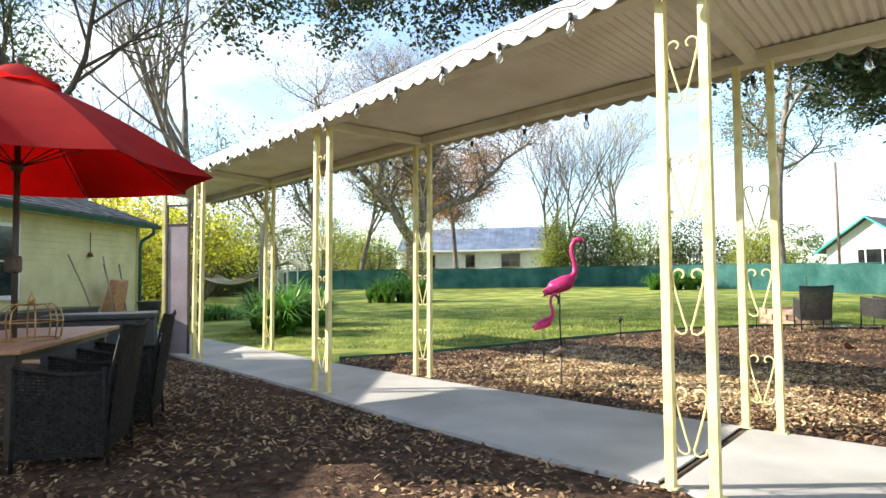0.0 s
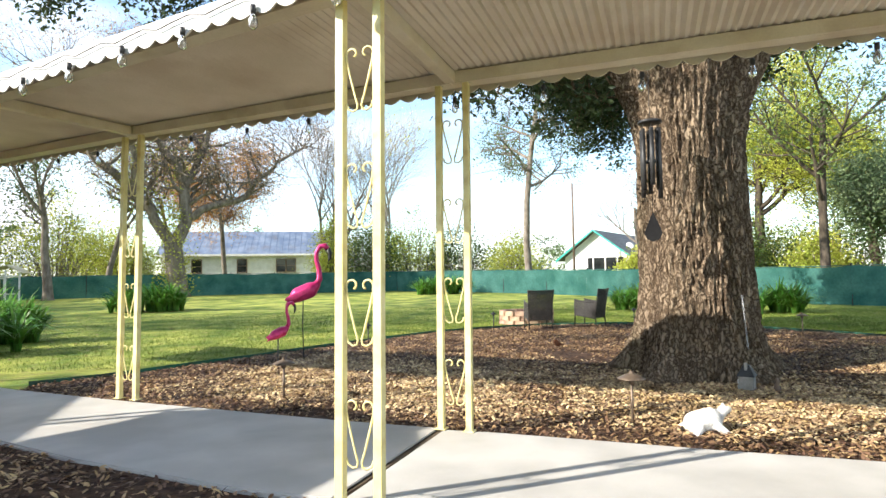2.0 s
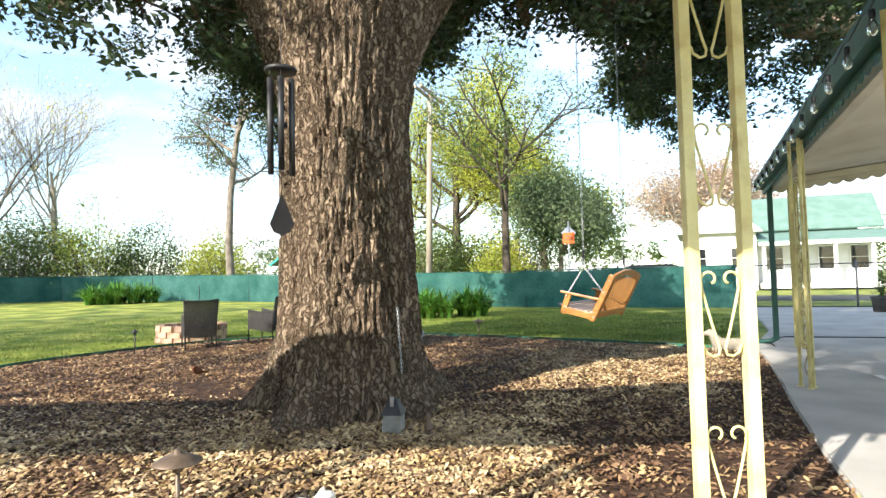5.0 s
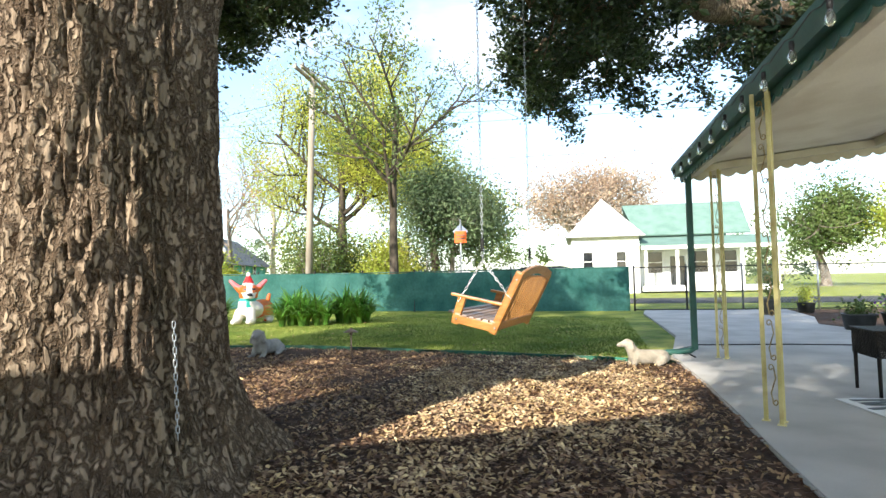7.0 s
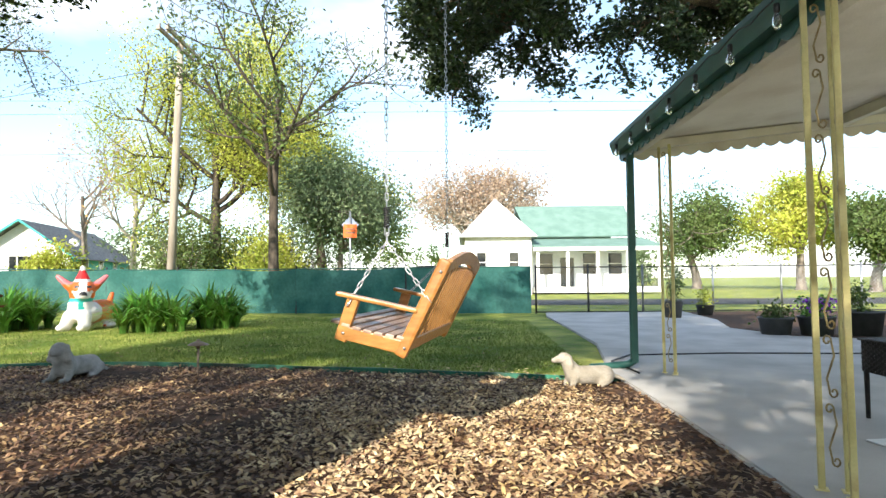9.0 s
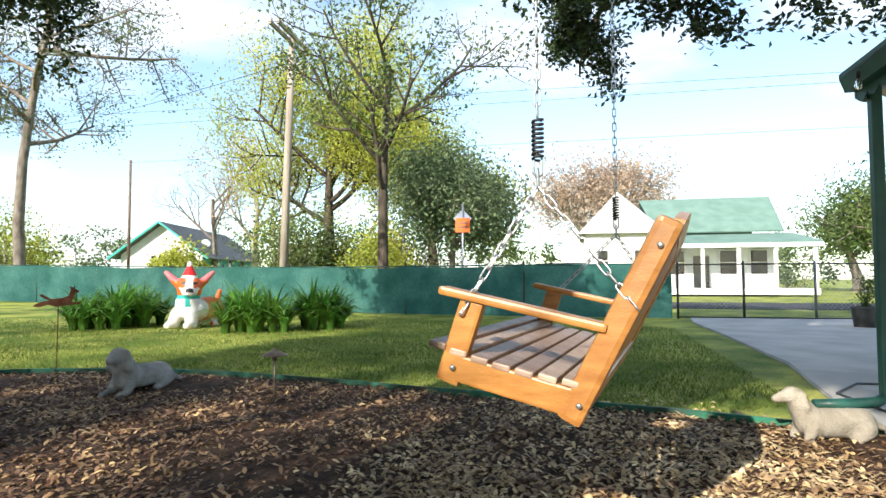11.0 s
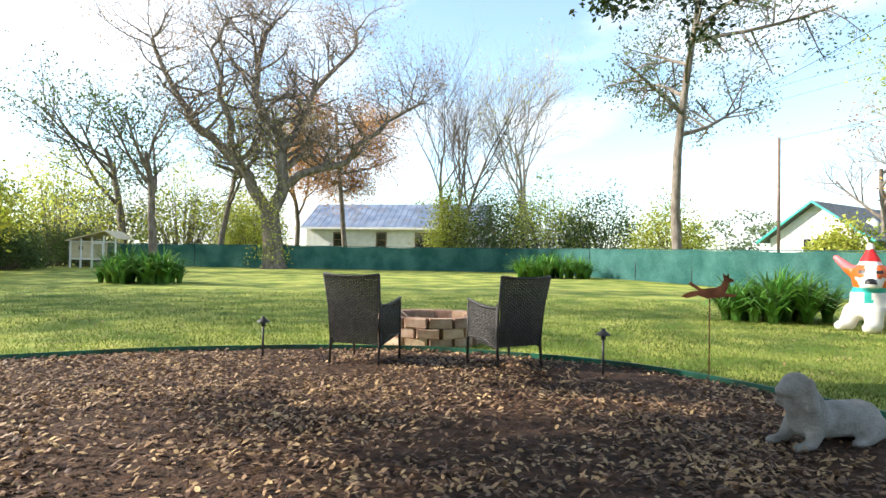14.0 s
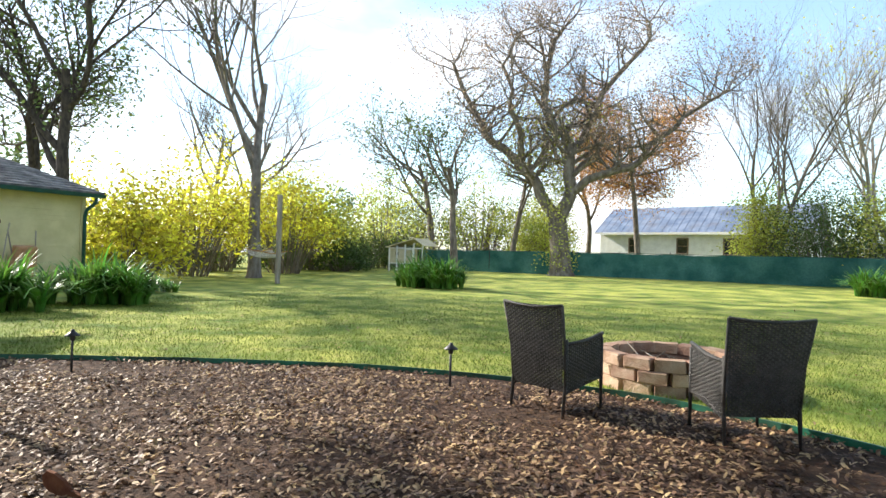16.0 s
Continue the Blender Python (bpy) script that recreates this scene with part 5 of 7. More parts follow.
        for i in range(3, n):
            for c in range(4):
                a = r.uniform(0, 6.283)
                d = Vector((math.cos(a), math.sin(a), r.uniform(-0.7, 0.7)))
                L = r.uniform(1.1, 2.2)
                e = P[i] + d * L * 1.2
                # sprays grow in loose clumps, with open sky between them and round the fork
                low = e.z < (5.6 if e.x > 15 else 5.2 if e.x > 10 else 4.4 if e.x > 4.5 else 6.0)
                # west and gap are kept clear so sun reaches trunk, mulch and lawn
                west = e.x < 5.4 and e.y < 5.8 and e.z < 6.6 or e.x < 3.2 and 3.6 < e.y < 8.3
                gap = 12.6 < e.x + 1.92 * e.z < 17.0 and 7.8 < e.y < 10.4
                fork = math.hypot(e.x - OAK.x, e.y - OAK.y) < 2.6 and e.z < 6.4
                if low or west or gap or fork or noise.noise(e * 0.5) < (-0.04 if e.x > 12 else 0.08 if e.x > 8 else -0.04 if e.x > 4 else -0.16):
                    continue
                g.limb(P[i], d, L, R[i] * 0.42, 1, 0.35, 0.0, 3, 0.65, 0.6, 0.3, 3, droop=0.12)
    raw("limbwork", g.V, g.F, M_BARK, th, True)
    raw("branchwork", g.BV, g.BF, M_BARK, th, True)
    # leaves gather in clumps near the twig ends
    for t in g.tips:
        if r.random() < 0.06:
            continue
        far = t.x > 12
        for _ in range(30 if far else 24):
            g.leaf(t + Vector((r.gauss(0, 0.16), r.gauss(0, 0.16), r.gauss(0, 0.12))), r.uniform(0.10, 0.165) if far else r.uniform(0.09, 0.14), 0.3, 0.52)
    raw("crown", g.LV, g.LF, M_OAKLEAF, th)


oak_tree()


# ---- things under the oak ----
M_LAMP = pbr("bronze_lamp", (0.10, 0.07, 0.05), (0.20, 0.15, 0.11), 8, 0.5, 0.5, bump=0.1)
M_STATUE = pbr("grey_stone", (0.22, 0.215, 0.20), (0.34, 0.33, 0.31), 8, 0.9, bump=0.5, bscale=70, spots=(5, 0.5, (0.12, 0.12, 0.10)))
M_STATUE2 = pbr("buff_stone", (0.26, 0.23, 0.18), (0.38, 0.34, 0.28), 8, 0.9, bump=0.5, bscale=70, spots=(5, 0.5, (0.25, 0.22, 0.17)))
M_PALESTONE = pbr("white_stone", (0.60, 0.58, 0.54), (0.76, 0.74, 0.70), 9, 0.9, bump=0.5, bscale=60)


def path_light(x, y, mat_, dark):
    th = thing("path_light", "dark metal garden path light with small cap" if dark else "bronze mushroom-cap garden path light on a stake", "path light", "path lights", pose(x, y, ground_z(x, y)))
    bar("stake", [(0, 0, -0.05), (0, 0, 0.40)], 0.0125, mat_, th, 8)
    k = 0.62 if dark else 1.0
    turned("cap", [(0.005, 0.475), (0.018, 0.473), (0.02, 0.455), (0.05 * k, 0.447), (0.115 * k, 0.415), (0.118 * k, 0.408), (0.1 * k, 0.41), (0.03, 0.425), (0.012, 0.42)], mat_, th, 24)
    turned("socket", [(0.012, 0.36), (0.024, 0.365), (0.026, 0.42), (0.012, 0.425)], mat_, th, 12)
    return th


for x, y, dark in ((2.66, 6.78, 0), (5.40, 4.55, 0), (12.93, 9.32, 0), (11.48, 12.82, 1), (7.87, 13.32, 1), (4.45, 11.35, 1)):
    path_light(x, y, M_BLACK if dark else M_LAMP, dark)


def blob_mesh(parts, voxel=0.02):
    """One skin over many round lumps: (x, y, z, radius) beads joined along chains."""
    bm = bmesh.new()
    for (a, ra), (b, rb) in parts:
        a, b = Vector(a), Vector(b)
        n = max(1, int((b - a).length / (min(ra, rb) * 0.5)) + 1)
        for i in range(n + 1):
            t = i / n
            bmesh.ops.create_icosphere(bm, subdivisions=2, radius=ra + (rb - ra) * t, matrix=Matrix.Translation(a.lerp(b, t)))
    me = mesh_of(bm, "lumps")
    ob = new("lumps", me)
    mod = ob.modifiers.new("skin", "REMESH")
    mod.mode, mod.voxel_size, mod.use_smooth_shade = "VOXEL", voxel, True
    sm = ob.modifiers.new("soft", "SMOOTH")
    sm.factor, sm.iterations = 0.5, 4
    dg = bpy.context.evaluated_depsgraph_get()
    res = bpy.data.meshes.new_from_object(ob.evaluated_get(dg))
    bpy.data.objects.remove(ob)
    return res


def statue(name, label, parts, m, material, voxel=0.016, paint=None):
    me = blob_mesh(parts, voxel)
    me.name = name
    me.polygons.foreach_set("use_smooth", [True] * len(me.polygons))
    me.materials.clear()
    me.materials.append(material)
    ob = new(name, me)
    ob.matrix_world = m
    return tagged(ob, label, "statue")


# lying hound of grey stone: own x is forwards
HOUND = [(((-0.22, 0, 0.13), 0.12), ((0.12, 0, 0.15), 0.115)), (((0.14, 0, 0.15), 0.12), ((0.2, 0, 0.28), 0.095)), (((0.2, 0, 0.3), 0.085), ((0.24, 0, 0.37), 0.075)), (((0.25, 0, 0.375), 0.072), ((0.34, 0, 0.335), 0.042)),
         (((0.225, 0.075, 0.40), 0.022), ((0.24, 0.1, 0.25), 0.036)), (((0.225, -0.075, 0.40), 0.022), ((0.24, -0.1, 0.25), 0.036)), (((0.17, 0.085, 0.14), 0.045), ((0.24, 0.085, 0.03), 0.035)), (((0.17, -0.085, 0.14), 0.045), ((0.24, -0.085, 0.03), 0.035)),
         (((0.24, 0.085, 0.03), 0.033), ((0.33, 0.085, 0.025), 0.03)), (((0.24, -0.085, 0.03), 0.033), ((0.33, -0.085, 0.025), 0.03)), (((-0.22, 0.1, 0.1), 0.075), ((-0.12, 0.13, 0.06), 0.045)), (((-0.22, -0.1, 0.1), 0.075), ((-0.12, -0.13, 0.06), 0.045)),
         (((-0.14, 0.13, 0.04), 0.035), ((-0.02, 0.14, 0.03), 0.03)), (((-0.14, -0.13, 0.04), 0.035), ((-0.02, -0.14, 0.03), 0.03)), (((-0.32, 0, 0.1), 0.04), ((-0.47, 0.05, 0.03), 0.022))]
statue("hound_statue", "grey stone statue of a lying long-eared hound on the mulch", HOUND, pose(12.45, 10.78, 0.01, 0, 0, 203) @ Matrix.Diagonal((1.2, 1.1, 1.04, 1)), M_STATUE)
DOG = [(((-0.24, 0, 0.12), 0.105), ((0.1, 0, 0.13), 0.105)), (((0.12, 0, 0.15), 0.10), ((0.19, 0, 0.26), 0.07)), (((0.2, 0, 0.3), 0.066), ((0.23, 0, 0.32), 0.062)), (((0.25, 0, 0.315), 0.05), ((0.35, 0, 0.295), 0.03)),
       (((0.19, 0.055, 0.33), 0.02), ((0.18, 0.075, 0.25), 0.028)), (((0.19, -0.055, 0.33), 0.02), ((0.18, -0.075, 0.25), 0.028)), (((0.14, 0.07, 0.12), 0.045), ((0.18, 0.075, 0.02), 0.03)), (((0.14, -0.07, 0.12), 0.045), ((0.18, -0.075, 0.02), 0.03)),
       (((-0.22, 0.08, 0.1), 0.07), ((-0.14, 0.1, 0.03), 0.035)), (((-0.22, -0.08, 0.1), 0.07), ((-0.14, -0.1, 0.03), 0.035)), (((-0.33, 0, 0.12), 0.03), ((-0.46, 0.02, 0.06), 0.02))]
statue("dog_statue", "buff stone statue of a small dog beside the patio edge", DOG, pose(14.12, 5.08, 0.0, 0, 0, 128), M_STATUE2)
TURTLE = [(((-0.08, 0, 0.09), 0.12), ((0.06, 0, 0.12), 0.12)), (((0.12, 0, 0.13), 0.06), ((0.2, 0, 0.2), 0.05)), (((0.2, 0, 0.2), 0.05), ((0.25, 0, 0.21), 0.035)), (((0.08, 0.1, 0.08), 0.045), ((0.15, 0.15, 0.02), 0.032)), (((0.08, -0.1, 0.08), 0.045), ((0.15, -0.15, 0.02), 0.032)),
          (((-0.1, 0.1, 0.06), 0.045), ((-0.16, 0.15, 0.02), 0.035)), (((-0.1, -0.1, 0.06), 0.045), ((-0.16, -0.15, 0.02), 0.035)), (((0.18, 0, 0.24), 0.016), ((0.21, 0, 0.275), 0.01))]
statue("turtle_statue", "white stone turtle statue on the fallen leaves", TURTLE, pose(5.80, 4.17, 0.01, 0, 0, -12) @ Matrix.Scale(0.84, 4), M_PALESTONE, 0.013)


def inflatable():
    """A seated inflatable dog: one mesh, its colours by region."""
    body = [(((0, 0, 0.42), 0.27), ((0.05, 0, 0.62), 0.23)), (((-0.55, 0.1, 0.42), 0.3), ((-0.1, 0.05, 0.42), 0.27)), (((0.05, 0, 0.85), 0.235), ((0.10, 0, 0.97), 0.235)), (((0.22, 0, 0.84), 0.14), ((0.32, 0, 0.83), 0.11)),
            (((0.16, 0.15, 0.35), 0.13), ((0.22, 0.19, 0.1), 0.12)), (((0.16, -0.15, 0.35), 0.13), ((0.22, -0.19, 0.1), 0.12)), (((0.24, 0.19, 0.09), 0.115), ((0.36, 0.2, 0.08), 0.09)), (((0.24, -0.19, 0.09), 0.115), ((0.36, -0.2, 0.08), 0.09)),
            (((-0.6, 0.25, 0.25), 0.16), ((-0.5, 0.3, 0.09), 0.11)), (((-0.6, -0.15, 0.25), 0.16), ((-0.5, -0.2, 0.09), 0.11)), (((-0.5, 0.3, 0.08), 0.1), ((-0.36, 0.3, 0.08), 0.08)), (((-0.78, 0.12, 0.6), 0.07), ((-0.85, 0.14, 0.85), 0.05)),
            (((0.03, 0.2, 1.02), 0.1), ((-0.02, 0.42, 1.28), 0.055)), (((0.03, -0.2, 1.02), 0.1), ((-0.02, -0.42, 1.28), 0.055)), (((0.05, 0, 1.17), 0.15), ((0.03, 0, 1.42), 0.05)), (((0.03, 0, 1.45), 0.06), ((0.03, 0, 1.5), 0.055))]
    turn = lambda p: (p[0] * 0.84 - p[1] * 0.54, p[0] * 0.54 + p[1] * 0.84, p[2]) if p[2] > 0.8 and p[0] > -0.4 else p
    body = [((turn(a), ra), (turn(b), rb)) for (a, ra), (b, rb) in body]
    me = blob_mesh(body, 0.03)
    cols = {"orange": (0.72, 0.14, 0.02), "white": (0.8, 0.77, 0.74), "red": (0.66, 0.02, 0.02), "black": (0.015, 0.015, 0.015), "teal": (0.03, 0.42, 0.38), "pink": (0.72, 0.20, 0.22)}
    names = list(cols)
    me.materials.clear()
    for k in names:
        c = cols[k]
        me.materials.append(pbr("inflatable_" + k, tuple(v * 0.92 for v in c), c, 3, 0.45, bump=0.15, bscale=9, mottle=0.05, through_light=0.2))
    for f in me.polygons:
        x, y, z = f.center
        nx = f.normal.x
        if z >= 0.76 and x > -0.4:
            x, y = x * 0.84 + y * 0.54, y * 0.84 - x * 0.54
            nx = f.normal.x * 0.84 + f.normal.y * 0.54
        k = "white" if x > -0.16 and z < 0.72 else "orange"
        if 0.68 < z < 0.76 and x > -0.2 or (0.5 < z < 0.7 and 0.06 < y < 0.16 and x > 0.2):
            k = "teal"
        if z >= 0.76:
            k = "white" if (abs(y) < 0.07 and x > 0.1) or (x > 0.22 and z < 0.93) else "orange"
            if z > 1.1 and abs(y) > 0.16:
                k = "pink" if nx > 0.3 else "orange"
        if z > 1.15 and abs(y) < 0.16:
            k = "red" if 1.22 < z < 1.44 else "white"
        if x > 0.36 and 0.82 < z < 0.92 and abs(y) < 0.07:
            k = "black"
        if x > 0.24 and 0.99 < z < 1.06 and 0.07 < abs(y) < 0.14:
            k = "black"
        if z < 0.22 and x < -0.3:
            k = "white"
        f.material_index = names.index(k)
        f.use_smooth = True
    ob = new("inflatable_dog", me)
    ob.matrix_world = pose(17.15, 17.55, 0.0, 0, 0, 204) @ Matrix.Diagonal((1.15, 1.2, 1.0, 1))
    tagged(ob, "orange and white inflatable dog with red holiday hat on the lawn", "inflatable")


inflatable()


def cottage_ornament():
    th = thing("miniature_cottage", "small grey fairy house ornament at the foot of the oak", "ornament", m=pose(7.42, 5.32, 0.015, 0, 0, 215))
    part("wall", boxed((0.17, 0.15, 0.17), pose(0, 0, 0.085), 0.012), M_STATUE, th)
    part("roof", boxed((0.2, 0.18, 0.12), pose(0, 0, 0.225), 0.01, 0.35), M_BLACK, th)
    part("chimney", boxed((0.03, 0.03, 0.08), pose(0.05, 0, 0.27), 0.004), M_STATUE, th)
    part("door", boxed((0.04, 0.01, 0.07), pose(0, -0.077, 0.04), 0.003), M_WHITE, th)
    for x, z in ((-0.055, 0.11), (0.055, 0.11), (-0.055, 0.05), (0.055, 0.05)):
        part("window", boxed((0.032, 0.01, 0.04), pose(x, -0.077, z), 0.002), M_WHITE, th)
    t2 = thing("gnome_ornament", "tiny brown figurine beside the fairy house", "ornament", m=pose(7.62, 5.12, 0.015, 0, 0, 200))
    turned("body", [(0.035, 0), (0.04, 0.03), (0.032, 0.07), (0.018, 0.09), (0.024, 0.11), (0.02, 0.135), (0.004, 0.17)], M_TRIM, t2, 14)
    part("base", boxed((0.12, 0.1, 0.03), pose(0.03, 0.02, 0.012), 0.008), M_STATUE, t2)


cottage_ornament()


# wicker armchair: own +y is forwards
M_WICKER = pbr("dark_wicker", (0.016, 0.014, 0.013), (0.045, 0.04, 0.037), 20, 0.45, bump=0.6, bscale=90, mottle=0.3)
M_WICKER2 = pbr("brown_wicker", (0.012, 0.010, 0.009), (0.028, 0.024, 0.021), 20, 0.65, bump=0.6, bscale=90, mottle=0.3)


def woven(name, corners, cols, rows, material, parent, thick=0.012, label="", curve=None):
    """A woven panel over four corners: flat weavers over and under round stakes, each strand real."""
    a, b, c, d = (Vector(p) for p in corners)
    nrm = (b - a).cross(d - a).normalized()
    V, F = [], []

    def P(u, v):
        p = a.lerp(b, u).lerp(d.lerp(c, u), v)
        return p + nrm * (curve(u, v) if curve else 0)

    def strip(pts, wdir, hw, t):
        o = len(V)
        for p in pts:
            for s, q in ((-1, -1), (1, -1), (1, 1), (-1, 1)):
                V.append(p + wdir * hw * s + nrm * t * q)
        for i in range(len(pts) - 1):
            for j in range(4):
                x, y = o + i * 4 + j, o + i * 4 + (j + 1) % 4
                F.append((x, y, y + 4, x + 4))

    up = (d - a).normalized()
    side = (b - a).normalized()
    hh = (d - a).length / rows * 0.44
    for r in range(rows):
        v = (r + 0.5) / rows
        pts = [P(u / (cols * 2), v) + nrm * (0.006 * (1 if (u // 2 + r) % 2 else -1) * (1 if u % 2 else 0.2)) for u in range(cols * 2 + 1)]
        strip(pts, up, hh, 0.0016)
    for k in range(cols):
        u = (k + 0.5) / cols
        strip([P(u, v / 6) for v in range(7)], side, 0.006, 0.003)
    ob = raw(name, V, F, material, parent, False, label)
    ob["kind"] = "stuff"
    return ob


def wicker_chair(m, label, material=None, group="wicker chairs", name="wicker_armchair", skirt=0.0):
    mt = material or M_WICKER
    th = thing(name, label, "chair", group, m)
    W, D, SH, BH, AH = 0.56, 0.54, 0.42, 0.95, 0.66
    # four tapered legs
    for x, y in ((-W / 2, -D / 2), (W / 2, -D / 2), (-W / 2, D / 2), (W / 2, D / 2)):
        back = y < 0
        top = AH - 0.02 if not back else AH
        bar("leg", [(x, y - (0.03 if back else -0.01), 0), (x, y, SH - 0.08), (x, y, top)], [0.013, 0.018, 0.016], mt, th, 8)
    b0 = -D / 2
    woven("backrest", [(-W / 2 + 0.02, b0 - 0.005, SH - 0.2 - skirt), (W / 2 - 0.02, b0 - 0.005, SH - 0.2 - skirt), (W / 2 + 0.035, b0 - 0.12, BH), (-W / 2 - 0.035, b0 - 0.12, BH)], 22, 44, mt, th, curve=lambda u, v: 0.03 * math.sin(math.pi * u) * v)
    rim = [(-W / 2 - 0.035, b0 - 0.12, BH), (-W / 4, b0 - 0.145, BH - 0.018), (0, b0 - 0.152, BH - 0.024), (W / 4, b0 - 0.145, BH - 0.018), (W / 2 + 0.035, b0 - 0.12, BH)]
    bar("top_rail", rim, 0.013, mt, th, 8)
    for s in (-1, 1):
        bar("back_stile", [(s * (W / 2), b0 - 0.005, SH - 0.2), (s * (W / 2 + 0.012), b0 - 0.04, 0.6), (s * (W / 2 + 0.035), b0 - 0.12, BH)], 0.012, mt, th, 8)
        X = s * W / 2
        woven("arm_panel", [(X, b0, SH - 0.22 - skirt), (X, D / 2, SH - 0.14 - 1.5 * skirt), (X, D / 2 + 0.01, AH + 0.02), (X, b0, AH - 0.04)], 18, 26, mt, th)
        bar("arm_rail", [(X, b0, AH - 0.04), (X, 0, AH - 0.035), (X, D / 2 - 0.05, AH + 0.01), (X, D / 2 + 0.01, AH + 0.02)], 0.016, mt, th, 8)
        bar("bottom_rail", [(X, b0, SH - 0.22 - skirt), (X, 0, SH - 0.13 - 1.3 * skirt), (X, D / 2, SH - 0.14 - 1.5 * skirt)], 0.010, mt, th, 6)
    woven("front_panel", [(-W / 2, D / 2, SH - 0.14), (W / 2, D / 2, SH - 0.14), (W / 2, D / 2, SH), (-W / 2, D / 2, SH)], 20, 9, mt, th)
    woven("seat", [(-W / 2, b0, SH - 0.02), (W / 2, b0, SH - 0.02), (W / 2, D / 2, SH), (-W / 2, D / 2, SH)], 20, 20, mt, th)
    return th


# chairs at the fire pit: back legs at the plan places, facing the pit
def face(bl, br):
    ang = math.degrees(math.atan2(br[1] - bl[1], br[0] - bl[0]))
    mx, my = (bl[0] + br[0]) / 2, (bl[1] + br[1]) / 2
    c, s = math.cos(radians(ang)), math.sin(radians(ang))
    return pose(mx - s * 0.27, my + c * 0.27, 0.02, 0, 0, ang)


chair_a = wicker_chair(face((8.70, 13.08), (9.22, 12.94)), "dark brown wicker armchair with high back facing the brick fire pit")
copy_thing(chair_a, pose(10.52, 13.32, 0.02, 0, 0, 33))["label"] = "dark brown wicker armchair turned towards the brick fire pit"

M_BRICK = pbr("tumbled_brick", (0.30, 0.18, 0.125), (0.44, 0.30, 0.22), 4, 0.95, bump=0.8, bscale=45, rand=0.28, mottle=0.25, spots=(6, 0.4, (0.5, 0.42, 0.33)))
M_ASH = pbr("ash", (0.03, 0.028, 0.025), (0.10, 0.09, 0.08), 8, 1.0, bump=0.8)


def fire_pit():
    th = thing("fire_pit", "round fire pit of tumbled red-brown blocks on the lawn", "fire pit", m=pose(9.62, 15.12, 0.0))
    rb = random.Random(9)
    meshes = []
    for v in range(4):
        bm = boxed((0.29, 0.17, 0.125), None, 0.014)
        for q in bm.verts:
            q.co += Vector((rb.uniform(-1, 1), rb.uniform(-1, 1), rb.uniform(-1, 1))) * 0.007
            q.co.x *= 1 + 0.25 * (-q.co.y) 
        meshes.append(mesh_of(bm, "brick"))
    n = 14
    for course in range(3):
        for i in range(n):
            a = 2 * math.pi * (i + 0.5 * (course % 2)) / n
            ob = part("brick", meshes[rb.randrange(4)], M_BRICK, th)
            R = 0.66 + rb.uniform(-0.012, 0.012)
            ob.matrix_local = pose(R * math.cos(a), R * math.sin(a), 0.05 + course * 0.13, 0, rb.uniform(-1.5, 1.5), math.degrees(a) + 90 + rb.uniform(-3, 3))
    turned("ash_bed", [(0.0, 0.10), (0.3, 0.12), (0.58, 0.09), (0.58, 0.0), (0.0, 0.0)], M_ASH, th, 24)
    for i in range(16):
        a, b = rb.uniform(0, 6.28), rb.uniform(0, 6.28)
        p = Vector((0.3 * math.cos(a), 0.3 * math.sin(a), 0.15))
        q = p + Vector((math.cos(b) * 0.35, math.sin(b) * 0.35, rb.uniform(0.05, 0.28)))
        bar("stick", [p, p.lerp(q, 0.5) + Vector((0.02, 0.01, 0.02)), q], [0.012, 0.009, 0.005], M_BRANCH, th, 5)


fire_pit()


# ---- porch swing ----
M_SWING = pbr("varnished_wood", (0.30, 0.125, 0.026), (0.44, 0.205, 0.052), 3, 0.32, bump=0.12, bscale=40, stretch=(9, 1, 9), rand=0.12, mottle=0.15)
M_SLAT = pbr("worn_slat", (0.24, 0.15, 0.10), (0.36, 0.25, 0.18), 3, 0.4, bump=0.15, bscale=40, stretch=(9, 1, 9), rand=0.2)
M_CHAIN = pbr("chain_steel", (0.35, 0.36, 0.37), (0.5, 0.51, 0.52), 8, 0.35, 0.85, bump=0.1)


def link_mesh(R=0.020, L=0.022, r=0.0045):
    pts = []
    for i in range(8):
        a = math.pi * i / 7
        pts.append((R * math.cos(a) * 0.62, 0, L + R * math.sin(a) * 0.62))
    for i in range(8):
        a = math.pi + math.pi * i / 7
        pts.append((R * math.cos(a) * 0.62, 0, -L + R * math.sin(a) * 0.62))
    pts.append(pts[0])
    V, F = sweep(pts, r, 5, False)
    return V, F


LINK_V, LINK_F = link_mesh()


def chain(name, a, b, parent, step=0.055, scale=1.0):
    """Interlocked links, each turned a quarter from the last."""
    a, b = Vector(a), Vector(b)
    d = b - a
    n = max(2, int(d.length / (step * scale)))
    rot = d.to_track_quat("Z", "Y").to_matrix().to_4x4()
    V, F = [], []
    for i in range(n):
        m = Matrix.Translation(a.lerp(b, (i + 0.5) / n)) @ rot @ pose(0, 0, 0, 0, 0, 90 * (i % 2) + 20) @ Matrix.Scale(scale, 4)
        o = len(V)
        V += [m @ v for v in LINK_V]
        F += [tuple(q + o for q in f) for f in LINK_F]
    return raw(name, V, F, M_CHAIN, parent, True)


def spring(name, c, h, R, parent):
    turns, k = 9, 10
    pts = [(c[0] + R * math.cos(6.283 * i / k), c[1] + R * math.sin(6.283 * i / k), c[2] - h / 2 + h * i / (turns * k)) for i in range(turns * k + 1)]
    return bar(name, pts, 0.005, M_BLACK, parent, 5)


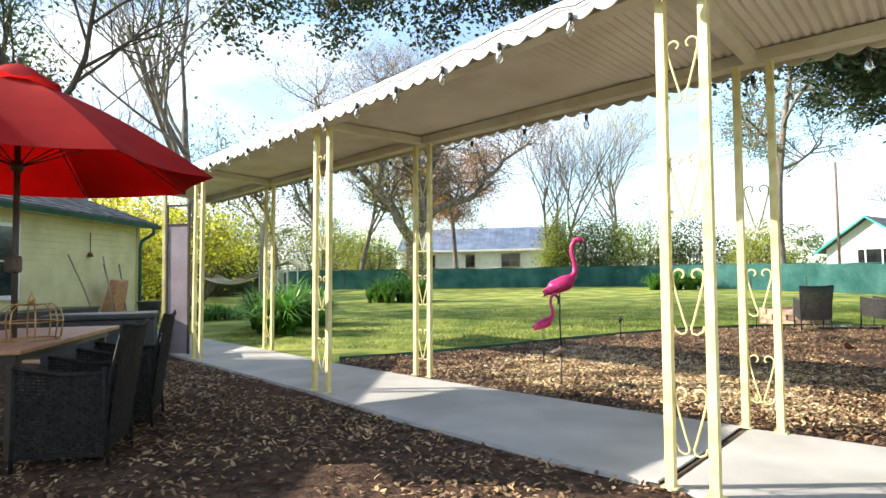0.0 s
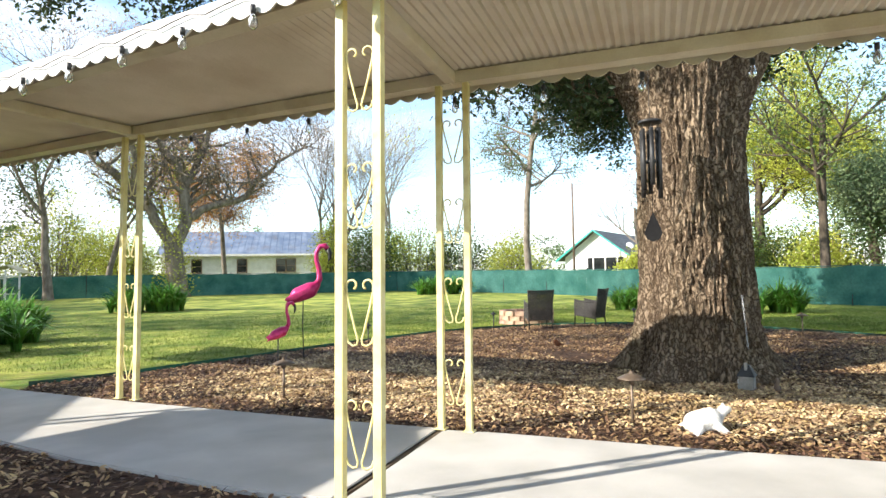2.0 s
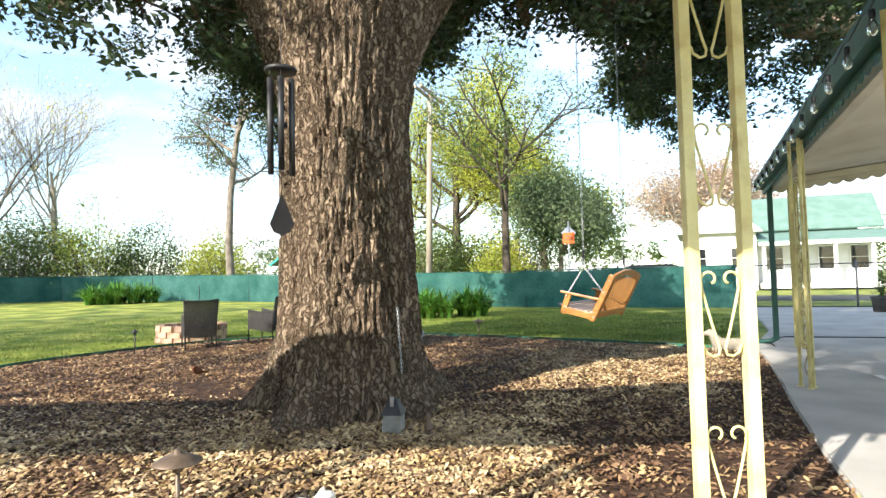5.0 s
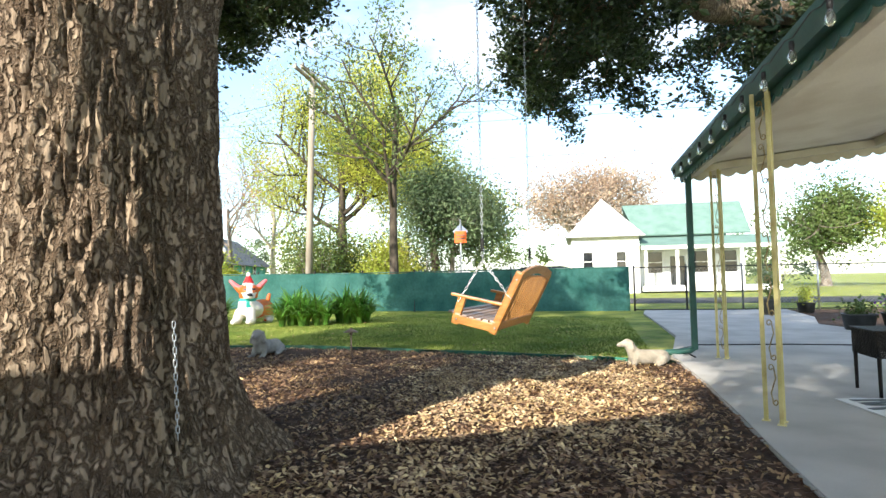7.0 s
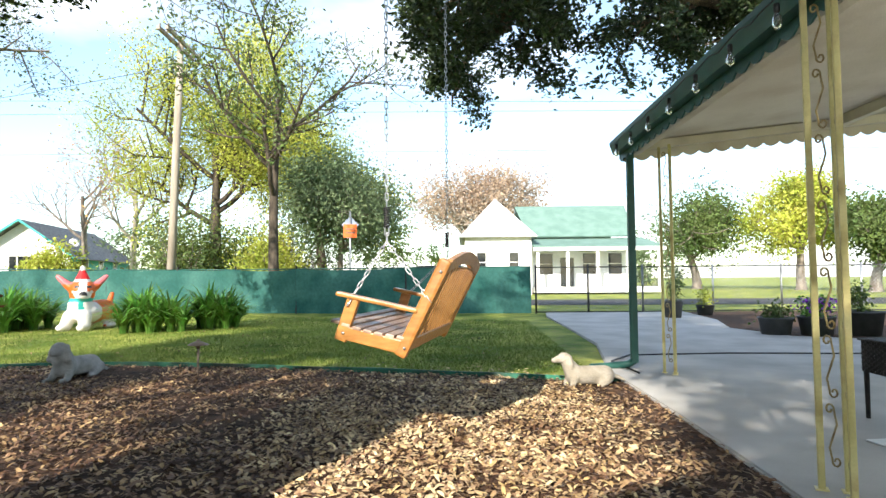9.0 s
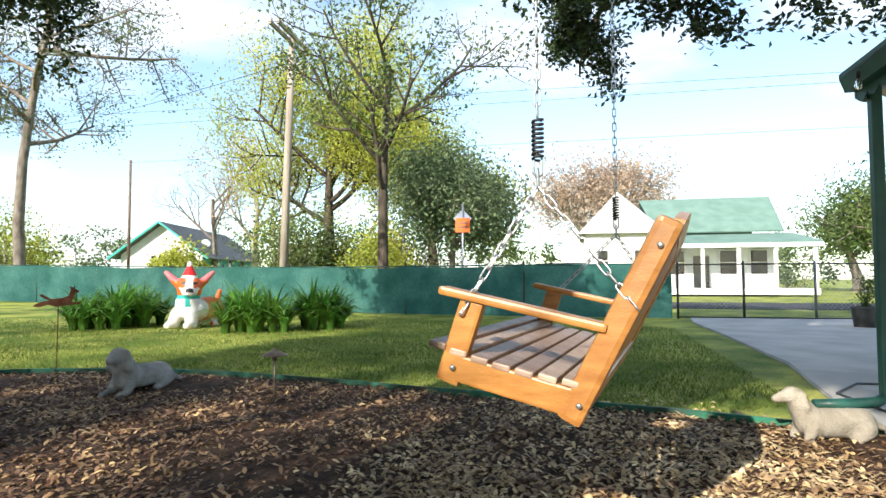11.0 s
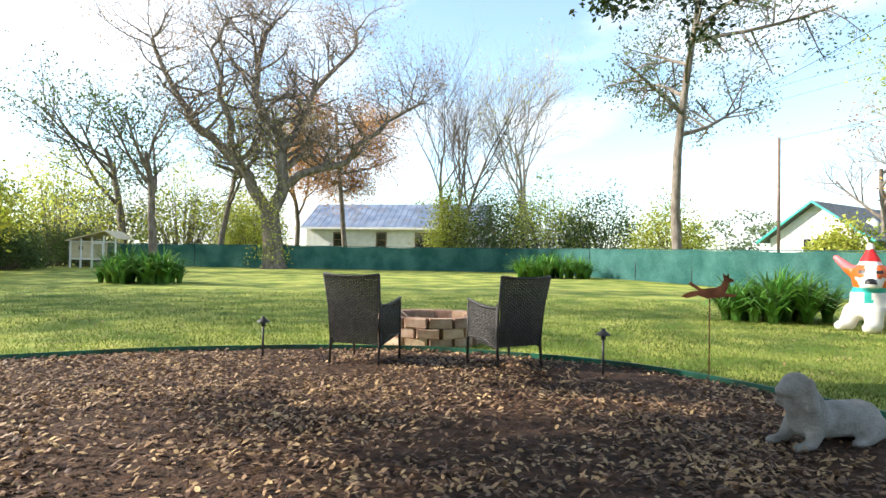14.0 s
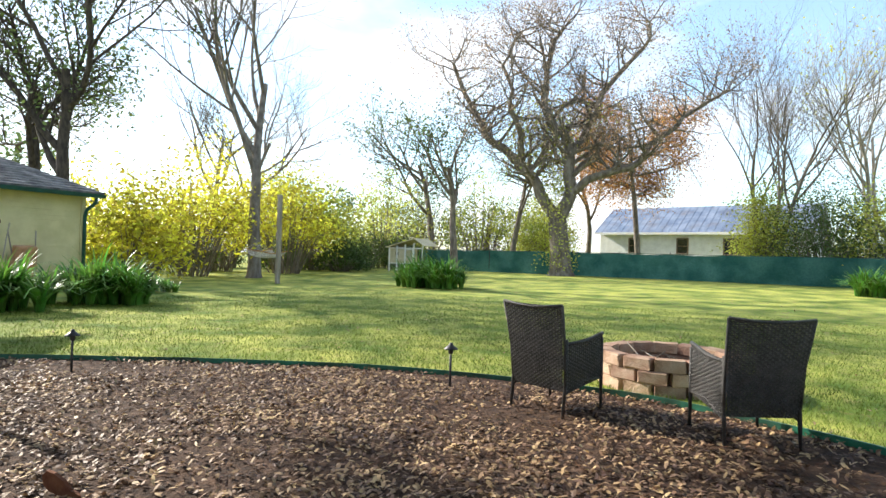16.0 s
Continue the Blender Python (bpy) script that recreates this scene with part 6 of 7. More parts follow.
def porch_swing():
    # own x along the bench, y forwards; tipped back a little
    W, D, LEAN = 1.30, 0.43, 13
    near = Vector((10.98, 5.57, 0.715))
    ux = Vector((0.972, 0.225, 0.0))
    th = thing("porch_swing", "varnished wooden two-seat porch swing hanging on chains from the oak", "swing")
    ang = math.degrees(math.atan2(ux.y, ux.x))
    m = Matrix.Translation(near) @ pose(0, 0, 0, 0, 0, ang) @ pose(0, 0, 0, LEAN, 0, 0)

    def add(name, size, at, mt=M_SWING, bev=0.008, rot=(0, 0, 0), parent=th, label=""):
        return part(name, boxed(size, m @ pose(*at, *rot), bev), mt, parent, label)

    for x in (0.0, W):
        add("side_rail", (0.045, D, 0.085), (x, D / 2, 0.03))
        add("rear_post", (0.05, 0.08, 0.66), (x, -0.055, 0.29), rot=(14, 0, 0), bev=0.02)
        add("front_post", (0.045, 0.08, 0.28), (x, D - 0.03, 0.115), rot=(6, 0, 0), bev=0.012)
        a = add("armrest", (0.075, D + 0.1, 0.028), (x, D / 2 + 0.02, 0.262), bev=0.01, rot=(-1, 0, 0))
        for y, z in ((D - 0.03, 0.03), (-0.0, 0.03), (-0.12, 0.53)):
            V, F = lathe([(0.001, 0.0), (0.009, 0.002), (0.009, 0.006), (0.004, 0.008)], 10, m @ pose(x - 0.027 if x == 0 else x + 0.027, y, z, 0, -90 if x == 0 else 90, 0))
            raw("bolt", V, F, M_CHAIN, th, True)
    for i in range(7):
        add("seat_slat", (W + 0.05, 0.058, 0.022), (W / 2, 0.035 + i * 0.072, 0.085 - 0.012 * math.sin(math.pi * i / 6)), M_SLAT, 0.006)
    add("front_rail", (W, 0.03, 0.08), (W / 2, D - 0.02, 0.04))
    add("rear_rail", (W, 0.035, 0.09), (W / 2, -0.02, 0.06), rot=(14, 0, 0))
    n = 15
    for i in range(n):
        x = 0.06 + (W - 0.12) * i / (n - 1)
        add("back_slat", (0.048, 0.018, 0.50), (x, -0.085, 0.33), rot=(14, 0, 0), bev=0.004)
    # arched crest rail
    V, F = [], []
    for i in range(17):
        t = i / 16
        z = 0.585 + 0.075 * math.sin(math.pi * t)
        y = -0.148 - 0.25 * 0.03 * math.sin(math.pi * t)
        for dy, dz in ((-0.016, -0.06), (0.016, -0.06), (0.016, 0.03), (-0.016, 0.03)):
            V.append(m @ Vector((0.02 + (W - 0.04) * t, y + dy - dz * 0.25, z + dz)))
    for i in range(16):
        for j in range(4):
            a, b = i * 4 + j, i * 4 + (j + 1) % 4
            F.append((a, b, b + 4, a + 4))
    F += [(0, 1, 2, 3), (67, 66, 65, 64)]
    raw("crest_rail", V, F, M_SWING, th, False, "arched crest rail")
    for x, tx, limb_z in ((-0.03, near.x + 0.0, 5.35), (W + 0.03, near.x + W, 5.25)):
        top = Vector((near.x + (0.02 if x < 0 else W + 0.33), near.y + (0.13 if x < 0 else 0.42), 1.40 if x < 0 else 1.36))
        f, r = m @ Vector((x, D - 0.02, 0.2)), m @ Vector((x, -0.10, 0.34))
        chain("front_chain", f, top, th, 0.055, 0.75)
        chain("rear_chain", r, top, th, 0.055, 0.75)
        chain("link_chain", top, top + Vector((0, 0, 0.09)), th)
        spring("spring", top + Vector((0, 0, 0.15)), 0.13, 0.0165, th)
        chain("hanging_chain", top + Vector((0, 0, 0.22)), (top.x, top.y, limb_z), th, 0.055, 0.75)


porch_swing()


# ---- wind chimes on the trunk ----
def chimes():
    th = thing("wind_chimes", "large black metal wind chimes with clapper hanging beside the oak trunk", "wind chimes", m=pose(6.75, 5.92, 0))
    turned("top_plate", [(0.0, 3.08), (0.13, 3.08), (0.135, 3.065), (0.13, 3.05), (0.0, 3.05)], M_BLACK, th, 20)
    for i, L in enumerate((0.70, 0.74, 0.79, 0.72, 0.66, 0.82)):
        a = 6.283 * i / 6
        bar("tube", [(0.1 * math.cos(a), 0.1 * math.sin(a), 2.98), (0.1 * math.cos(a), 0.1 * math.sin(a), 2.98 - L)], 0.026, M_BLACK, th, 12)
        bar("cord", [(0.1 * math.cos(a), 0.1 * math.sin(a), 3.06), (0.1 * math.cos(a), 0.1 * math.sin(a), 2.97)], 0.003, M_BLACK, th, 4)
    turned("clapper", [(0.0, 2.62), (0.05, 2.62), (0.055, 2.60), (0.05, 2.58), (0.0, 2.58)], M_BLACK, th, 16)
    bar("cord", [(0, 0, 4.3), (0, 0, 1.95)], 0.003, M_BLACK, th, 4)
    V, F = [], []
    for s in (-0.006, 0.006):
        for x, z in ((0, 2.02), (-0.05, 1.9), (-0.10, 1.77), (-0.07, 1.70), (0, 1.67), (0.07, 1.70), (0.10, 1.77), (0.05, 1.9)):
            V.append((x * 0.77 + s * 0.6, -x * 0.63 + s, z))
    F = [tuple(range(7, -1, -1)), tuple(range(8, 16))] + [(i, (i + 1) % 8, 8 + (i + 1) % 8, 8 + i) for i in range(8)]
    raw("wind_sail", V, F, pbr("dull_black_sail", (0.008, 0.008, 0.009), (0.014, 0.014, 0.015), 5, 0.95, bump=0.1), th)


chimes()
hook = thing("trunk_chain", "short rusty chain hanging against the oak bark", "chain")
chain("chain", (7.88, 5.80, 1.02), (7.86, 5.72, 0.40), hook, 0.055, 0.62)


# ---- flamingos ----
M_PINK = pbr("magenta_metal", (0.50, 0.02, 0.13), (0.68, 0.05, 0.22), 6, 0.35, 0.25, bump=0.25, bscale=40, mottle=0.15)


def flamingo(m, k, label):
    th = thing("flamingo", label, "garden ornament", "flamingos", m)
    body = blob_mesh([(((-0.24, 0, 1.0), 0.045), ((-0.1, 0, 1.1), 0.13)), (((-0.1, 0, 1.1), 0.13), ((0.08, 0, 1.17), 0.14)), (((0.08, 0, 1.17), 0.13), ((0.2, 0, 1.26), 0.07)), (((-0.3, 0, 0.94), 0.02), ((-0.2, 0, 1.03), 0.05))], 0.022)
    body.materials.clear()
    b = part("body", body, M_PINK, th, smooth=True)
    for s in (-1, 1):
        for i in range(4):
            V, F = lathe([(0.001, 0), (0.05, 0.08), (0.06, 0.2), (0.03, 0.32), (0.001, 0.36)], 10, pose(0.1 - i * 0.05, s * 0.125, 1.2 - i * 0.035, 0, -118 + i * 4, 0) @ Matrix.Diagonal((1, 0.22, 1 - 0.08 * i, 1)))
            raw("feather", V, F, M_PINK, b, True)
    bar("neck", [(0.17, 0, 1.22), (0.25, 0, 1.36), (0.24, 0, 1.52), (0.2, 0, 1.66), (0.2, 0, 1.80), (0.26, 0, 1.90), (0.34, 0, 1.91), (0.38, 0, 1.86)], [0.062, 0.05, 0.042, 0.038, 0.037, 0.042, 0.05, 0.046], M_PINK, th, 12)
    bar("beak", [(0.385, 0, 1.86), (0.42, 0, 1.78), (0.415, 0, 1.70), (0.385, 0, 1.63)], [0.044, 0.035, 0.028, 0.006], M_BLACK, th, 10, "black hooked beak")
    for s in (-1, 1):
        bar("leg", [(-0.02, s * 0.06, 1.02), (-0.03, s * 0.06, 0.55), (-0.01, s * 0.06, 0.0)], 0.009, M_BLACK, th, 6)
        bar("foot", [(-0.08, s * 0.06, 0.012), (0.1, s * 0.06, 0.012)], 0.008, M_BLACK, th, 6)
    th.scale = (k, k, k)
    return th


flamingo(pose(3.15, 9.95, 0.0, 0, 0, -5), 0.97, "tall magenta metal flamingo standing on the lawn")
small = flamingo(pose(2.69, 8.5, 0.0, 0, 0, 10), 0.52, "small magenta metal flamingo with lowered tail on the mulch")


# ---- patio table and umbrella ----
M_RED = pbr("red_canvas", (0.50, 0.012, 0.012), (0.64, 0.025, 0.02), 2, 0.8, bump=0.2, bscale=200, mottle=0.08, through_light=0.45, spots=(0.8, 0.25, (0.36, 0.03, 0.03)))
M_TABLE = pbr("stained_tabletop", (0.36, 0.16, 0.08), (0.50, 0.25, 0.14), 2, 0.35, bump=0.1, bscale=60, stretch=(6, 1, 6), rand=0.1)
M_BROWNMETAL = pbr("brown_metal", (0.045, 0.03, 0.022), (0.085, 0.06, 0.045), 6, 0.45, bump=0.1)
M_GOLDWIRE = pbr("gold_wire", (0.40, 0.25, 0.08), (0.55, 0.38, 0.15), 6, 0.35, 0.6, bump=0.1)
TABLE = Vector((-2.2, 4.98))
TYAW = 106.0


def umbrella():
    px, py, R = -2.15, 4.9, 1.57
    th = thing("patio_umbrella", "open red canvas patio umbrella on a brown pole through the table", "umbrella", m=pose(px, py, 0))
    bar("pole", [(0, 0, 0), (0, 0, 3.0)], 0.024, M_BROWNMETAL, th, 14)
    n, zr, zt = 8, 2.19, 3.02
    a0 = radians(15)
    for i in range(n):
        V, F = [], []
        A, B = a0 + 2 * math.pi * i / n, a0 + 2 * math.pi * (i + 1) / n
        K, U = 9, 10
        for k in range(K + 1):
            t = 0.1 + 0.9 * k / K
            for u in range(U + 1):
                w = u / U
                p = Vector((math.cos(A), math.sin(A))).lerp(Vector((math.cos(B), math.sin(B))), w) * R * t
                sag = 0.10 * math.sin(math.pi * w) * t ** 2
                z = zt - (zt - zr) * t ** 1.12 + 0.05 * math.sin(math.pi * t) - 0.02 * math.sin(math.pi * w) * t
                q = 1 - 0.06 * math.sin(math.pi * w) * t
                V.append((p.x * q, p.y * q, z + sag * 0.0))
        W = U + 1
        nv = len(V)
        V += [(x, y, z - 0.004) for x, y, z in V]
        F = [(k * W + u, (k + 1) * W + u, (k + 1) * W + u + 1, k * W + u + 1) for k in range(K) for u in range(U)]
        F += [tuple(nv + q for q in reversed(f)) for f in F[:]]
        raw("canopy_panel", V, F, M_RED, th, True)
        bar("rib", [(0.05 * math.cos(A), 0.05 * math.sin(A), zt - 0.06), (R * 0.5 * math.cos(A), R * 0.5 * math.sin(A), (zt + zr) / 2 + 0.0), (R * 0.99 * math.cos(A), R * 0.99 * math.sin(A), zr - 0.01)], 0.008, M_BROWNMETAL, th, 6)
        bar("strut", [(0.03 * math.cos(A), 0.03 * math.sin(A), 2.25), (R * 0.5 * math.cos(A), R * 0.5 * math.sin(A), (zt + zr) / 2 - 0.01)], 0.006, M_BROWNMETAL, th, 6)
    V, F = [], []
    for j, (r, z) in enumerate(((0.02, 3.13), (0.12, 3.09), (0.25, 3.0), (0.31, 2.955))):
        for i in range(24):
            a = 2 * math.pi * i / 24
            V.append((r * math.cos(a), r * math.sin(a), z + (0.02 * math.cos(8 * (a - a0)) if j == 3 else 0)))
    F = [(j * 24 + i, j * 24 + (i + 1) % 24, (j + 1) * 24 + (i + 1) % 24, (j + 1) * 24 + i) for j in range(3) for i in range(24)]
    raw("vent_cap", V, F, M_RED, th, True)
    turned("finial", [(0.0, 3.2), (0.02, 3.19), (0.028, 3.165), (0.015, 3.14), (0.02, 3.12)], M_BROWNMETAL, th, 12)
    turned("hub", [(0.024, 2.20), (0.05, 2.21), (0.05, 2.29), (0.024, 2.30)], M_BROWNMETAL, th, 14)
    c = part("crank_box", boxed((0.11, 0.09, 0.15), pose(0.0, -0.02, 1.42), 0.03), M_BROWNMETAL, th)
    bar("crank_handle", [(-0.05, -0.02, 1.42), (-0.12, -0.02, 1.42), (-0.13, -0.02, 1.33)], 0.009, M_BROWNMETAL, c, 8)
    turned("base", [(0.0, 0.0), (0.26, 0.0), (0.26, 0.05), (0.2, 0.08), (0.06, 0.1), (0.05, 0.3), (0.0, 0.3)], M_BROWNMETAL, th, 24)


umbrella()


def patio_table():
    th = thing("patio_table", "reddish wooden dining table with dark metal legs on the mulch", "table", m=pose(TABLE.x, TABLE.y, 0, 0, 0, TYAW))
    for i in range(7):
        part("plank", boxed((2.2, 0.134, 0.035), pose(0, -0.43 + i * 0.1425, 0.785), 0.006), M_TABLE, th)
    part("apron", boxed((2.0, 0.85, 0.06), pose(0, 0, 0.735), 0.006), M_BROWNMETAL, th)
    for x in (-0.95, 0.95):
        for y in (-0.38, 0.38):
            part("leg", boxed((0.06, 0.06, 0.70), pose(x, y, 0.36), 0.008), M_BROWNMETAL, th)


patio_table()
wicker_chair(pose(-1.15, 4.24, 0.02, 0, 0, TYAW), "brown wicker dining armchair drawn up to the patio table", M_WICKER2, "dining chairs", "dining_armchair", 0.13)
d1 = [o for o in scene.objects if o.name == "dining_armchair"][0]
copy_thing(d1, pose(-1.45, 5.28, 0.02, 0, 0, TYAW + 4))
copy_thing(d1, pose(-3.15, 4.6, 0.02, 0, 0, TYAW + 180))
copy_thing(d1, pose(-3.4, 5.6, 0.02, 0, 0, TYAW + 180))


def wire_crown():
    th = thing("wire_crown", "gold wire crown-shaped lantern ornament on the patio table", "ornament", m=pose(-1.86, 4.72, 0.803))
    ring = lambda r, z: [(r * math.cos(i * math.pi / 12), r * math.sin(i * math.pi / 12), z) for i in range(25)]
    bar("base_ring", ring(0.2, 0.008), 0.007, M_GOLDWIRE, th, 6)
    bar("waist_ring", ring(0.215, 0.15), 0.006, M_GOLDWIRE, th, 6)
    for i in range(8):
        a = i * math.pi / 4
        c, s = math.cos(a), math.sin(a)
        bar("arch", [(0.2 * c, 0.2 * s, 0.008), (0.22 * c, 0.22 * s, 0.15), (0.2 * c, 0.2 * s, 0.24), (0.13 * c, 0.13 * s, 0.29), (0.04 * c, 0.04 * s, 0.28), (0.01 * c, 0.01 * s, 0.3)], 0.006, M_GOLDWIRE, th, 6)
    turned("finial", [(0.0, 0.40), (0.01, 0.37), (0.022, 0.34), (0.03, 0.32), (0.02, 0.30), (0.012, 0.28)], M_GOLDWIRE, th, 12)


wire_crown()
M_PLASTIC = pbr("dark_grey_plastic", (0.035, 0.037, 0.042), (0.06, 0.062, 0.068), 4, 0.6, bump=0.15)


def deck_box():
    th = thing("deck_box", "dark grey plastic storage box near the yellow house", "storage box", m=pose(-4.1, 9.1, 0.015, 0, 0, 25))
    part("body", boxed((1.5, 0.7, 0.66), pose(0, 0, 0.33), 0.02), M_PLASTIC, th)
    part("lid", boxed((1.56, 0.76, 0.09), pose(0, 0, 0.71), 0.03), M_PLASTIC, th)
    for i in range(5):
        part("rib", boxed((0.05, 0.02, 0.56), pose(-0.6 + i * 0.3, -0.355, 0.32), 0.006), M_PLASTIC, th)


deck_box()
M_LAVENDER = pbr("weathered_lavender_sheet", (0.30, 0.25, 0.29), (0.42, 0.36, 0.40), 2, 0.45, 0.2, bump=0.1, mottle=0.15, spots=(1.6, 0.5, (0.30, 0.17, 0.12)))


def screen_panel():
    th = thing("screen_panel", "tall weathered lavender metal panel hung between yellow posts", "screen", m=pose(-3.22, 9.72, 0.0, 0, 0, -8))
    part("sheet", boxed((0.36, 0.012, 2.12), pose(0, 0, 1.12), 0.003), M_LAVENDER, th)
    for x in (-0.2, 0.2):
        part("stile", boxed((0.035, 0.035, 2.55), pose(x, 0, 1.275), 0.004), M_BROWNMETAL, th)
    for z in (0.03, 2.2, 2.52):
        part("rail", boxed((0.4, 0.035, 0.035), pose(0, 0.002, z), 0.004), M_BROWNMETAL, th)
    part("post", boxed((0.055, 0.055, 2.9), pose(-0.36, 0.15, 1.45), 0.004), M_YELLOW, th, "yellow painted post")


screen_panel()


# ---- string lights ----
M_BULB = bpy.data.materials.new("clear_bulb_glass")
M_BULB.use_nodes = True
_b = M_BULB.node_tree.nodes["Principled BSDF"]
_b.inputs["Base Color"].default_value, _b.inputs["Roughness"].default_value = (0.9, 0.9, 0.88, 1), 0.05
_b.inputs["Transmission Weight"].default_value, _b.inputs["IOR"].default_value = 0.9, 1.3
SOCK, BULB = None, None


def string_lights(label, path, step, drop=0.05):
    """A sagging cord with sockets and clear bulbs."""
    global SOCK, BULB
    th = thing("string_lights", label, "string lights")
    P = [Vector(p) for p in path]
    cord = []
    carry = 0.3
    for a, b in zip(P, P[1:]):
        L = (b - a).length
        k = int(L / 0.15)
        for i in range(k):
            q = a.lerp(b, i / k)
            cord.append(q + Vector((0, 0, 0.02 * math.sin(i * 2.1))))
        while carry < L:
            q = a.lerp(b, carry / L)
            if SOCK is None:
                V, F = lathe([(0.004, 0.0), (0.017, -0.004), (0.019, -0.03), (0.016, -0.055), (0.01, -0.058)], 10)
                so = raw("socket", V, F, M_BLACK, th, True)
                V, F = lathe([(0.012, -0.055), (0.02, -0.075), (0.029, -0.105), (0.026, -0.135), (0.012, -0.152), (0.001, -0.156)], 12)
                bo = raw("bulb", V, F, M_BULB, th, True)
                SOCK, BULB = so.data, bo.data
            else:
                so, bo = part("socket", SOCK, None, th), part("bulb", BULB, None, th)
            so.location = bo.location = q - Vector((0, 0, drop))
            carry += step
        carry -= L
    bar("cord", cord, 0.005, M_BLACK, th, 4)


near_edge = [(p.x - ROOF_OUT.x * 0.2, p.y - ROOF_OUT.y * 0.2, 2.99) for p in ROOF_NEAR[1:5]]
string_lights("black string lights with clear bulbs along the walkway awning", near_edge, 0.62)
far_edge = [(p.x + ROOF_OUT.x * 0.2, p.y + ROOF_OUT.y * 0.2, 2.93) for p in ROOF_FAR[:5]]
string_lights("black string lights with clear bulbs under the awning eave", far_edge, 0.78, 0.04)
string_lights("string lights with clear bulbs along the green patio gutter", [porch_point(u, -0.14, 2.80) for u in (0.1, 4, 8)], 0.6, 0.03)


# ---- utility pole, wires, sign ----
M_POLE = pbr("weathered_pole_wood", (0.26, 0.22, 0.17), (0.38, 0.33, 0.27), 4, 0.95, bump=0.6, bscale=25, stretch=(1, 1, 0.15))
M_SIGNBACK = pbr("sign_aluminium", (0.20, 0.24, 0.32), (0.28, 0.32, 0.40), 3, 0.5, 0.4, bump=0.05)
M_ORANGE = pbr("orange_sign_paint", (0.80, 0.13, 0.02), (0.86, 0.17, 0.03), 4, 0.5, bump=0.05)


WIRES = (((32.9, 51.5, 10.4), (50, -14, 8.0), 0.0), ((28.6, 67.9, 14.2), (50, -14, 10.1), 0.0), ((28.6, 67.9, 15.4), (50, -14, 10.4), 0.0), ((26.2, 24.0, 10.6), (28.6, 67.9, 14.2), 0.6))


def utility_pole():
    th = thing("utility_pole", "weathered wooden utility pole with double crossarms beyond the fence", "utility pole", m=pose(23.9, 22.4, 0))
    bar("pole", [(0, 0, -0.2), (0.2, 0.05, 5), (0.45, 0.1, 10.7)], [0.17, 0.15, 0.12], M_POLE, th, 12)
    for z, o in ((10.45, -0.16), (10.45, 0.16)):
        m = pose(0.44 + o * -0.42, 0.1 + o * 0.9, z, 0, 0, 26)
        a = part("crossarm", boxed((3.3, 0.11, 0.14), m, 0.01), M_POLE, th)
        for x in (-1.5, -0.9, -0.4, 0.4, 0.9, 1.5):
            V, F = lathe([(0.0, 0.0), (0.03, 0.0), (0.05, 0.04), (0.035, 0.09), (0.05, 0.12), (0.0, 0.16)], 10, m @ pose(x, 0, 0.06))
            raw("insulator", V, F, M_STATUE, a, True)
    w = thing("power_lines", "thin dark overhead power lines crossing the sky", "power lines")
    for a, b, sag in WIRES:
        a, b = Vector(a), Vector(b)
        bar("wire", [a.lerp(b, i / 20) - Vector((0, 0, sag * math.sin(math.pi * i / 20))) for i in range(21)], 0.014, M_BLACK, w, 4)
    p = thing("thin_pole", "slim dark telephone pole in the distance", "utility pole")
    bar("pole", [(32.9, 51.5, 0), (32.9, 51.5, 10.6)], [0.13, 0.1], M_TRIM, p, 8)
    s = thing("service_wire", "overhead wire from the house across the garden", "power lines")
    bar("wire", [Vector((-9.0, 14.0, 4.2)).lerp(Vector((4.5, 3.0, 6.4)), i / 12) - Vector((0, 0, 0.25 * math.sin(math.pi * i / 12))) for i in range(13)], 0.012, M_BLACK, s, 5)


utility_pole()


def street_sign():
    th = thing("street_sign", "orange square sign under the back of a diamond road sign", "road sign", m=pose(25.05, 15.1, 0, 0, 0, -57) @ Matrix.Scale(0.82, 4))
    bar("post", [(0, 0, 0), (0, 0, 4.3)], 0.035, M_GALV, th, 8)
    part("diamond_plate", boxed((0.52, 0.02, 0.52), pose(0, 0.06, 3.72, 0, 45, 0), 0.004), M_SIGNBACK, th, "bare aluminium back of a diamond sign")
    part("orange_plate", boxed((0.56, 0.02, 0.56), pose(0, -0.06, 3.45), 0.004), M_ORANGE, th, "orange painted plate")
    for z in (3.53, 3.37):
        part("lettering_bar", boxed((0.38, 0.006, 0.06), pose(0, -0.073, z)), M_TRIM, th)


street_sign()


# ---- garden ornaments, hammock, coop ----
M_RUSTMETAL = pbr("rusty_metal", (0.14, 0.05, 0.025), (0.26, 0.11, 0.055), 9, 0.8, 0.3, bump=0.4, bscale=60, rand=0.1)


def plate(name, outline, thick, material, parent, m):
    n = len(outline)
    V = [m @ Vector((x, s * thick / 2, z)) for s in (-1, 1) for x, z in outline]
    F = [tuple(range(n)), tuple(range(2 * n - 1, n - 1, -1))] + [(i, n + i, n + (i + 1) % n, (i + 1) % n) for i in range(n)]
    return raw(name, V, F, material, parent)


